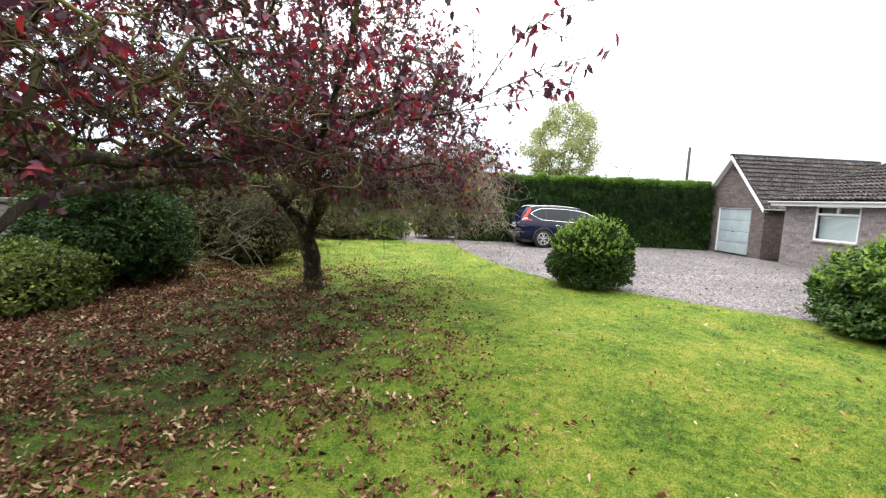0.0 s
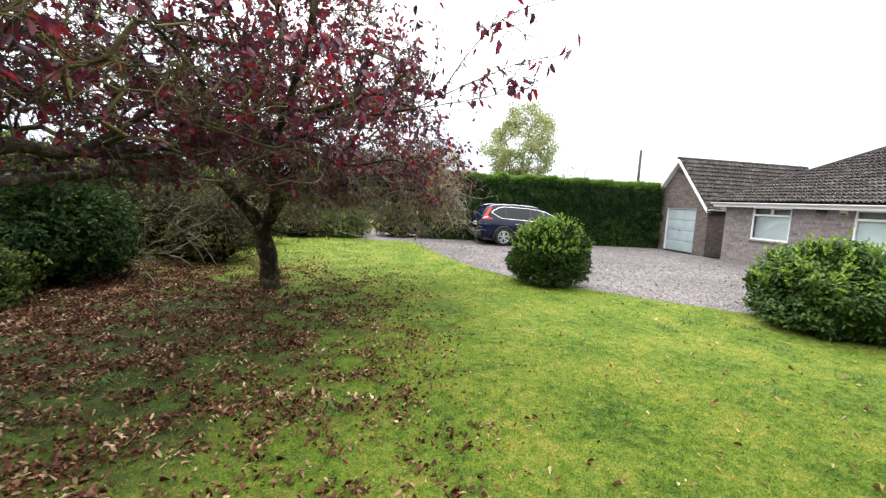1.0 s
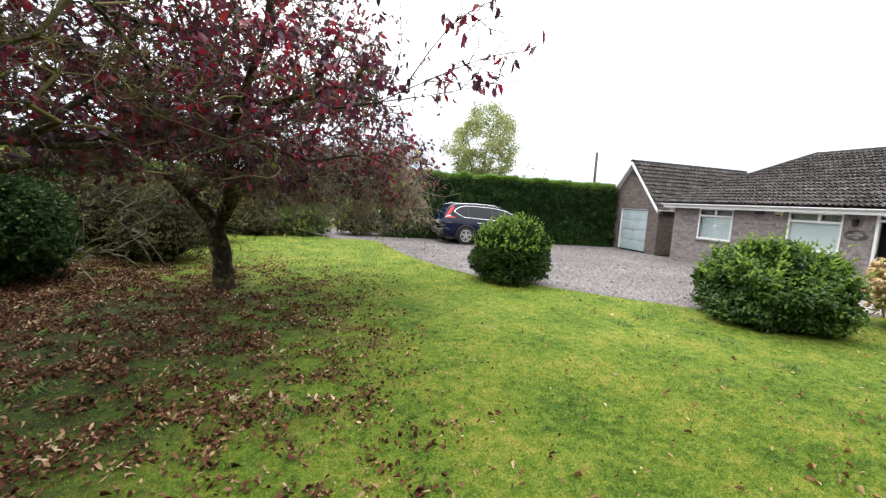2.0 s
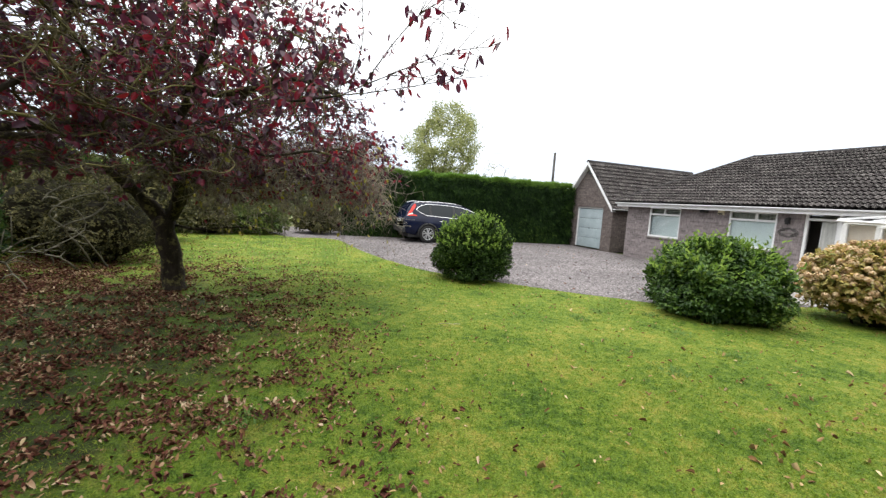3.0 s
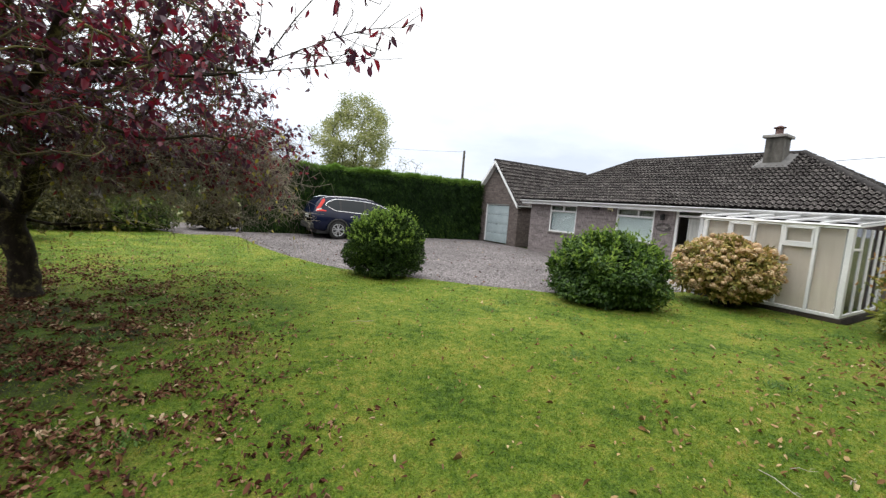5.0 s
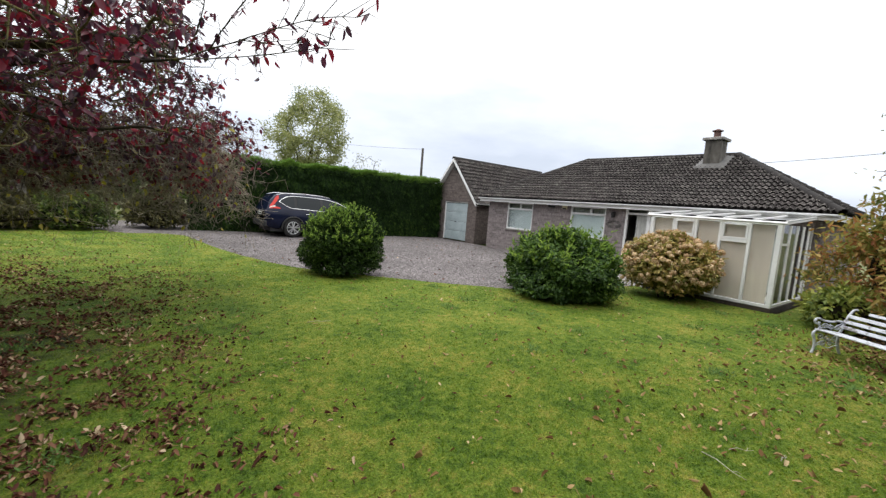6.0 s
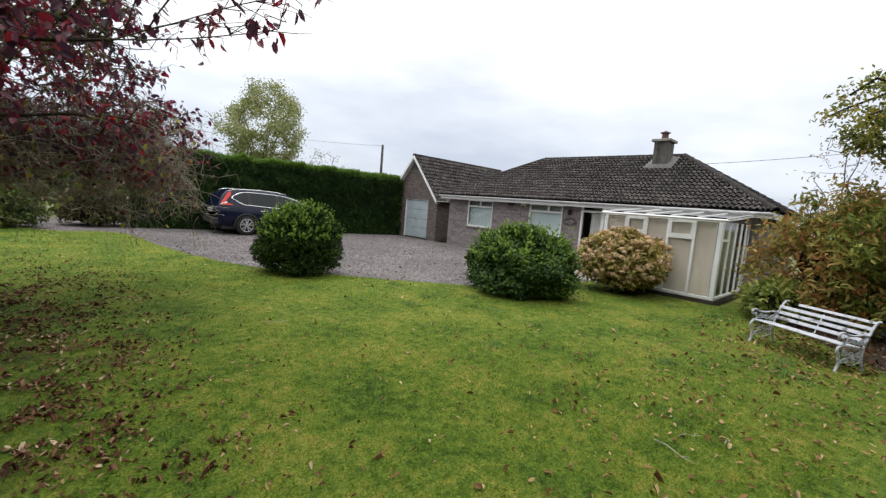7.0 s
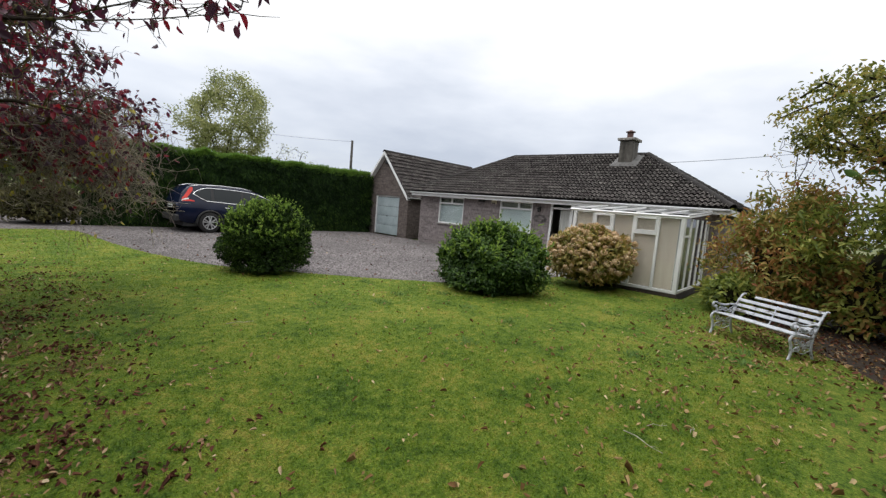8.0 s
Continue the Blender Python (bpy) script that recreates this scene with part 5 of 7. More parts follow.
        s = (1.0 - 0.17 * j - 0.1 * rng.random((len(pick), 1)))
        p = np.where(s < 0.5, root[pick] + (mid[pick] - root[pick]) * 2 * s, mid[pick] + (end[pick] - mid[pick]) * (2 * s - 1))
        P.append(p + rng.normal(size=p.shape) * 0.012)
        D.append(out[pick] * 0.35 + 0.75 * unit(len(pick)) + np.array([0, 0, -0.55]))
    P, D = np.concatenate(P), np.concatenate(D)
    n = len(P)
    size = 0.057 + 0.044 * rng.random(n)
    put("foliage", leaves_mesh("foliage", P, D, unit(n) + np.array([0, 0, 0.7]), size, size * (0.48 + 0.2 * rng.random(n)), PLUM_LEAF, 0.16, 0.14), tree, "dark purple and crimson leaves")
    return tree, A


def leafy_shoots(tree, shoots):
    """Thin outer shoots (points, thickness, how many leaves, their size), each with side twigs, and leaves that hang from it."""
    seg, leaves = [], []
    for line, r, count, size in shoots:
        (Q, R), = grow_limbs([(line, r, 0.0016)], 0.09)
        V, F = tube_arrays(Q, R, 5)
        put("shoot", mesh_of("shoot", V, F, FINETWIG, True), tree)
        k = len(Q)
        i = rng.integers(k // 5, k, max(8, int(1.5 * k)))
        d = unit(len(i)) * np.array([0.8, 0.8, 0.7]) + np.gradient(Q, axis=0)[i] * 6
        a = Q[i]
        b = a + d * (0.05 + 0.10 * rng.random((len(i), 1)))
        c = b + (d + 0.8 * unit(len(i))) * (0.03 + 0.06 * rng.random((len(i), 1)))
        n = len(i)
        seg.append((np.concatenate([a, b]), np.concatenate([b, c]), np.repeat([0.0022, 0.0017], n), np.repeat([0.0017, 0.0009], n)))
        spots = np.concatenate([Q[k // 6:], b, c])
        P = spots[rng.integers(0, len(spots), count)] + rng.normal(size=(count, 3)) * 0.008
        leaves.append((P, 0.6 * unit(count) + np.array([0.1, -0.1, -0.7]), unit(count), size * (0.7 + 0.6 * rng.random(count))))
    tagged(put("side_twig", segments_mesh("side_twig", *[np.concatenate(k) for k in zip(*seg)], FINETWIG, 3), tree), kind="stuff")
    P, D, U, L = [np.concatenate(k) for k in zip(*leaves)]
    tagged(put("shoot_leaves", leaves_mesh("shoot_leaves", P, D, U, L, L * (0.34 + 0.22 * rng.random(len(L))), PLUM_LEAF, 0.2, 0.2), tree), kind="stuff")


arching = thing("arching_branches", (-3.6, 10.6, 0.0), label="pale lichened bare branches arching before the scrub", category="branches")
for line in ([(-3.6, 10.6, 0.0), (-3.55, 9.9, 0.5), (-3.45, 9.1, 0.85), (-3.20, 8.48, 1.07), (-2.93, 8.70, 1.22), (-2.76, 8.77, 1.51), (-3.05, 8.68, 1.73), (-3.38, 8.55, 1.61), (-3.49, 8.39, 1.41)],
             [(-3.8, 10.4, 0.0), (-3.75, 9.6, 0.35), (-3.60, 8.7, 0.55), (-3.30, 8.19, 0.72), (-2.98, 8.45, 0.99), (-3.06, 8.45, 1.29), (-3.35, 8.34, 1.36)],
             [(-3.4, 10.7, 0.0), (-3.50, 9.9, 0.7), (-3.48, 9.0, 1.0), (-3.40, 8.42, 1.24), (-3.15, 8.64, 1.50), (-2.71, 8.89, 1.58), (-2.43, 8.96, 1.29)]):
    (Q, R), = grow_limbs([(line, 0.022, 0.009)], 0.08)
    put("branch", mesh_of("branch", *tube_arrays(Q, R, 6), DEADWOOD, True), arching)
    for k in range(4, len(Q) - 1, 6):
        e1 = Q[k] + unit(1)[0] * np.array([0.30, 0.30, 0.22]) + np.array([0, 0, 0.04])
        tubes("side_twig", [([tuple(Q[k]), tuple((Q[k] + e1) / 2 + unit(1)[0] * 0.03), tuple(e1)], [0.009, 0.007, 0.003])], DEADWOOD, arching, n=4)

TX, TY = -1.74, 8.4
FIRST_PLUM = [                                         # points, thickness at both ends
    ([(TX + 0.01, TY, -0.05), (TX, TY, 0.10), (TX - 0.02, TY, 0.45), (TX - 0.08, TY, 0.85), (TX - 0.13, TY, 1.12), (TX - 0.17, TY, 1.26)], 0.185, 0.150),
    ([(TX - 0.12, TY, 1.05), (-2.00, 8.38, 1.36), (-2.22, 8.2, 1.66), (-2.36, 7.7, 1.94)], 0.130, 0.070),
    ([(-2.36, 7.7, 1.94), (-2.5, 6.53, 2.01), (-2.51, 5.45, 1.98), (-2.5, 4.33, 1.9), (-2.38, 3.46, 1.82), (-2.25, 2.84, 1.76), (-2.34, 2.5, 1.5), (-2.6, 2.3, 1.36)], 0.052, 0.030),
    ([(TX - 0.12, TY, 1.05), (-1.72, 8.42, 1.36), (-1.56, 8.45, 1.62), (-1.66, 8.2, 2.1), (-1.55, 7.8, 2.6), (-1.36, 7.6, 3.1), (-1.16, 7.4, 3.5), (-1.0, 7.2, 4.0), (-0.8, 7.0, 4.7)], 0.085, 0.022),
    ([(-1.75, 8.4, 1.3), (-1.6, 8.2, 1.66), (-1.47, 7.45, 2.12), (-1.33, 6.65, 2.31), (-1.21, 5.95, 2.46), (-0.96, 5.53, 2.85), (-0.76, 5.26, 3.26), (-0.64, 5.14, 3.7), (-0.54, 5.12, 4.3)], 0.100, 0.028),
    ([(-0.89, 5.44, 2.87), (-0.7, 5.28, 2.77), (-0.29, 5.09, 2.87), (-0.03, 4.88, 2.96), (0.15, 4.68, 2.93), (0.3, 4.2, 2.75), (0.36, 3.31, 2.53)], 0.042, 0.010),
    ([(-1.21, 5.85, 2.43), (-0.69, 5.54, 2.34), (-0.18, 5.29, 2.2), (0.29, 5.07, 2.28), (0.62, 4.95, 2.22)], 0.032, 0.008),
    ([(-1.36, 7.6, 3.1), (-0.9, 7.35, 3.0), (-0.55, 7.25, 3.2), (-0.2, 7.2, 3.5), (0.2, 7.1, 3.35), (0.6, 7.1, 3.6), (1.0, 7.0, 3.55)], 0.052, 0.014),
    ([(-1.56, 8.45, 1.62), (-1.2, 8.5, 1.95), (-0.7, 8.4, 1.9), (-0.1, 8.2, 2.15), (0.4, 8.0, 2.2), (1.0, 8.0, 2.4)], 0.046, 0.010),
    ([(-1.55, 7.8, 2.60), (-1.42, 7.75, 2.42), (-1.10, 7.45, 2.22), (-0.78, 7.25, 1.97), (-0.40, 7.1, 2.0), (0.02, 7.0, 2.14), (0.35, 6.9, 2.1)], 0.034, 0.008),
    ([(-1.70, 8.4, 1.12), (-1.3, 8.2, 1.08), (-0.7, 8.0, 1.16), (-0.1, 7.9, 1.08)], 0.026, 0.007),
    ([(-2.22, 8.2, 1.66), (-2.6, 8.5, 2.2), (-3.1, 8.8, 2.7), (-3.3, 9.2, 3.5), (-3.7, 9.3, 4.6)], 0.06, 0.018),
    ([(-1.66, 8.2, 2.1), (-1.2, 9.0, 2.9), (-0.6, 9.6, 3.3), (0.0, 10.4, 4.0)], 0.05, 0.013),
    ([(-1.36, 7.6, 3.1), (-1.7, 6.8, 3.5), (-1.6, 5.9, 3.6), (-2.0, 4.9, 3.4), (-2.1, 4.0, 3.6), (-1.9, 3.2, 3.5)], 0.046, 0.014),
    ([(-1.16, 7.4, 3.5), (-0.6, 5.8, 3.3), (-0.1, 4.17, 2.62), (0.36, 3.31, 2.53)], 0.030, 0.007),
    ([(-1.55, 7.8, 2.6), (-1.2, 6.6, 2.5), (-0.75, 5.6, 2.55), (-0.25, 4.6, 2.3), (-0.05, 4.0, 2.45)], 0.032, 0.007),
]
targets = np.concatenate([
    ellipsoid(600, (-2.0, 7.6, 4.0), (3.2, 3.0, 2.3)),
    ellipsoid(150, (-0.9, 5.8, 3.4), (1.7, 2.0, 1.5), 0.1),
    ellipsoid(45, (-0.35, 4.6, 2.7), (0.9, 1.2, 0.8), 0.1),
    ellipsoid(130, (-1.5, 4.8, 4.4), (1.5, 1.5, 0.9), 0.0),
    ellipsoid(40, (-1.8, 5.2, 3.1), (1.1, 1.8, 0.9), 0.0),
    ellipsoid(240, (-2.1, 7.0, 2.85), (1.6, 1.3, 0.65), 0.0),
    ellipsoid(120, (-1.5, 6.6, 3.4), (1.0, 1.0, 0.8), 0.0),
    ellipsoid(150, (0.5, 7.4, 2.7), (1.3, 1.6, 0.8), 0.0),
    ellipsoid(60, (-0.7, 7.2, 2.0), (1.2, 1.2, 0.45), 0.0),
    ellipsoid(55, (0.40, 5.9, 3.4), (0.5, 0.8, 0.7), 0.0),
    ellipsoid(30, (-0.6, 6.8, 4.0), (1.0, 1.2, 0.7), 0.0),
    ellipsoid(60, (-2.24, 5.48, 3.17), (0.8, 0.9, 0.5), 0.0),
    ellipsoid(60, (-1.80, 6.56, 3.74), (0.9, 0.9, 0.5), 0.0),
    ellipsoid(240, (-2.55, 8.7, 2.65), (1.3, 1.0, 0.5), 0.0),
])
edge = 0.30 * targets[:, 1] - 0.60 * (targets[:, 2] - 1.85) + 0.12 * rng.normal(size=len(targets))
keep = (np.linalg.norm(targets - np.array([0, 0, 1.8]), axis=1) > 2.6) & (targets[:, 2] > np.where(targets[:, 0] > -0.8, 1.55, 1.95)) & (targets[:, 0] < edge)


def plum_leafy(P):
    """The share of leafy twigs: fewer low down and on the outermost shoots."""
    low = np.where(P[:, 0] > -0.7, np.clip((P[:, 2] - 1.40) / 0.8, 0.08, 1), np.clip((P[:, 2] - 1.9) / 0.8, 0.06, 1))
    front = np.clip((P[:, 1] - 5.2) / 1.4, np.where(P[:, 2] < 2.75, 0.40, 0.72), 1)
    return 1.05 * low * np.where((P[:, 0] > -2.2) & (P[:, 2] < 3.9), front, 1.0) * np.where(P[:, 0] > 1.1, 0.8, 1.0)


plum, A = plum_tree((TX, TY, 0), FIRST_PLUM, targets[keep], "purple-leaved plum tree, lichened and half bare, over fallen leaves", "dark lichened trunk", plum_leafy, 42)
leafy_shoots(plum, (
        ([(0.36, 3.31, 2.53), (0.58, 2.75, 2.57), (0.65, 2.32, 2.54), (0.72, 1.97, 2.51), (0.79, 1.78, 2.48)], 0.0060, 32, 0.055),
        ([(0.36, 3.31, 2.53), (0.52, 2.79, 2.47), (0.62, 2.36, 2.42), (0.68, 2.02, 2.38), (0.71, 1.86, 2.37), (0.69, 1.8, 2.40)], 0.0052, 18, 0.052),
        ([(0.47, 2.99, 2.54), (0.50, 2.54, 2.61), (0.54, 2.2, 2.66), (0.58, 1.96, 2.67), (0.64, 1.78, 2.66), (0.74, 1.62, 2.64)], 0.0050, 22, 0.054),
        ([(0.40, 3.2, 2.55), (0.42, 2.84, 2.72), (0.38, 2.59, 2.84), (0.34, 2.44, 2.97)], 0.0045, 16, 0.052),
        ([(0.58, 2.75, 2.57), (0.67, 2.33, 2.47), (0.71, 2.11, 2.45)], 0.0040, 28, 0.056),
        ([(0.58, 1.96, 2.67), (0.62, 1.91, 2.63), (0.65, 1.86, 2.58)], 0.0030, 4, 0.060),
        ([(-0.10, 3.87, 2.70), (0.05, 3.4, 3.0), (0.16, 3.13, 3.17), (0.19, 2.98, 3.26)], 0.0060, 30, 0.056),
        ([(-0.05, 4.0, 2.45), (0.2, 3.55, 2.7), (0.28, 3.2, 2.85), (0.30, 2.95, 3.0)], 0.0055, 26, 0.056),
        ([(-0.05, 4.0, 2.45), (0.25, 3.6, 2.42), (0.42, 3.2, 2.38), (0.50, 2.9, 2.33)], 0.0055, 26, 0.058)))

# weeping, mostly bare twigs on the yard side
m = 430
w0 = np.stack([-1.9 + 3.35 * rng.random(m) ** 0.75, 6.9 + 2.6 * rng.random(m), 1.9 + 1.0 * rng.random(m)], 1)
near = A[(A[:, 2] > 1.6) & (A[:, 0] > -2.2) & (A[:, 1] > 6.0)]
S0, S1, R0, R1, yl, red = [], [], [], [], [], []
for p in w0:
    j = near[np.argmin(np.linalg.norm(near - p, axis=1))]
    heading = np.array([0.15 + 0.95 * rng.random(), rng.normal() * 0.7, 0.0])
    L = 0.40 + 1.1 * rng.random()
    a0 = j
    k = 9
    for i in range(k):
        s = (i + 1) / k
        q = j + (p - j) * min(1, s * 2) + heading * L * 0.55 * s + np.array([0, 0, -L * (0.35 + 0.5 * rng.random()) * s ** 1.7]) + rng.normal(size=3) * 0.055
        if q[2] < 0.52:
            break
        S0.append(a0), S1.append(q), R0.append(0.0062 - 0.0005 * i), R1.append(0.0057 - 0.0005 * i)
        if i > 1:
            for z in range(2):
                e1 = q + (unit(1)[0] * 0.9 + np.array([0.25, 0, -0.2])) * (0.10 + 0.25 * rng.random())
                S0.append(q), S1.append(e1), R0.append(0.0034), R1.append(0.0024)
                S0.append(e1), S1.append(e1 + (unit(1)[0] + np.array([0.1, 0, -0.35])) * (0.05 + 0.14 * rng.random())), R0.append(0.0024), R1.append(0.0014)
            if rng.random() < (0.34 if q[2] < 1.2 else 0.18):
                yl.append(q)
        if i < 7 and q[2] > 1.30:
            for z in range(3):
                if rng.random() < 0.07 + 0.14 * (q[2] > 1.65) + 0.24 * (q[0] > 0.4):
                    red.append(q + rng.normal(size=3) * 0.06)
        a0 = q
put("weeping_twig", segments_mesh("weeping_twig", S0, S1, R0, R1, GREYTWIG, 3), plum, "grey-brown bare hanging twigs")
red = np.array(red)
n = len(red)
put("hanging_leaves", leaves_mesh("hanging_leaves", red, unit(n) * 0.7 + np.array([0, 0, -0.8]), unit(n), 0.065 + 0.035 * rng.random(n), 0.038 + 0.02 * rng.random(n), PLUM_LEAF, 0.12, 0.12), plum, "purple-red leaves on the hanging twigs")
yl = np.array(yl)
n = len(yl)
put("yellow_leaves", leaves_mesh("yellow_leaves", yl, unit(n) * 0.5 + np.array([0, 0, -1.0]), unit(n), 0.06 + 0.035 * rng.random(n), 0.04 + 0.02 * rng.random(n), YELLOW_LEAF), plum, "last yellow leaves")

# a second plum beside the walk, whose limb reaches across to the first
UX, UY = -2.85, 2.45
SECOND_PLUM = [
    ([(UX, UY, -0.05), (UX - 0.01, UY, 0.15), (UX + 0.02, UY, 0.8), (UX + 0.03, UY + 0.02, 1.45), (UX, UY, 1.75)], 0.19, 0.13),
    ([(UX, UY, 1.6), (-2.52, 2.6, 1.90), (-2.28, 2.78, 2.00), (-2.33, 3.25, 2.05), (-2.3, 4.0, 2.08), (-1.91, 4.5, 2.2), (-1.68, 5.0, 2.32), (-1.4, 5.6, 2.44), (-1.23, 5.95, 2.46)], 0.062, 0.036),
    ([(-2.3, 4.0, 2.08), (-1.95, 4.3, 2.10), (-1.72, 4.75, 2.20), (-1.50, 5.15, 2.24), (-1.20, 5.45, 2.22), (-0.85, 5.6, 2.25)], 0.034, 0.014),
    ([(UX, UY, 1.6), (-2.75, 2.9, 2.4), (-2.6, 3.5, 3.2), (-2.7, 4.1, 4.1), (-2.9, 4.6, 5.0)], 0.085, 0.025),
    ([(UX, UY, 1.7), (-3.1, 1.9, 2.6), (-3.3, 1.1, 3.5), (-3.2, 0.3, 4.3)], 0.085, 0.022),
    ([(UX, UY, 1.7), (-3.5, 2.9, 2.6), (-4.3, 3.2, 3.4), (-5.0, 3.4, 4.2)], 0.075, 0.022),
    ([(-2.6, 3.5, 3.2), (-2.0, 3.6, 3.5), (-1.5, 4.0, 3.9), (-1.2, 4.3, 4.5)], 0.040, 0.014),
    ([(-2.3, 4.0, 2.08), (-1.9, 4.3, 2.5), (-1.5, 4.4, 2.75), (-1.5, 3.6, 2.95), (-1.35, 2.9, 2.8)], 0.030, 0.010),
    ([(-2.75, 2.9, 2.4), (-2.2, 2.8, 2.8), (-1.8, 2.5, 3.0), (-1.5, 2.3, 3.3)], 0.028, 0.010),
]
targets = np.concatenate([
    ellipsoid(270, (-2.9, 4.2, 3.8), (2.0, 2.2, 1.6), 0.1),
    ellipsoid(170, (-3.2, 1.0, 4.1), (2.0, 2.2, 1.0), 0.1),
    ellipsoid(80, (-2.5, 2.4, 3.1), (1.2, 1.1, 0.8), 0.0),
    ellipsoid(110, (-3.1, 3.9, 2.75), (1.2, 1.4, 0.5), 0.0),
    ellipsoid(90, (-2.0, 3.1, 2.45), (0.6, 0.8, 0.4), 0.0),
    ellipsoid(30, (-1.7, 2.5, 2.65), (0.5, 0.5, 0.4), 0.0),
    ellipsoid(75, (-1.49, 4.34, 2.72), (0.7, 0.9, 0.45), 0.0),
    # high crown above the view, added to shade the ground at the left
    ellipsoid(420, (-3.4, 3.0, 6.0), (2.8, 3.2, 0.8), 0.0),
    ellipsoid(380, (-3.0, 0.4, 5.2), (2.4, 2.4, 0.8), 0.0),
    ellipsoid(150, (-3.6, 5.2, 2.8), (1.5, 1.3, 0.7), 0.0),
    # outer crown, widened beyond the view for the same shade
    ellipsoid(260, (-4.6, 3.0, 4.2), (2.2, 3.0, 1.2), 0.1),
])
keep2 = (np.linalg.norm(targets - np.array([0, 0, 1.8]), axis=1) > 2.0) & (targets[:, 2] > 2.0) & (targets[:, 0] < -0.25 * targets[:, 1] + 0.1)
# above 4.7 m the leaf share is raised so the unseen crown blocks light
plum_tree((UX, UY, 0), SECOND_PLUM, targets[keep2], "second purple-leaved plum tree, lichened, with low spreading limbs", "dark lichened trunk",
          lambda P: 0.50 * np.where(P[:, 1] < 4.6, np.where(P[:, 2] < 3.0, np.where(P[:, 0] > -1.75, 0.22, 1.05), 0.8), 1.0) * np.where(P[:, 2] > 4.7, 2.6, 1.0) * np.clip((P[:, 2] - 1.6) / 0.7, 0.2, 1), 36)


def leafy_tree(name, base, height, crown_c, crown_r, n_targets, leaf, size, per, label, seed_dir, bare=0.0, r_scale=1.0, dens=1.0, fork=0.3, clump=0.03, kind="tree", flat=0.7, lumpy=0.25, slim=0.4):
    """A broadleaf tree: trunk, forking limbs, branches grown out to the crown, leaves at the tips."""
    t = thing(name, base, label=label, category=kind)
    b0 = np.array(base, float)
    cc = np.array(crown_c, float)
    up = cc - b0
    lines = [([b0, b0 + up * fork * 0.5 + 0.03 * rng.normal(size=3), b0 + up * fork], None, 0.1, 0.1)]
    f0 = b0 + up * fork
    for i in range(5):
        ang = i * 1.257 + rng.random() * 0.7 + seed_dir
        e0 = cc + np.array([math.cos(ang) * crown_r[0] * 0.55, math.sin(ang) * crown_r[1] * 0.55, crown_r[2] * rng.uniform(-0.1, 0.75)])
        lines.append(([f0, f0 + (e0 - f0) * 0.5 + np.array([0, 0, 0.08 * height]), e0], tuple(f0), 0.1, 0.1))
    tg = ellipsoid(n_targets, crown_c, crown_r, 0.3)
    tg += lumpy * np.array(crown_r) * np.stack([lump(tg, 1.2 / max(crown_r), 2.0), lump(tg, 1.2 / max(crown_r), 5.0), lump(tg, 1.2 / max(crown_r), 8.0)], 1)
    A, par, load, fixed, _ = grow(lines, tg, step=0.07 * height, bend=0.3)
    rad = np.minimum(0.0045 * r_scale * load ** 0.5, 0.3)
    ok = np.where(par >= 0)[0]
    put("trunk", segments_mesh("trunk", A[par[ok]], A[ok], np.minimum(rad[par[ok]], rad[ok] * 1.4), rad[ok], BARK, 5), t)
    src = np.repeat(np.where(np.arange(len(A)) > fixed)[0], per)
    m = len(src)
    spread = clump * height
    P = A[src] + rng.normal(size=(m, 3)) * spread * np.array([1, 1, 0.8])
    g = rng.random(m) < dens
    g &= P[:, 2] > 0.12
    P = P[g]
    m = len(P)
    put("crown", leaves_mesh("crown", P, unit(m) + np.array([0, 0, -0.2]), unit(m) + np.array([0, 0, flat]), size * (0.7 + 0.6 * rng.random(m)), size * (slim + 0.2 * rng.random(m)), leaf), t)
    return t


leafy_tree("ash_tree", (11.4, 31.0, -0.1), 9.0, (11.55, 31.0, 5.9), (2.9, 3.0, 3.2), 380, FARLEAF, 0.16, 60, "airy yellow-green ash tree behind the hedge", 0.4, dens=0.62, r_scale=2.2, lumpy=0.45, clump=0.026)
leafy_tree("thin_tree", (16.2, 30.5, -0.1), 5.2, (15.8, 30.5, 4.0), (2.1, 1.6, 1.2), 110, FARLEAF, 0.12, 8, "half-bare twiggy tree far behind the hedge", 0.9, dens=0.5, r_scale=1.6)
# small tree and autumn shrubs behind the bench
leafy_tree("cherry_tree", (11.2, -2.2, 0.0), 5.6, (10.9, -1.9, 4.0), (2.6, 2.7, 1.6), 480, CHERRY, 0.090, 64, "small tree with yellow-green autumn leaves", 1.1, dens=1.0, r_scale=4.0, fork=0.42, lumpy=0.5, clump=0.02)
for spot, height, cr, leaf, lb, ang in (((11.6, 0.75, 0), 2.7, (1.35, 1.35, 1.3), AUTUMN, "large loose shrub turning brown and orange", 0.3), ((10.5, -1.0, 0), 2.6, (1.35, 1.5, 1.25), GOLDLEAF, "large loose yellow-green shrub behind the bench", 1.4)):
    t = leafy_tree("autumn_shrub", spot, height, (spot[0], spot[1], 1.38), cr, 280, leaf, 0.135, 26, lb, ang, dens=1.0, r_scale=0.8, fork=0.12, clump=0.048, kind="shrub", flat=1.1, lumpy=0.5, slim=0.27)
    put("dark_core", core_mesh("dark_core", (spot[0] + 0.1, spot[1], 1.15), (cr[0] * 0.6, cr[1] * 0.6, 0.85), DARKTAN, 31.0 + ang, 0.72), t)
bush("autumn_shrub", (10.9, -0.55, 0.6), (0.9, 1.0, 0.7), 2600, 0.12, AUTUMN, "low yellow-green shrub behind the bench", 39.0, 2.0, 0.2, 0.35, core=DARKTAN)
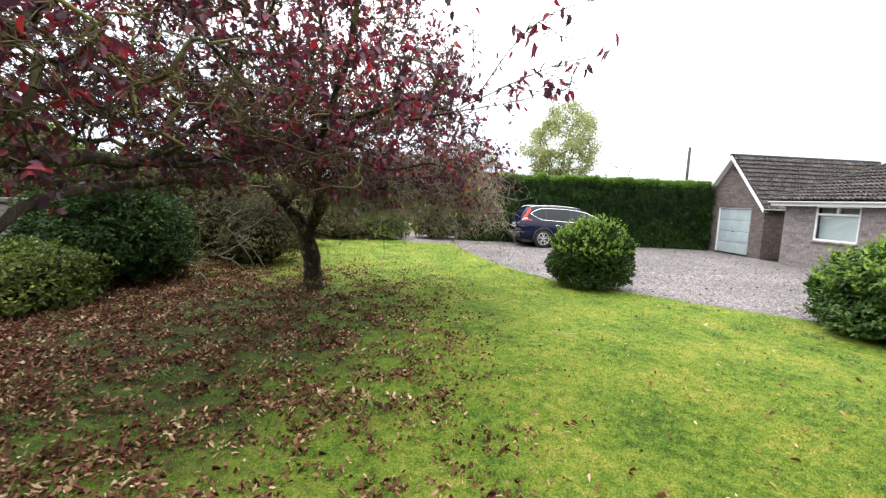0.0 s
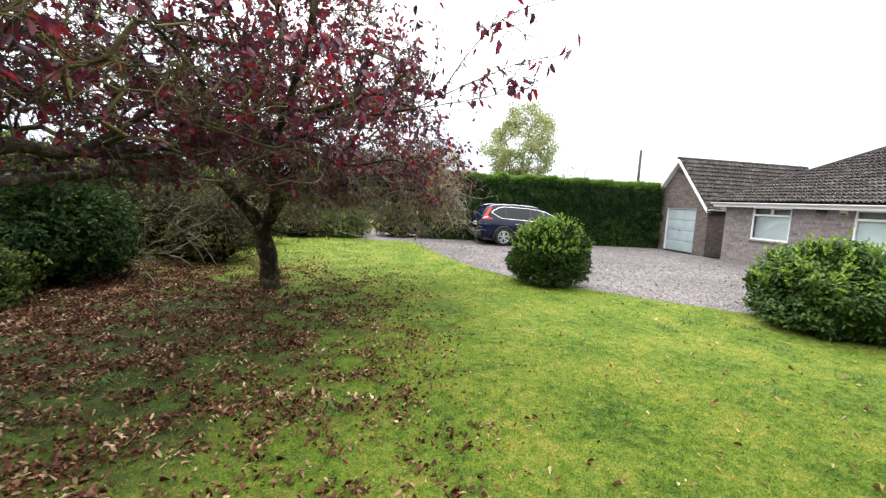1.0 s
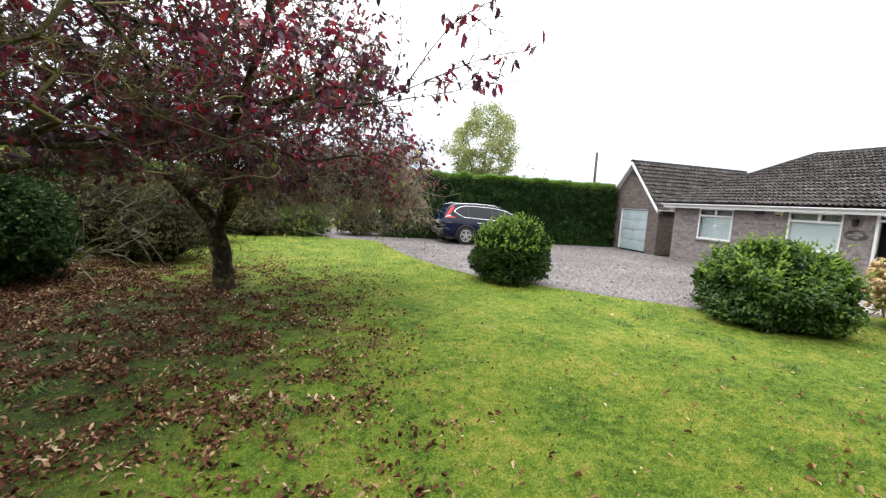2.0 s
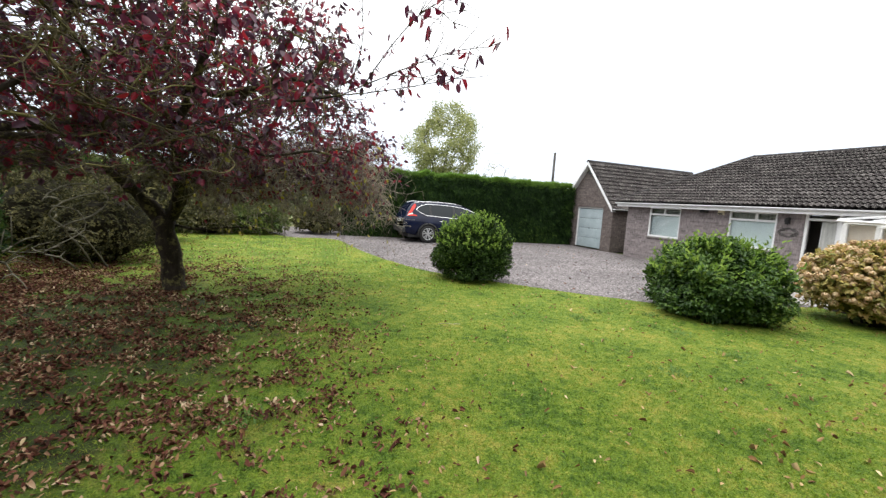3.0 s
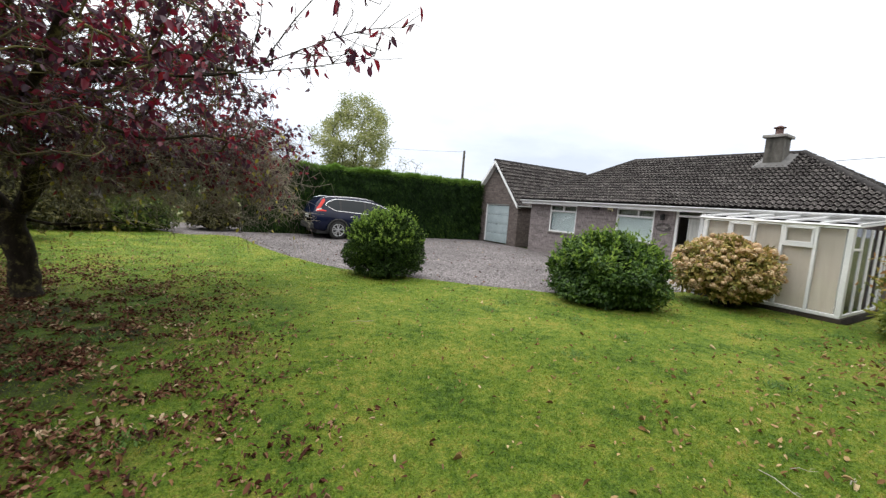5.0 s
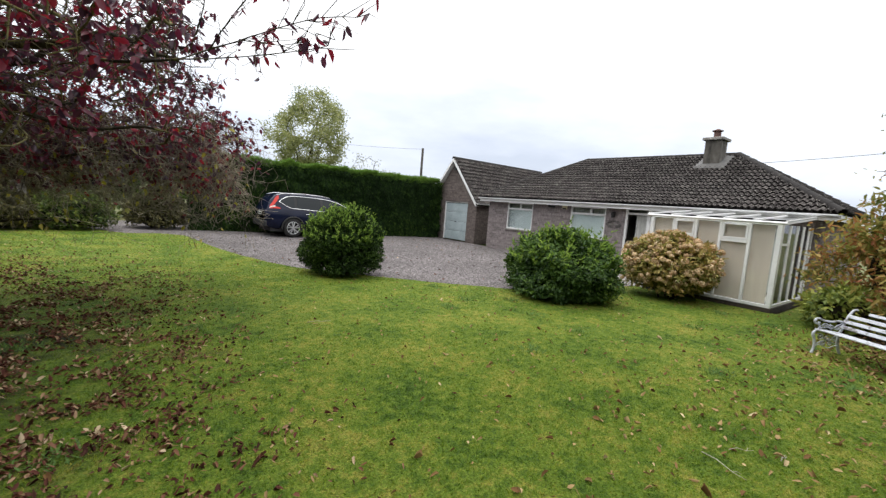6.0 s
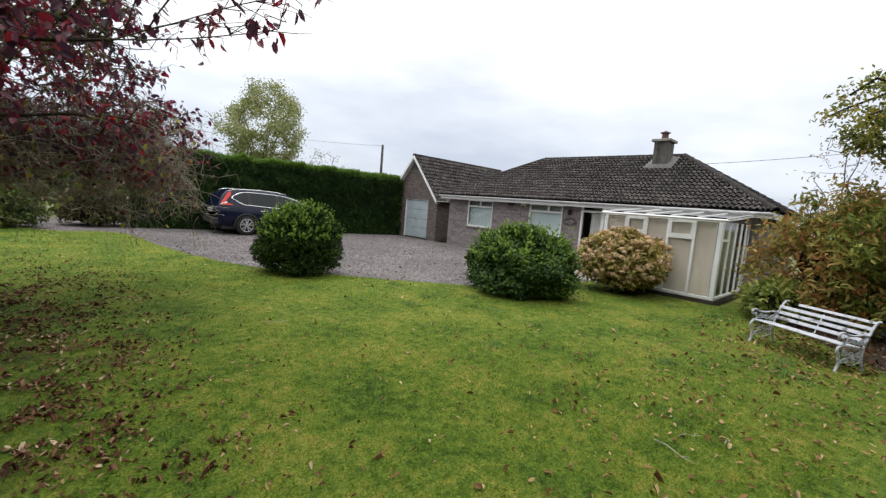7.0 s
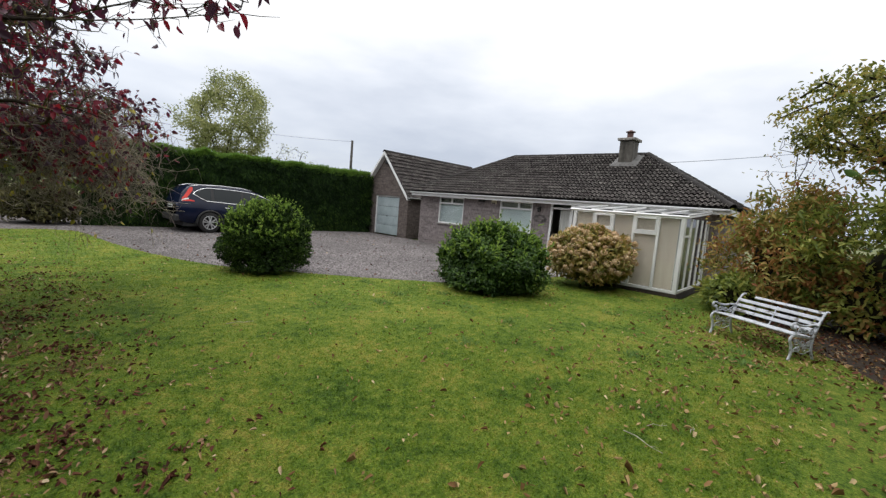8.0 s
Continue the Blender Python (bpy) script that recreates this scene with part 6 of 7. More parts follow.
bush("autumn_shrub", (9.9, -3.2, 1.1), (1.4, 1.4, 1.2), 6000, 0.12, AUTUMN, "large loose shrub turning brown and yellow", 35.0, 2.1, 0.25, 0.32, core=DARKTAN)
bush("autumn_shrub", (10.75, 1.50, 0.36), (0.75, 0.6, 0.5), 1500, 0.12, GOLDLEAF, "low yellow-green growth beside the porch corner", 37.0, 1.7, 0.2, 0.5, core=DARKTAN)
leafy_tree("thin_sapling", (12.3, 0.9, 0.0), 3.6, (12.2, 0.9, 3.0), (0.7, 0.8, 0.9), 70, AUTUMN, 0.07, 6, "thin half-bare sapling above the shrubs", 0.2, dens=0.5, r_scale=0.9, fork=0.6)

# ---- far hedgerow and pole ----
def hedgerow(name, pts, height, count, mat, label, size=0.4):
    t = thing(name, (*pts[0], 0), label=label, category="hedgerow", kind="stuff")
    P = []
    for (x0, y0), (x1, y1) in zip(pts, pts[1:]):
        n = int(count * math.hypot(x1 - x0, y1 - y0) / sum(math.hypot(c[0] - a[0], c[1] - a[1]) for a, c in zip(pts, pts[1:])))
        s = rng.random(n)
        q = np.stack([x0 + (x1 - x0) * s + rng.normal(size=n) * 0.9, y0 + (y1 - y0) * s + rng.normal(size=n) * 0.9, np.zeros(n)], 1)
        top = height * (0.72 + 0.5 * lump(q, 0.13, 4.0) + 0.25 * lump(q, 0.5, 1.0))
        q[:, 2] = np.maximum(top, 0.4) * rng.random(n) ** 0.7
        P.append(q)
    P = np.concatenate(P)
    n = len(P)
    put("leaf_mass", leaves_mesh("leaf_mass", P, unit(n), unit(n) + np.array([0, -0.4, 0.5]), size * (0.6 + 0.8 * rng.random(n)), size * (0.5 + 0.3 * rng.random(n)), mat), t)


hedgerow("far_hedgerow", [(-60, 48), (-20, 52), (12, 46), (40, 44), (75, 20)], 3.4, 16000, LAUREL, "dark distant field hedgerow", 0.5)
hedgerow("far_hedgerow", [(-34, 2), (-27, 18), (-23, 34), (-13, 38)], 7.0, 15000, BRAMBLE, "tangled tan and green hedgerow beyond the garden", 0.45)
hedgerow("field_hedgerow", [(-26, 18), (-16, 25), (-6, 28), (1.0, 27.5)], 4.6, 15000, IVY, "tall yellow-green hedgerow across the lane", 0.30)
# both added, mostly out of view, to close the garden and dim the lawn
hedgerow("screening_hedgerow", [(-16, 16), (-18, 2), (-14, -9), (-2, -8), (5.5, -4.6), (11, -4.5)], 8.0, 19000, LAUREL, "tall added hedgerow, mostly out of view, that blocks sky light", 0.60)
hedgerow("screening_hedgerow", [(11, -4.5), (16, -5), (21, -3)], 5.0, 4000, LAUREL, "added hedgerow out of view at the side of the house", 0.55)
pole = thing("utility_pole", (18.18, 26.0, 0), label="grey wooden utility pole behind the garage", category="pole")
tubes("post", [([(18.18, 26.0, -0.1), (18.18, 26.0, 3.0), (18.19, 26.0, 5.82)], [0.11, 0.10, 0.085])], WOODPOLE, pole, n=10)
wires = thing("overhead_wires", (18.18, 26.0, 5.7), label="thin black overhead wires", category="cable")
def sag(a, b, d):
    return [Vector(a).lerp(Vector(b), k / 16) - Vector((0, 0, d * 4 * (k / 16) * (1 - k / 16))) for k in range(17)]
tubes("wire", [(sag((18.18, 26.0, 5.75), (5, 40, 7.2), 0.5), 0.008)], WIRE, wires, n=4)
cable = thing("service_cable", (17.2, 6.0, 4.4), label="thin grey service cable from the roof", category="cable")
tubes("wire", [(sag((20.3, 7.6, 4.35), (30, -2.0, 6.6), 0.15), 0.010)], WIRE, cable, n=4)

# ---- garden wall and gate pillar ----
gwall = thing("garden_wall", (-9.6, 9.5, 0), label="low grey block wall with a coping", category="wall")
for i in range(9):
    x0, y0 = -11.9 + i * 0.56, 8.16 + i * 0.40
    c = box("block", (-0.345, -0.10, 0), (0.343, 0.10, 1.42), STONEWALL, gwall, bevel=0.01, local=True)
    c.matrix_basis = pose(x0 + 9.6, y0 - 9.5, 0, 0, 0, 35.5)
    c = box("coping", (-0.343, -0.15, 1.423), (0.341, 0.15, 1.52), CHIMNEY, gwall, bevel=0.012, local=True)
    c.matrix_basis = pose(x0 + 9.6, y0 - 9.5, 0, 0, 0, 35.5)
pillar = thing("gate_pillar", (-2.2, 19.6, 0), label="pale grey rendered gate pillar", category="pillar")
box("shaft", (-2.36, 19.4, -0.05), (-2.04, 19.72, 1.42), CONCRETE, pillar, bevel=0.015)
box("cap", (-2.42, 19.34, 1.423), (-1.98, 19.78, 1.50), CONCRETE, pillar, bevel=0.03)

# ---- car ----
PALEWOOD = plain("bleached_twig", [(0.3, (0.26, 0.24, 0.19)), (0.7, (0.46, 0.43, 0.36))], 8, 0.9)
PAINT, pn_, pl_, pb_ = material("dark_navy_car_paint", 0.14, 0.0, 0.2)
pb_.inputs["Base Color"].default_value = (0.012, 0.016, 0.035, 1)
pb_.inputs["Coat Weight"].default_value = 0.1
pb_.inputs["Coat Roughness"].default_value = 0.06
dust = noise_node(pn_, pl_, 3.0, 4, 0.6)
dr = ramp_node(pn_, [(0.35, (0.004, 0.006, 0.018)), (0.75, (0.008, 0.012, 0.034))])
pl_.new(dust.outputs["Fac"], dr.inputs["Fac"])
pl_.new(dr.outputs["Color"], pb_.inputs["Base Color"])
CARGLASS, _, _, cb_ = material("tinted_car_glass", 0.05, 0, 0.25)
cb_.inputs["Base Color"].default_value = (0.012, 0.016, 0.018, 1)
CHROME = plain("satin_chrome", [(0.3, (0.78, 0.79, 0.80)), (0.7, (0.88, 0.88, 0.89))], 8, 0.22, 1.0, 0.0)
ALLOY = plain("silver_alloy", [(0.3, (0.52, 0.53, 0.54)), (0.7, (0.66, 0.67, 0.68))], 12, 0.3, 0.7, 0.05)
RUBBER = plain("tyre_rubber", [(0.3, (0.012, 0.012, 0.012)), (0.7, (0.028, 0.027, 0.026))], 14, 0.85)
REDLENS = plain("red_lamp_lens", [(0.3, (0.50, 0.02, 0.015)), (0.7, (0.62, 0.035, 0.02))], 10, 0.15, 0, 0.0)
WHITELENS = plain("clear_lamp_lens", [(0.3, (0.6, 0.6, 0.58)), (0.7, (0.75, 0.75, 0.72))], 10, 0.12, 0, 0.0)

car = thing("parked_car", (4.92, 18.42, -0.03), label="dark navy sport utility car parked on the gravel", category="car")
car.scale = (1.05, 1.05, 1.065)
# stations along the car from the tail: x, sill z, belt z, roof z, half width at sill, waist, belt, roof
ST = [(0.00, 0.52, 0.95, 0.98, 0.62, 0.66, 0.64, 0.60), (0.06, 0.40, 1.02, 1.06, 0.80, 0.84, 0.76, 0.68), (0.16, 0.36, 1.08, 1.38, 0.84, 0.89, 0.81, 0.66),
      (0.36, 0.32, 1.09, 1.60, 0.86, 0.905, 0.83, 0.63), (0.60, 0.30, 1.08, 1.655, 0.87, 0.91, 0.84, 0.62), (1.00, 0.28, 1.06, 1.685, 0.87, 0.91, 0.845, 0.62),
      (1.50, 0.27, 1.03, 1.685, 0.87, 0.91, 0.85, 0.62), (2.05, 0.27, 1.00, 1.67, 0.87, 0.91, 0.85, 0.615), (2.50, 0.27, 0.985, 1.625, 0.87, 0.91, 0.85, 0.60),
      (2.90, 0.27, 0.975, 1.53, 0.87, 0.91, 0.85, 0.60), (3.25, 0.27, 0.97, 1.37, 0.87, 0.91, 0.845, 0.62), (3.60, 0.27, 0.965, 1.16, 0.87, 0.91, 0.84, 0.68),
      (3.80, 0.27, 0.955, 1.04, 0.87, 0.91, 0.82, 0.70), (3.95, 0.28, 0.93, 0.99, 0.86, 0.90, 0.80, 0.66), (4.30, 0.30, 0.84, 0.88, 0.80, 0.84, 0.74, 0.58), (4.48, 0.36, 0.70, 0.72, 0.68, 0.72, 0.66, 0.50), (4.53, 0.45, 0.58, 0.60, 0.5, 0.55, 0.5, 0.4)]


def car_section(x):
    """Half section of the body at x, from the sill up to the roof's middle, as (half width, z)."""
    v = [np.interp(x, [s[0] for s in ST], [s[k] for s in ST]) for k in range(1, 8)]
    zs, zb, zr, ws, ww, wb, wr = v
    return [(ws * 0.9, zs), (ws, zs + 0.05), (ww, zs + (zb - zs) * 0.45), (ww * 0.985, zs + (zb - zs) * 0.72), (wb + 0.02, zb - 0.03), (wb, zb),
            (wb + (wr - wb) * 0.5, zb + (zr - zb) * 0.48), (wr, zb + (zr - zb) * 0.90), (wr * 0.90, zb + (zr - zb) * 0.975), (wr * 0.5, zr + 0.01), (0.0, zr + 0.018)]


xs = sorted(set([s[0] for s in ST] + list(np.linspace(0.1, 4.45, 44))))
WHEELS = (1.02, 3.66)
V, F = [], []
rows_ = []
for x in xs:
    half = car_section(x)
    full = [(-w, z) for w, z in half] + [(w, z) for w, z in half[::-1][1:]]
    row = []
    for w, z in full:
        lift = max([math.sqrt(max(0.0, 0.43 ** 2 - (x - wx) ** 2)) for wx in WHEELS])
        if lift > 0 and z < 0.36 + lift and z < 0.80:       # wheel arches
            z = max(z, 0.36 + lift)
        row.append(len(V))
        V.append((x, w, z))
    rows_.append(row)
for r0_, r1_ in zip(rows_, rows_[1:]):
    for i in range(len(r0_) - 1):
        F.append((r0_[i], r0_[i + 1], r1_[i + 1], r1_[i]))
F += [tuple(rows_[0]), tuple(rows_[-1][::-1])]
put("body", mesh_of("body", V, F, PAINT, True), car, "dark navy painted body", local=True)
box("underside", (0.2, -0.78, 0.22), (4.3, 0.78, 0.40), DARK, car, local=True)


def car_patch(name, x0, x1, lo0, hi0, mat, side, n=10, push=0.006, parent=car, lo1=None, hi1=None, curve=None):
    """A panel on the car's flank: between shares lo and hi of the way from belt to roof, from x0 to x1."""
    lo1 = lo0 if lo1 is None else lo1
    hi1 = hi0 if hi1 is None else hi1
    V, F, k = [], [], 5
    for i in range(n + 1):
        s = i / n
        x = x0 + (x1 - x0) * s
        sec = car_section(x)[5:8]
        a, b = lo0 + (lo1 - lo0) * s, hi0 + (hi1 - hi0) * s
        if curve:
            a, b = curve(s)
        for j in range(k):
            h = a + (b - a) * j / (k - 1)
            w = np.interp(h, (0, 0.53, 1.0), [q[0] for q in sec])
            z = np.interp(h, (0, 0.53, 1.0), [q[1] for q in sec])
            V.append((x, side * (w + push), z + push * 0.3))
    for i in range(n):
        for j in range(k - 1):
            F.append((i * k + j, i * k + j + 1, i * k + k + j + 1, i * k + k + j))
    return put(name, mesh_of(name, V, F, mat, True), parent, local=True)


def window_curve(s):
    """The long side glass: pointed at the tail, arched towards the windscreen."""
    low = 0.10 + 0.42 * max(0.0, 1 - s / 0.16) ** 1.5
    high = 0.93 - 0.36 * max(0.0, 1 - s / 0.20) ** 2.2
    return low, max(high, low + 0.02)


X0, X1 = 0.50, 3.42
for side in (-1, 1):
    for a, b in ((0.0, 0.20), (0.235, 0.565), (0.60, 1.0)):
        car_patch("side_window", X0 + (X1 - X0) * a, X0 + (X1 - X0) * b, 0, 1, CARGLASS, side, 8, curve=lambda s, a=a, b=b: window_curve(a + (b - a) * s))
    car_patch("window_pillar", X0 + 0.57, X0 + 0.70, 0, 1, DARK, side, 3, 0.004, curve=lambda s: window_curve(0.2))
    car_patch("window_pillar", X0 + 1.64, X0 + 1.76, 0, 1, DARK, side, 3, 0.004, curve=lambda s: window_curve(0.5))
    line = []
    for i in range(40):
        s = i / 39
        x = X0 + (X1 - X0) * s
        h = window_curve(s)[0]
        sec = car_section(x)[5:8]
        line.append((x, side * (np.interp(h, (0, 0.53, 1), [q[0] for q in sec]) + 0.008), np.interp(h, (0, 0.53, 1), [q[1] for q in sec])))
    line2 = []
    for i in range(40):
        s = i / 39
        x = X0 + (X1 - X0) * s
        h = window_curve(s)[1]
        sec = car_section(x)[5:8]
        line2.append((x, side * (np.interp(h, (0, 0.53, 1), [q[0] for q in sec]) + 0.008), np.interp(h, (0, 0.53, 1), [q[1] for q in sec])))
    tubes("window_trim", [(line[::-1] + line2[1:], 0.015)], CHROME, car, "bright chrome window trim", local=True)
    tubes("roof_rail", [([(0.42, side * 0.63, 1.60), (0.70, side * 0.615, 1.675), (1.5, side * 0.615, 1.695), (2.2, side * 0.61, 1.665), (2.6, side * 0.60, 1.60)], 0.013)], CHROME, car, local=True)
    # tall tail lamp that climbs beside the tailgate glass
    car_patch("tail_lamp", 0.14, 0.50, 0, 1, REDLENS, side, 10, 0.014, curve=lambda s: (0.80 * s ** 1.2, min(1.0, 0.42 + 0.75 * s)))
    car_patch("tail_lamp", 0.15, 0.52, 0, 0.2, REDLENS, side, 6, 0.016, curve=lambda s: (0.0, 0.26 - 0.20 * s))
    car_patch("tail_lamp_strip", 0.12, 0.34, 0, 0.2, WHITELENS, side, 4, 0.02, curve=lambda s: (0.14, 0.26))
    for wx in WHEELS:
        arch = [(wx + 0.43 * math.cos(t), side * 0.915, 0.36 + 0.43 * math.sin(t)) for t in np.linspace(-0.15, math.pi + 0.15, 22)]
        tubes("arch_trim", [(arch, 0.034)], DARK, car, "black wheel-arch trim", local=True)
    tubes("sill_trim", [([(1.42, side * 0.885, 0.33), (3.26, side * 0.885, 0.33)], 0.05)], DARK, car, local=True)
    for hx in (1.50, 2.42):
        box("door_handle", (hx, side * 0.915 - 0.012, 0.90), (hx + 0.17, side * 0.915 + 0.012, 0.925), CHROME, car, bevel=0.006, local=True)
    box("wing_mirror", (3.12, side * 1.00 - 0.09, 1.02), (3.26, side * 1.00 + 0.09, 1.16), PAINT, car, bevel=0.03, local=True)
# tailgate glass, plate, bumper
bm = bmesh.new()
q = [bm.verts.new(p) for p in ((0.10, -0.58, 1.13), (0.10, 0.58, 1.13), (0.30, 0.50, 1.55), (0.30, -0.50, 1.55))]
bm.faces.new(q)
bmesh.ops.solidify(bm, geom=bm.faces[:], thickness=0.03)
part("rear_window", bm, CARGLASS, car, local=True)
bm = bmesh.new()
q = [bm.verts.new(p) for p in ((2.72, -0.54, 1.60), (2.72, 0.54, 1.60), (3.72, 0.66, 1.10), (3.72, -0.66, 1.10))]
bm.faces.new(q)
bmesh.ops.solidify(bm, geom=bm.faces[:], thickness=0.03)
part("windscreen", bm, CARGLASS, car, local=True)
box("rear_bumper", (-0.05, -0.80, 0.38), (0.12, 0.80, 0.62), DARK, car, "black plastic rear bumper", 0.04, local=True)
box("number_plate", (-0.012, -0.26, 0.82), (-0.002, 0.26, 0.93), UPVC, car, local=True)
box("plate_bar", (-0.016, -0.22, 0.85), (-0.0125, 0.22, 0.90), DARK, car, local=True)


def wheel(wx, side):
    w = thing("wheel", (0, 0, 0))
    w.parent = car
    w.matrix_basis = pose(wx, side * 0.82, 0.372)
    V, F, n = [], [], 40
    prof = [(0.235, -0.10), (0.33, -0.112), (0.36, -0.09), (0.372, -0.05), (0.372, 0.05), (0.36, 0.09), (0.33, 0.112), (0.235, 0.10)]
    for k in range(n):
        t = 2 * math.pi * k / n
        V += [(r * math.cos(t), y, r * math.sin(t)) for r, y in prof]
    for k in range(n):
        q = (k + 1) % n
        for j in range(len(prof) - 1):
            F.append((k * 8 + j, q * 8 + j, q * 8 + j + 1, k * 8 + j + 1))
    put("tyre", mesh_of("tyre", V, F, RUBBER, True), w, local=True)
    bm = bmesh.new()
    rot_y = Euler((radians(90), 0, 0)).to_matrix().to_4x4()
    bmesh.ops.create_cone(bm, cap_ends=True, segments=24, radius1=0.205, radius2=0.205, depth=0.02, matrix=Matrix.Translation((0, -side * 0.02, 0)) @ rot_y)
    part("brake_disc", bm, DARK, w, local=True)
    bm = bmesh.new()
    for k in range(5):
        for off in (-0.16, 0.16):
            a = 2 * math.pi * k / 5 + 0.3
            d0, d1 = Vector((math.cos(a + off * 0.6), 0, math.sin(a + off * 0.6))), Vector((math.cos(a + off * 1.5), 0, math.sin(a + off * 1.5)))
            p0, p1 = d0 * 0.04, d1 * 0.24
            s_ = Vector((-math.sin(a), 0, math.cos(a))) * 0.019
            y0, y1 = side * 0.085, side * 0.105
            q = [bm.verts.new((p + e).to_tuple()[:1] + (y,) + ((p + e).z,)) for p, e, y in ((p0, s_, y1), (p1, s_, y0), (p1, -s_, y0), (p0, -s_, y1))]
            q2 = [bm.verts.new((v.co.x, v.co.y - side * 0.03, v.co.z)) for v in q]
            bm.faces.new(q), bm.faces.new(q2[::-1])
            for i in range(4):
                bm.faces.new((q[i], q[(i + 1) % 4], q2[(i + 1) % 4], q2[i]))
    bmesh.ops.create_cone(bm, cap_ends=True, segments=16, radius1=0.06, radius2=0.05, depth=0.04, matrix=Matrix.Translation((0, side * 0.09, 0)) @ rot_y)
    bmesh.ops.recalc_face_normals(bm, faces=bm.faces[:])
    part("spokes", bm, ALLOY, w, "silver alloy spokes", local=True)
    ring = [(0.236 * math.cos(t), side * 0.095, 0.236 * math.sin(t)) for t in np.linspace(0, 2 * math.pi, 33)]
    tubes("rim", [(ring, 0.014)], ALLOY, w, local=True)


for wx in WHEELS:
    for side in (-1, 1):
        wheel(wx, side)

# ---- bench ----
bench = thing("garden_bench", (8.0, 0.9, 0), 0.0, label="white-painted slatted bench with ornate cast-iron ends", category="bench")
bench.matrix_basis = pose(8.0, 0.90, 0, 0, 0, -31.5) @ Matrix.Diagonal((1, 0.98, 0.84, 1))
# in the bench's own axes it runs along y and its sitter faces -x
HALF = 0.63
for s in (-1, 1):
    y = s * HALF
    end = thing("cast_end", (0, 0, 0))
    end.parent = bench
    def bar(name, pts, r):
        return tubes(name, [([(x, y, z) for x, z in smooth_line(pts, 5)], r)], BENCH, end, n=8, local=True)
    bar("front_leg", [(-0.03, 0.0), (0.0, 0.10), (-0.01, 0.24), (-0.05, 0.34), (-0.02, 0.41), (0.06, 0.42)], 0.019)
    bar("back_leg", [(0.46, 0.0), (0.41, 0.12), (0.39, 0.26), (0.40, 0.37)], 0.019)
    bar("seat_rail", [(0.02, 0.415), (0.15, 0.40), (0.30, 0.375), (0.41, 0.37)], 0.017)
    bar("back_post", [(0.40, 0.37), (0.44, 0.50), (0.49, 0.64), (0.545, 0.76), (0.60, 0.82), (0.645, 0.815)], 0.018)
    bar("arm_rest", [(0.47, 0.58), (0.36, 0.60), (0.22, 0.585), (0.10, 0.60), (0.02, 0.635), (-0.04, 0.62), (-0.05, 0.565), (0.0, 0.54), (0.03, 0.57)], 0.018)
    bar("arm_stem", [(0.0, 0.54), (0.045, 0.50), (0.03, 0.43)], 0.015)
    scrolls = []
    for cx, cz, r, turn in ((0.13, 0.50, 0.055, 0.0), (0.245, 0.49, 0.050, 2.0), (0.345, 0.49, 0.050, 4.0), (0.09, 0.30, 0.055, 1.0), (0.20, 0.29, 0.055, 3.0), (0.31, 0.27, 0.050, 5.0), (0.14, 0.19, 0.045, 2.2), (0.26, 0.18, 0.045, 0.6)):
        scrolls.append(([(cx + r * (1 - 0.045 * k) * math.cos(turn + k * 0.55), y, cz + r * (1 - 0.045 * k) * math.sin(turn + k * 0.55)) for k in range(17)], 0.0085))
    for a_, b_ in (((0.03, 0.36), (0.36, 0.16)), ((0.03, 0.16), (0.38, 0.33)), ((0.0, 0.13), (0.40, 0.13)), ((0.03, 0.43), (0.43, 0.54))):
        scrolls.append(([(a_[0] + (b_[0] - a_[0]) * k / 6, y, a_[1] + (b_[1] - a_[1]) * k / 6 + 0.03 * math.sin(k * 1.3)) for k in range(7)], 0.0085))
    tubes("scrollwork", scrolls, BENCH, end, "open cast scrollwork", n=6, local=True)


def slat(name, x, z, lean, w=0.062, short=None):
    bm = box_bm((-w / 2, -HALF - 0.02, -0.011), (w / 2, (HALF + 0.02) if short is None else short, 0.011), 0.005)
    ob = part(name, bm, BENCH, bench, local=True)
    ob.matrix_basis = pose(x, 0, z, 0, lean, 0)


for x, z in ((0.01, 0.438), (0.09, 0.43), (0.17, 0.419), (0.25, 0.408), (0.33, 0.396)):
    slat("seat_slat", x, z, 8)
for x, z in ((0.425, 0.50), (0.465, 0.60), (0.508, 0.70)):
    slat("back_slat", x, z, -68)
slat("top_rail", 0.56, 0.80, -60, 0.05, 0.40)
tubes("brace", [([(0.14, 0, 0.40), (0.3, 0, 0.385), (0.40, 0, 0.40), (0.45, 0, 0.55), (0.53, 0, 0.74)], 0.011)], BENCH, bench, n=6, local=True)

# ---- fallen leaves, grass, stones ----
def litter(name, n_try, field, size, mat, label, zoff):
    X, Y = -9 + 22 * rng.random(n_try), -5 + 23 * rng.random(n_try)
    g = (rng.random(n_try) < field(X, Y)) & (inside(LAWN, X, Y) | ((X > 7) & (X < 11) & (Y < 2.6)))
    X, Y = X[g], Y[g]
    n = len(X)
    P = np.stack([X, Y, zoff - 0.008 + 0.022 * rng.random(n)], 1)
    ang = rng.random(n) * 6.283
    A = np.stack([np.cos(ang), np.sin(ang), 0.26 * rng.normal(size=n)], 1)
    U = np.stack([0.42 * rng.normal(size=n), 0.42 * rng.normal(size=n), np.ones(n)], 1)
    L = size * (0.6 + 0.8 * rng.random(n))
    fold, curl = -0.2 + 1.2 * rng.random((n, 1)), -0.8 + 1.9 * rng.random((n, 1))
    t = tagged(put(name, leaves_mesh(name, P, A, U, L, L * (0.30 + 0.30 * rng.random(n)), mat, fold, curl)), label, "leaves", kind="stuff")
    return t


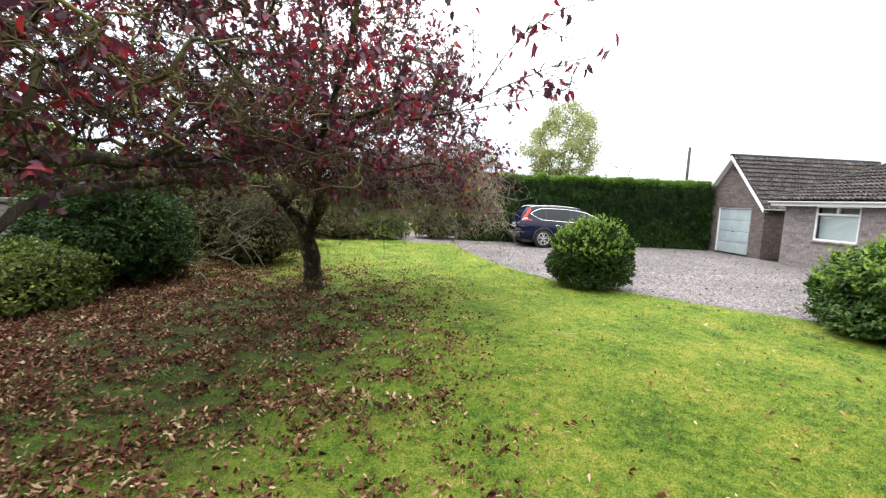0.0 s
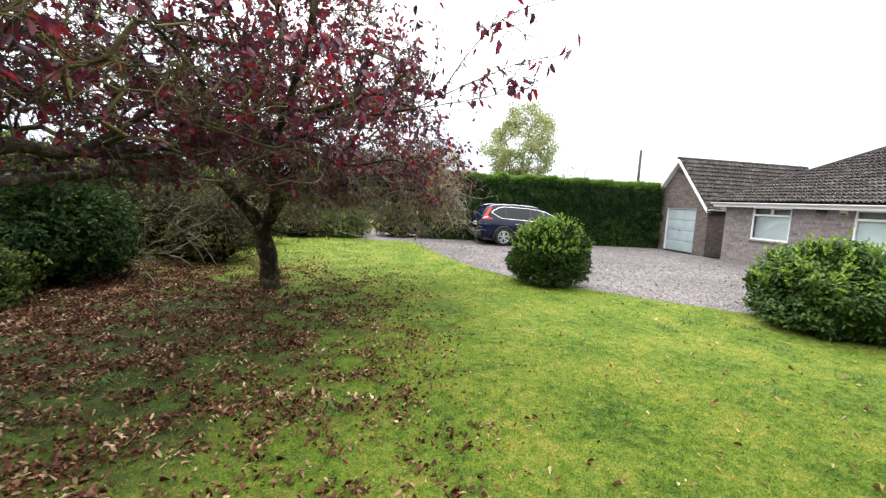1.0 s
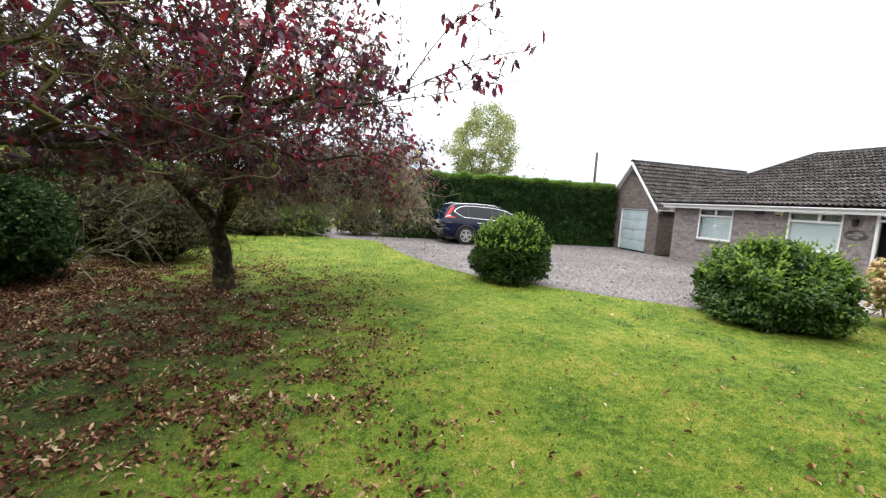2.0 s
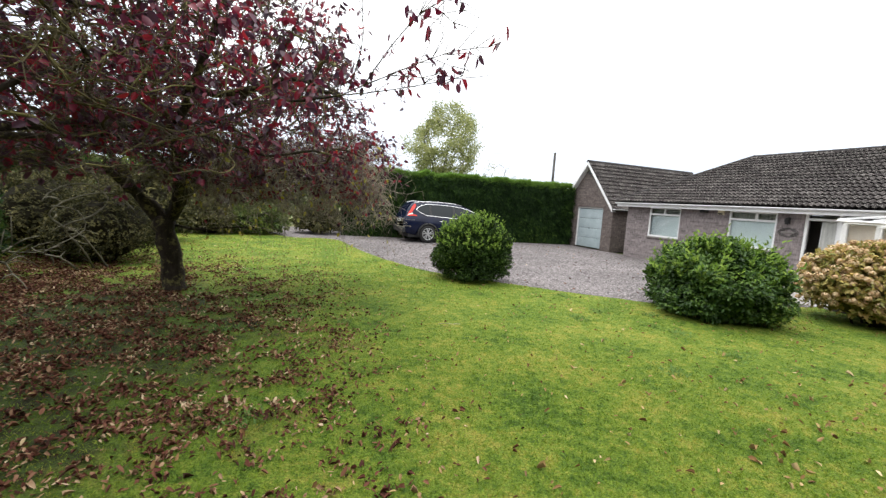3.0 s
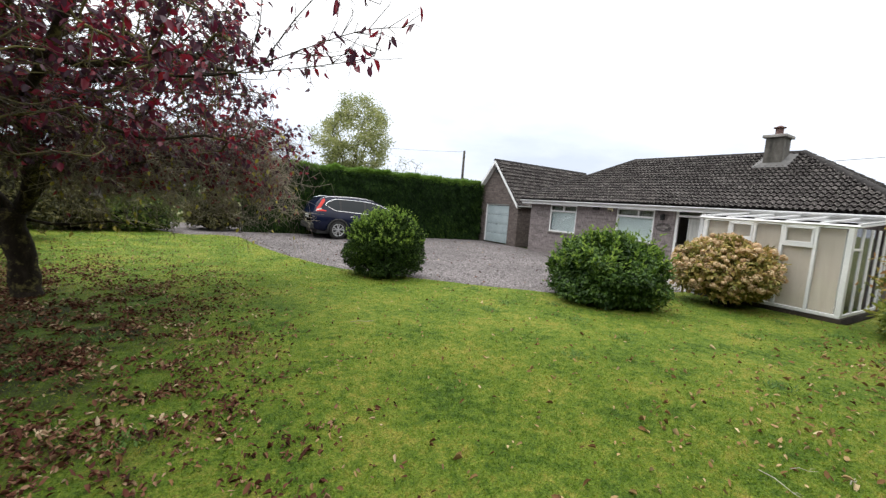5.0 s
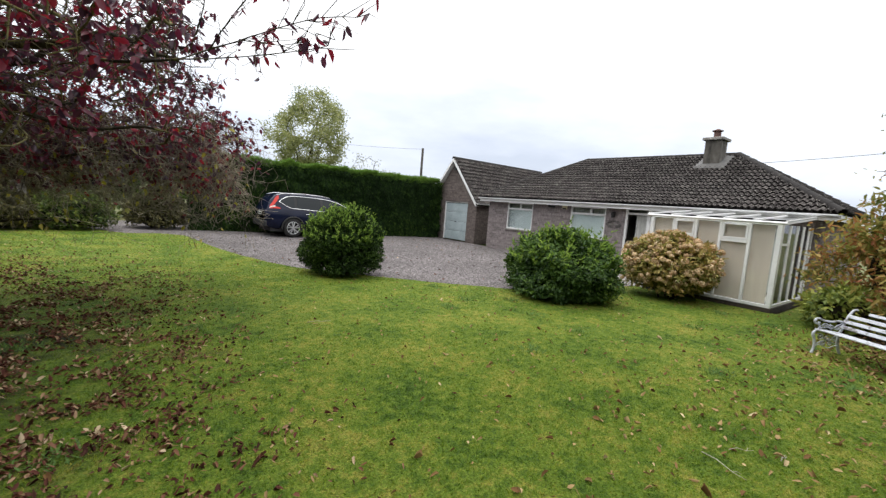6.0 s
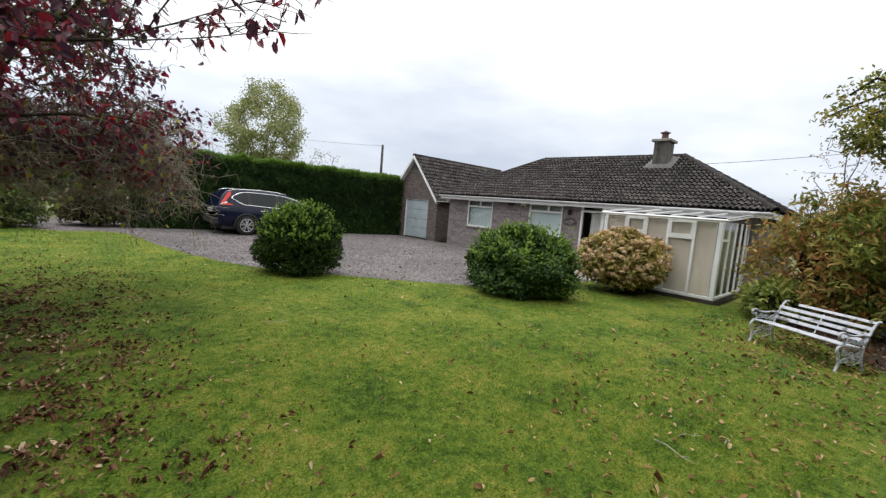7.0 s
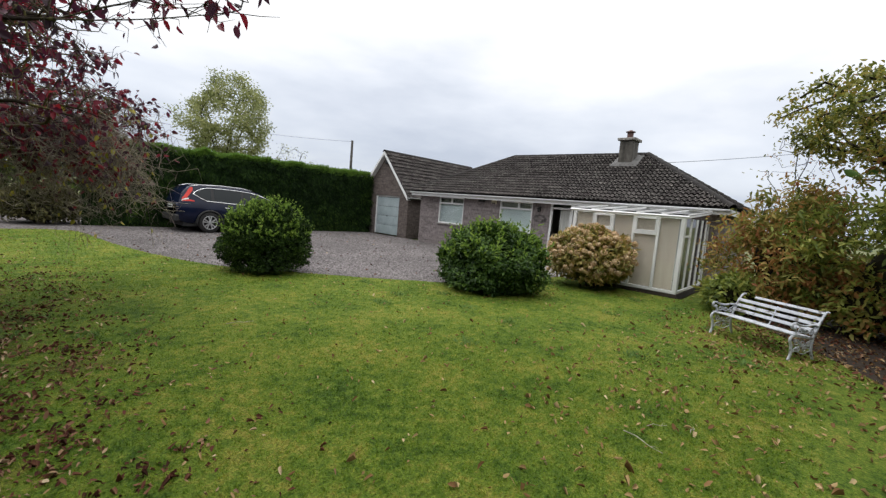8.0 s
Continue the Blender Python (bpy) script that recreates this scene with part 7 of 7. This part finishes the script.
def tree_field(X, Y):
    P = np.stack([X, Y, X * 0], 1)
    d = np.hypot((X + 4.1) / 4.9, (Y - 5.3) / 6.5)
    base = np.clip(1.6 - d, 0, 1) ** 2.2
    clump = np.clip(0.50 + 0.9 * lump(P, 1.2, 11.0) + 1.3 * lump(P, 3.4, 5.0) + 0.30 * np.clip(-2.6 - X, 0, 2), 0.05, 1.3)
    return base * clump * np.clip(1.7 - 0.80 * np.maximum(X + 0.2, 0) - 0.25 * np.clip(2.6 - Y, 0, 3) * (X > -0.5), 0.05, 1)


litter("fallen_leaves", 780000, tree_field, 0.044, LITTER, "brown and reddish fallen leaves under the plum tree", 0.015)
litter("scattered_leaves", 100000, lambda X, Y: np.full(len(X), 0.060), 0.044, TANLEAF, "scattered dry leaves on the lawn", 0.02)

litter("bed_leaves", 90000, lambda X, Y: 0.75 * np.clip((X - 6.3 + 1.15 * (0.1 - Y)) / 1.0 - 0.9, 0, 1) * (Y < 1.6) * (X > 6.0) * (X < 11.5), 0.055, LITTER, "brown dead leaves under the shrubs", 0.02)
litter("large_fallen_leaves", 52000, lambda X, Y: 0.50 * np.clip(1.35 - np.hypot((X - 6.2) / 4.2, (Y - 0.1) / 2.4), 0, 1) + 0.9 * np.clip(1.4 - np.hypot(X - 8.6, Y - 0.3) / 1.6, 0, 1) + 0.004, 0.058, TANLEAF, "larger curled tan leaves strewn before the bench", 0.02)

m = 190
X, Y = 2.4 + 11.6 * rng.random(m), 6.5 + 11.5 * rng.random(m)
g = ~inside(LAWN, X, Y)
X, Y = X[g], Y[g]
m = len(X)
ang = rng.random(m) * 6.283
tagged(put("drive_leaves", leaves_mesh("drive_leaves", np.stack([X, Y, np.full(m, -0.008)], 1), np.stack([np.cos(ang), np.sin(ang), 0.3 * rng.normal(size=m)], 1), np.stack([0.4 * rng.normal(size=m), 0.4 * rng.normal(size=m), np.ones(m)], 1),
                                        0.05 + 0.04 * rng.random(m), 0.03 + 0.02 * rng.random(m), LITTER, 0.3, 0.25)), "dead leaves blown over the gravel", "leaves", kind="stuff")

for a, b, r in (((3.62, 1.25), (3.50, 0.92), 0.004), ((2.16, 5.68), (2.48, 5.61), 0.004), ((3.86, 1.14), (4.02, 1.02), 0.003), ((4.05, 0.85), (4.16, 0.84), 0.004)):
    stick = thing("fallen_twig", (*a, 0), label="pale bare twig lying on the grass", category="twig", group="twigs on the lawn")
    a3, b3 = Vector((*a, 0.030)), Vector((*b, 0.034))
    tubes("stem", [([a3, a3.lerp(b3, 0.35) + Vector((0.015, 0.01, 0.008)), a3.lerp(b3, 0.7) - Vector((0.012, 0.004, 0)), b3], [r, r * 0.9, r * 0.75, r * 0.5])], PALEWOOD, stick, n=5)
    tubes("side_shoot", [([a3.lerp(b3, 0.7) - Vector((0.012, 0.004, 0)), a3.lerp(b3, 0.8) + Vector((0.018, 0.012, 0.006)), a3.lerp(b3, 0.9) + Vector((0.035, 0.012, 0.002))], [r * 0.6, r * 0.5, r * 0.3])], PALEWOOD, stick, n=5)

# seedlings among the fallen leaves
for x, y, h in ((-2.98, 6.05, 0.13), (-2.99, 6.4, 0.10), (-3.3, 6.7, 0.15), (-2.55, 5.95, 0.11), (-2.75, 7.2, 0.12), (-3.05, 5.7, 0.09)):
    weed = thing("weed_seedling", (x, y, 0), label="small yellow-green seedling among fallen leaves", category="weed", group="seedlings under the tree")
    tubes("stem", [([(x, y, -0.01), (x + 0.01, y, h * 0.6), (x + 0.015, y + 0.01, h)], [0.003, 0.0025, 0.0015])], TUFT, weed, n=4)
    ang = np.arange(9) * 2.4 + rng.random()
    P = np.stack([np.full(9, x + 0.01), np.full(9, y), h * (0.35 + 0.65 * np.arange(9) / 8)], 1)
    put("foliage", leaves_mesh("foliage", P, np.stack([np.cos(ang), np.sin(ang), 0.25 + 0.2 * rng.random(9)], 1), np.tile([0.0, 0.0, 1.0], (9, 1)), np.full(9, 0.06), np.full(9, 0.035), TUFT), weed)


def blades(name, n, box4, h, w, label, fade):
    X, Y = box4[0] + (box4[1] - box4[0]) * rng.random(n), box4[2] + (box4[3] - box4[2]) * rng.random(n)
    g = inside(LAWN, X, Y) & (rng.random(n) < np.clip((fade - np.hypot(X - 0.5, Y)) / (0.45 * fade), 0, 1))
    worn_shade = np.clip(1.6 - np.hypot((X + 3.6) / 4.5, (Y - 5.2) / 6.4), 0, 1)      # thin grass under the tree, baring the shade-darkened turf
    g &= rng.random(n) > 0.55 * worn_shade ** 1.2
    X, Y = X[g], Y[g]
    n = len(X)
    P = np.stack([X, Y, np.full(n, -0.004)], 1)
    ang = rng.random(n) * 6.283
    S = np.stack([np.cos(ang), np.sin(ang), np.zeros(n)], 1) * (w * (0.6 + 0.8 * rng.random(n)))[:, None]
    T = np.stack([0.75 * rng.normal(size=n), 0.75 * rng.normal(size=n), np.ones(n)], 1) * (h * (0.4 + 0.9 * rng.random(n)))[:, None]
    V = np.stack([P - S, P + S, P + T], 1).reshape(-1, 3)
    F = np.arange(3 * n).reshape(-1, 3)
    tagged(put(name, mesh_of(name, V, F, BLADE)), label, "grass", kind="stuff")


blades("lawn_grass", 400000, (-5, 7, 0.2, 7), 0.022, 0.0034, "short mossy lawn grass", 6.5)
blades("lawn_grass", 230000, (-7, 11.2, 0.0, 12), 0.024, 0.0052, "short mossy lawn grass", 14.0)
blades("lawn_grass", 60000, (-8, 6, 8, 18.2), 0.036, 0.006, "short mossy lawn grass", 40.0)

# coarser tufts and clover in the lawn
TX0, TY0 = -5 + 15 * rng.random(36), 0.6 + 9 * rng.random(36)
kk = np.repeat(np.arange(36), 90)
m = len(kk)
X, Y = TX0[kk] + rng.normal(size=m) * 0.10, TY0[kk] + rng.normal(size=m) * 0.10
g = inside(LAWN, X, Y)
X, Y = X[g], Y[g]
m = len(X)
ang = rng.random(m) * 6.283
put("coarse_grass", leaves_mesh("coarse_grass", np.stack([X, Y, np.zeros(m)], 1), np.stack([np.cos(ang), np.sin(ang), 0.7 + 0.5 * rng.random(m)], 1), np.stack([-np.cos(ang), -np.sin(ang), np.ones(m)], 1),
                                0.045 + 0.03 * rng.random(m), 0.008 + 0.010 * rng.random(m), TUFT, 0.1, 0.1))
tagged(bpy.data.objects["coarse_grass"], "darker coarse grass and clover tufts", "grass", kind="stuff")

m = 38000
X, Y = -2 + 16.3 * rng.random(m), 5.5 + 13.4 * rng.random(m)
g = ~inside(LAWN, X, Y) & (X < 14.1)
X, Y = X[g], Y[g]
m = len(X)
OCT = np.array([(1, 0, 0), (-1, 0, 0), (0, 1, 0), (0, -1, 0), (0, 0, 1), (0, 0, -1)], float)
OF = np.array([(0, 2, 4), (2, 1, 4), (1, 3, 4), (3, 0, 4), (2, 0, 5), (1, 2, 5), (3, 1, 5), (0, 3, 5)])
sc = (0.008 + 0.012 * rng.random((m, 1, 1))) * (0.7 + 0.6 * rng.random((m, 6, 1)))
ang = rng.random(m) * 6.283
ca, sa = np.cos(ang)[:, None], np.sin(ang)[:, None]
Q = OCT[None] * sc
Q = np.stack([Q[..., 0] * ca - Q[..., 1] * sa, Q[..., 0] * sa + Q[..., 1] * ca, Q[..., 2] * 0.7], 2) + np.stack([X, Y, np.full(m, -0.026)], 1)[:, None, :]
tagged(put("gravel_stones", mesh_of("gravel_stones", Q.reshape(-1, 3), (np.arange(m)[:, None, None] * 6 + OF[None]).reshape(-1, 3), STONE)), "loose grey-mauve gravel stones", "gravel", kind="stuff")

# ---- roof tiles ----
def slope_tiles(parent, origin, u, v, rows_, gauge, width, limits, near, max_parts):
    """Lay tiles up a slope. limits(height up the slope) gives the two ends along u; the tiles nearest to the yard are parts, the rest one mesh."""
    u, v = Vector(u), Vector(v)
    w = u.cross(v)
    tile = tile_mesh("roof_tile")
    spots = []
    for r in range(rows_):
        a, b = limits(r * gauge + gauge * 0.5)
        k = math.floor(a / width)
        while k * width < b:
            s0, s1 = max(a, k * width), min(b, k * width + width)
            if s1 - s0 > 0.06:
                c = (s0 + s1) / 2
                m_ = Matrix((( *u, 0), (*v, 0), (*w, 0), (0, 0, 0, 1))).transposed()
                m_.translation = Vector(origin) + u * c + v * (r * gauge - 0.03) + w * 0.004
                spots.append((m_ @ Matrix.Diagonal(((s1 - s0) / width * 0.995, 1, 1, 1)), near(c, r)))
            k += 1
    spots.sort(key=lambda p: p[1])
    for m_, _ in spots[:max_parts]:
        ob = new("roof_tile", tile)
        ob.parent = parent
        ob.matrix_basis = m_ @ pose(0, 0, 0, random.uniform(-0.5, 0.5), random.uniform(-0.6, 0.6), random.uniform(-0.4, 0.4))
    rest = spots[max_parts:]
    if rest:
        co = np.empty(len(tile.vertices) * 3, np.float32)
        tile.vertices.foreach_get("co", co)
        co = np.c_[co.reshape(-1, 3), np.ones(len(tile.vertices))]
        quads = np.array([tuple(p.vertices) for p in tile.polygons])
        V = np.concatenate([(np.array(m_) @ co.T).T[:, :3] for m_, _ in rest])
        F = np.concatenate([quads + i * len(tile.vertices) for i in range(len(rest))])
        me = mesh_of("upper_tiles", V, F, TILE)
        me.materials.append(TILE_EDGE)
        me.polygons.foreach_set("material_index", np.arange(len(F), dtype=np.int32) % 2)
        tagged(put("upper_tiles", me, parent, local=True), kind="stuff")


def caps(parent, a, b, mat, r=0.11, step=0.42):
    """Half-round ridge tiles from a to b, lapped."""
    a, b = Vector(a), Vector(b)
    d = (b - a)
    n = max(1, round(d.length / step))
    side = d.cross(Vector((0, 0, 1))).normalized()
    up = side.cross(d).normalized()
    for i in range(n):
        p0, p1 = a + d * (i / n), a + d * ((i + 1.08) / n)
        V, F, k = [], [], 8
        for p, rr in ((p0, r * 1.06), (p1, r)):
            for j in range(k + 1):
                t = math.pi * j / k
                V.append(p + side * math.cos(t) * rr + up * (math.sin(t) * rr - 0.035))
        for j in range(k):
            F.append((j, j + 1, k + 2 + j, k + 1 + j))
        V += [v - up * 0.02 for v in V[:k + 1]]
        for j in range(k):
            F.append((2 * k + 2 + j, 2 * k + 3 + j, j + 1, j))
        put("ridge_tile", mesh_of("ridge_tile", V, F, mat), parent)


th = math.atan2(RZ - HZ, RX - HX)
LEN = math.hypot(RZ - HZ, RX - HX)
slope_tiles(roof, (HX - 0.02, HY1, HZ + 0.025), (0, -1, 0), (math.cos(th), 0, math.sin(th)), 17, LEN / 17, 0.30,
            lambda h: (h * math.cos(th), HY1 - HY0 - h * math.cos(th)), lambda c, r: r * 0.31 - 0.12 * c, 300)

slope_tiles(roof, (HX, HY0 - 0.02, HZ + 0.025), (1, 0, 0), (0, math.cos(th), math.sin(th)), 17, LEN / 17, 0.30,
            lambda h: (h * math.cos(th), 2 * (RX - HX) - h * math.cos(th)), lambda c, r: 0, 0)
caps(roof, (HX - 0.02, HY0 - 0.02, HZ + 0.06), (RX, HY0 + RX - HX, RZ + 0.06), RIDGE)
caps(roof, (HX - 0.02, HY1 + 0.02, HZ + 0.06), (RX, HY1 - RX + HX, RZ + 0.06), RIDGE)
caps(roof, (RX, HY1 - RX + HX, RZ + 0.05), (RX, HY0 + RX - HX, RZ + 0.05), RIDGE)
gth = math.atan2(GAP - GEZ, GRY - 15.60)
GLEN = math.hypot(GAP - GEZ, GRY - 15.60)
slope_tiles(garage_roof, (14.31, 15.56, GEZ - 0.03), (1, 0, 0), (0, math.cos(gth), math.sin(gth)), 12, GLEN / 12, 0.30,
            lambda h: (0.0, 7.2), lambda c, r: c, 250)
caps(garage_roof, (14.30, GRY, GAP + 0.0), (21.5, GRY, GAP + 0.0), RIDGE)
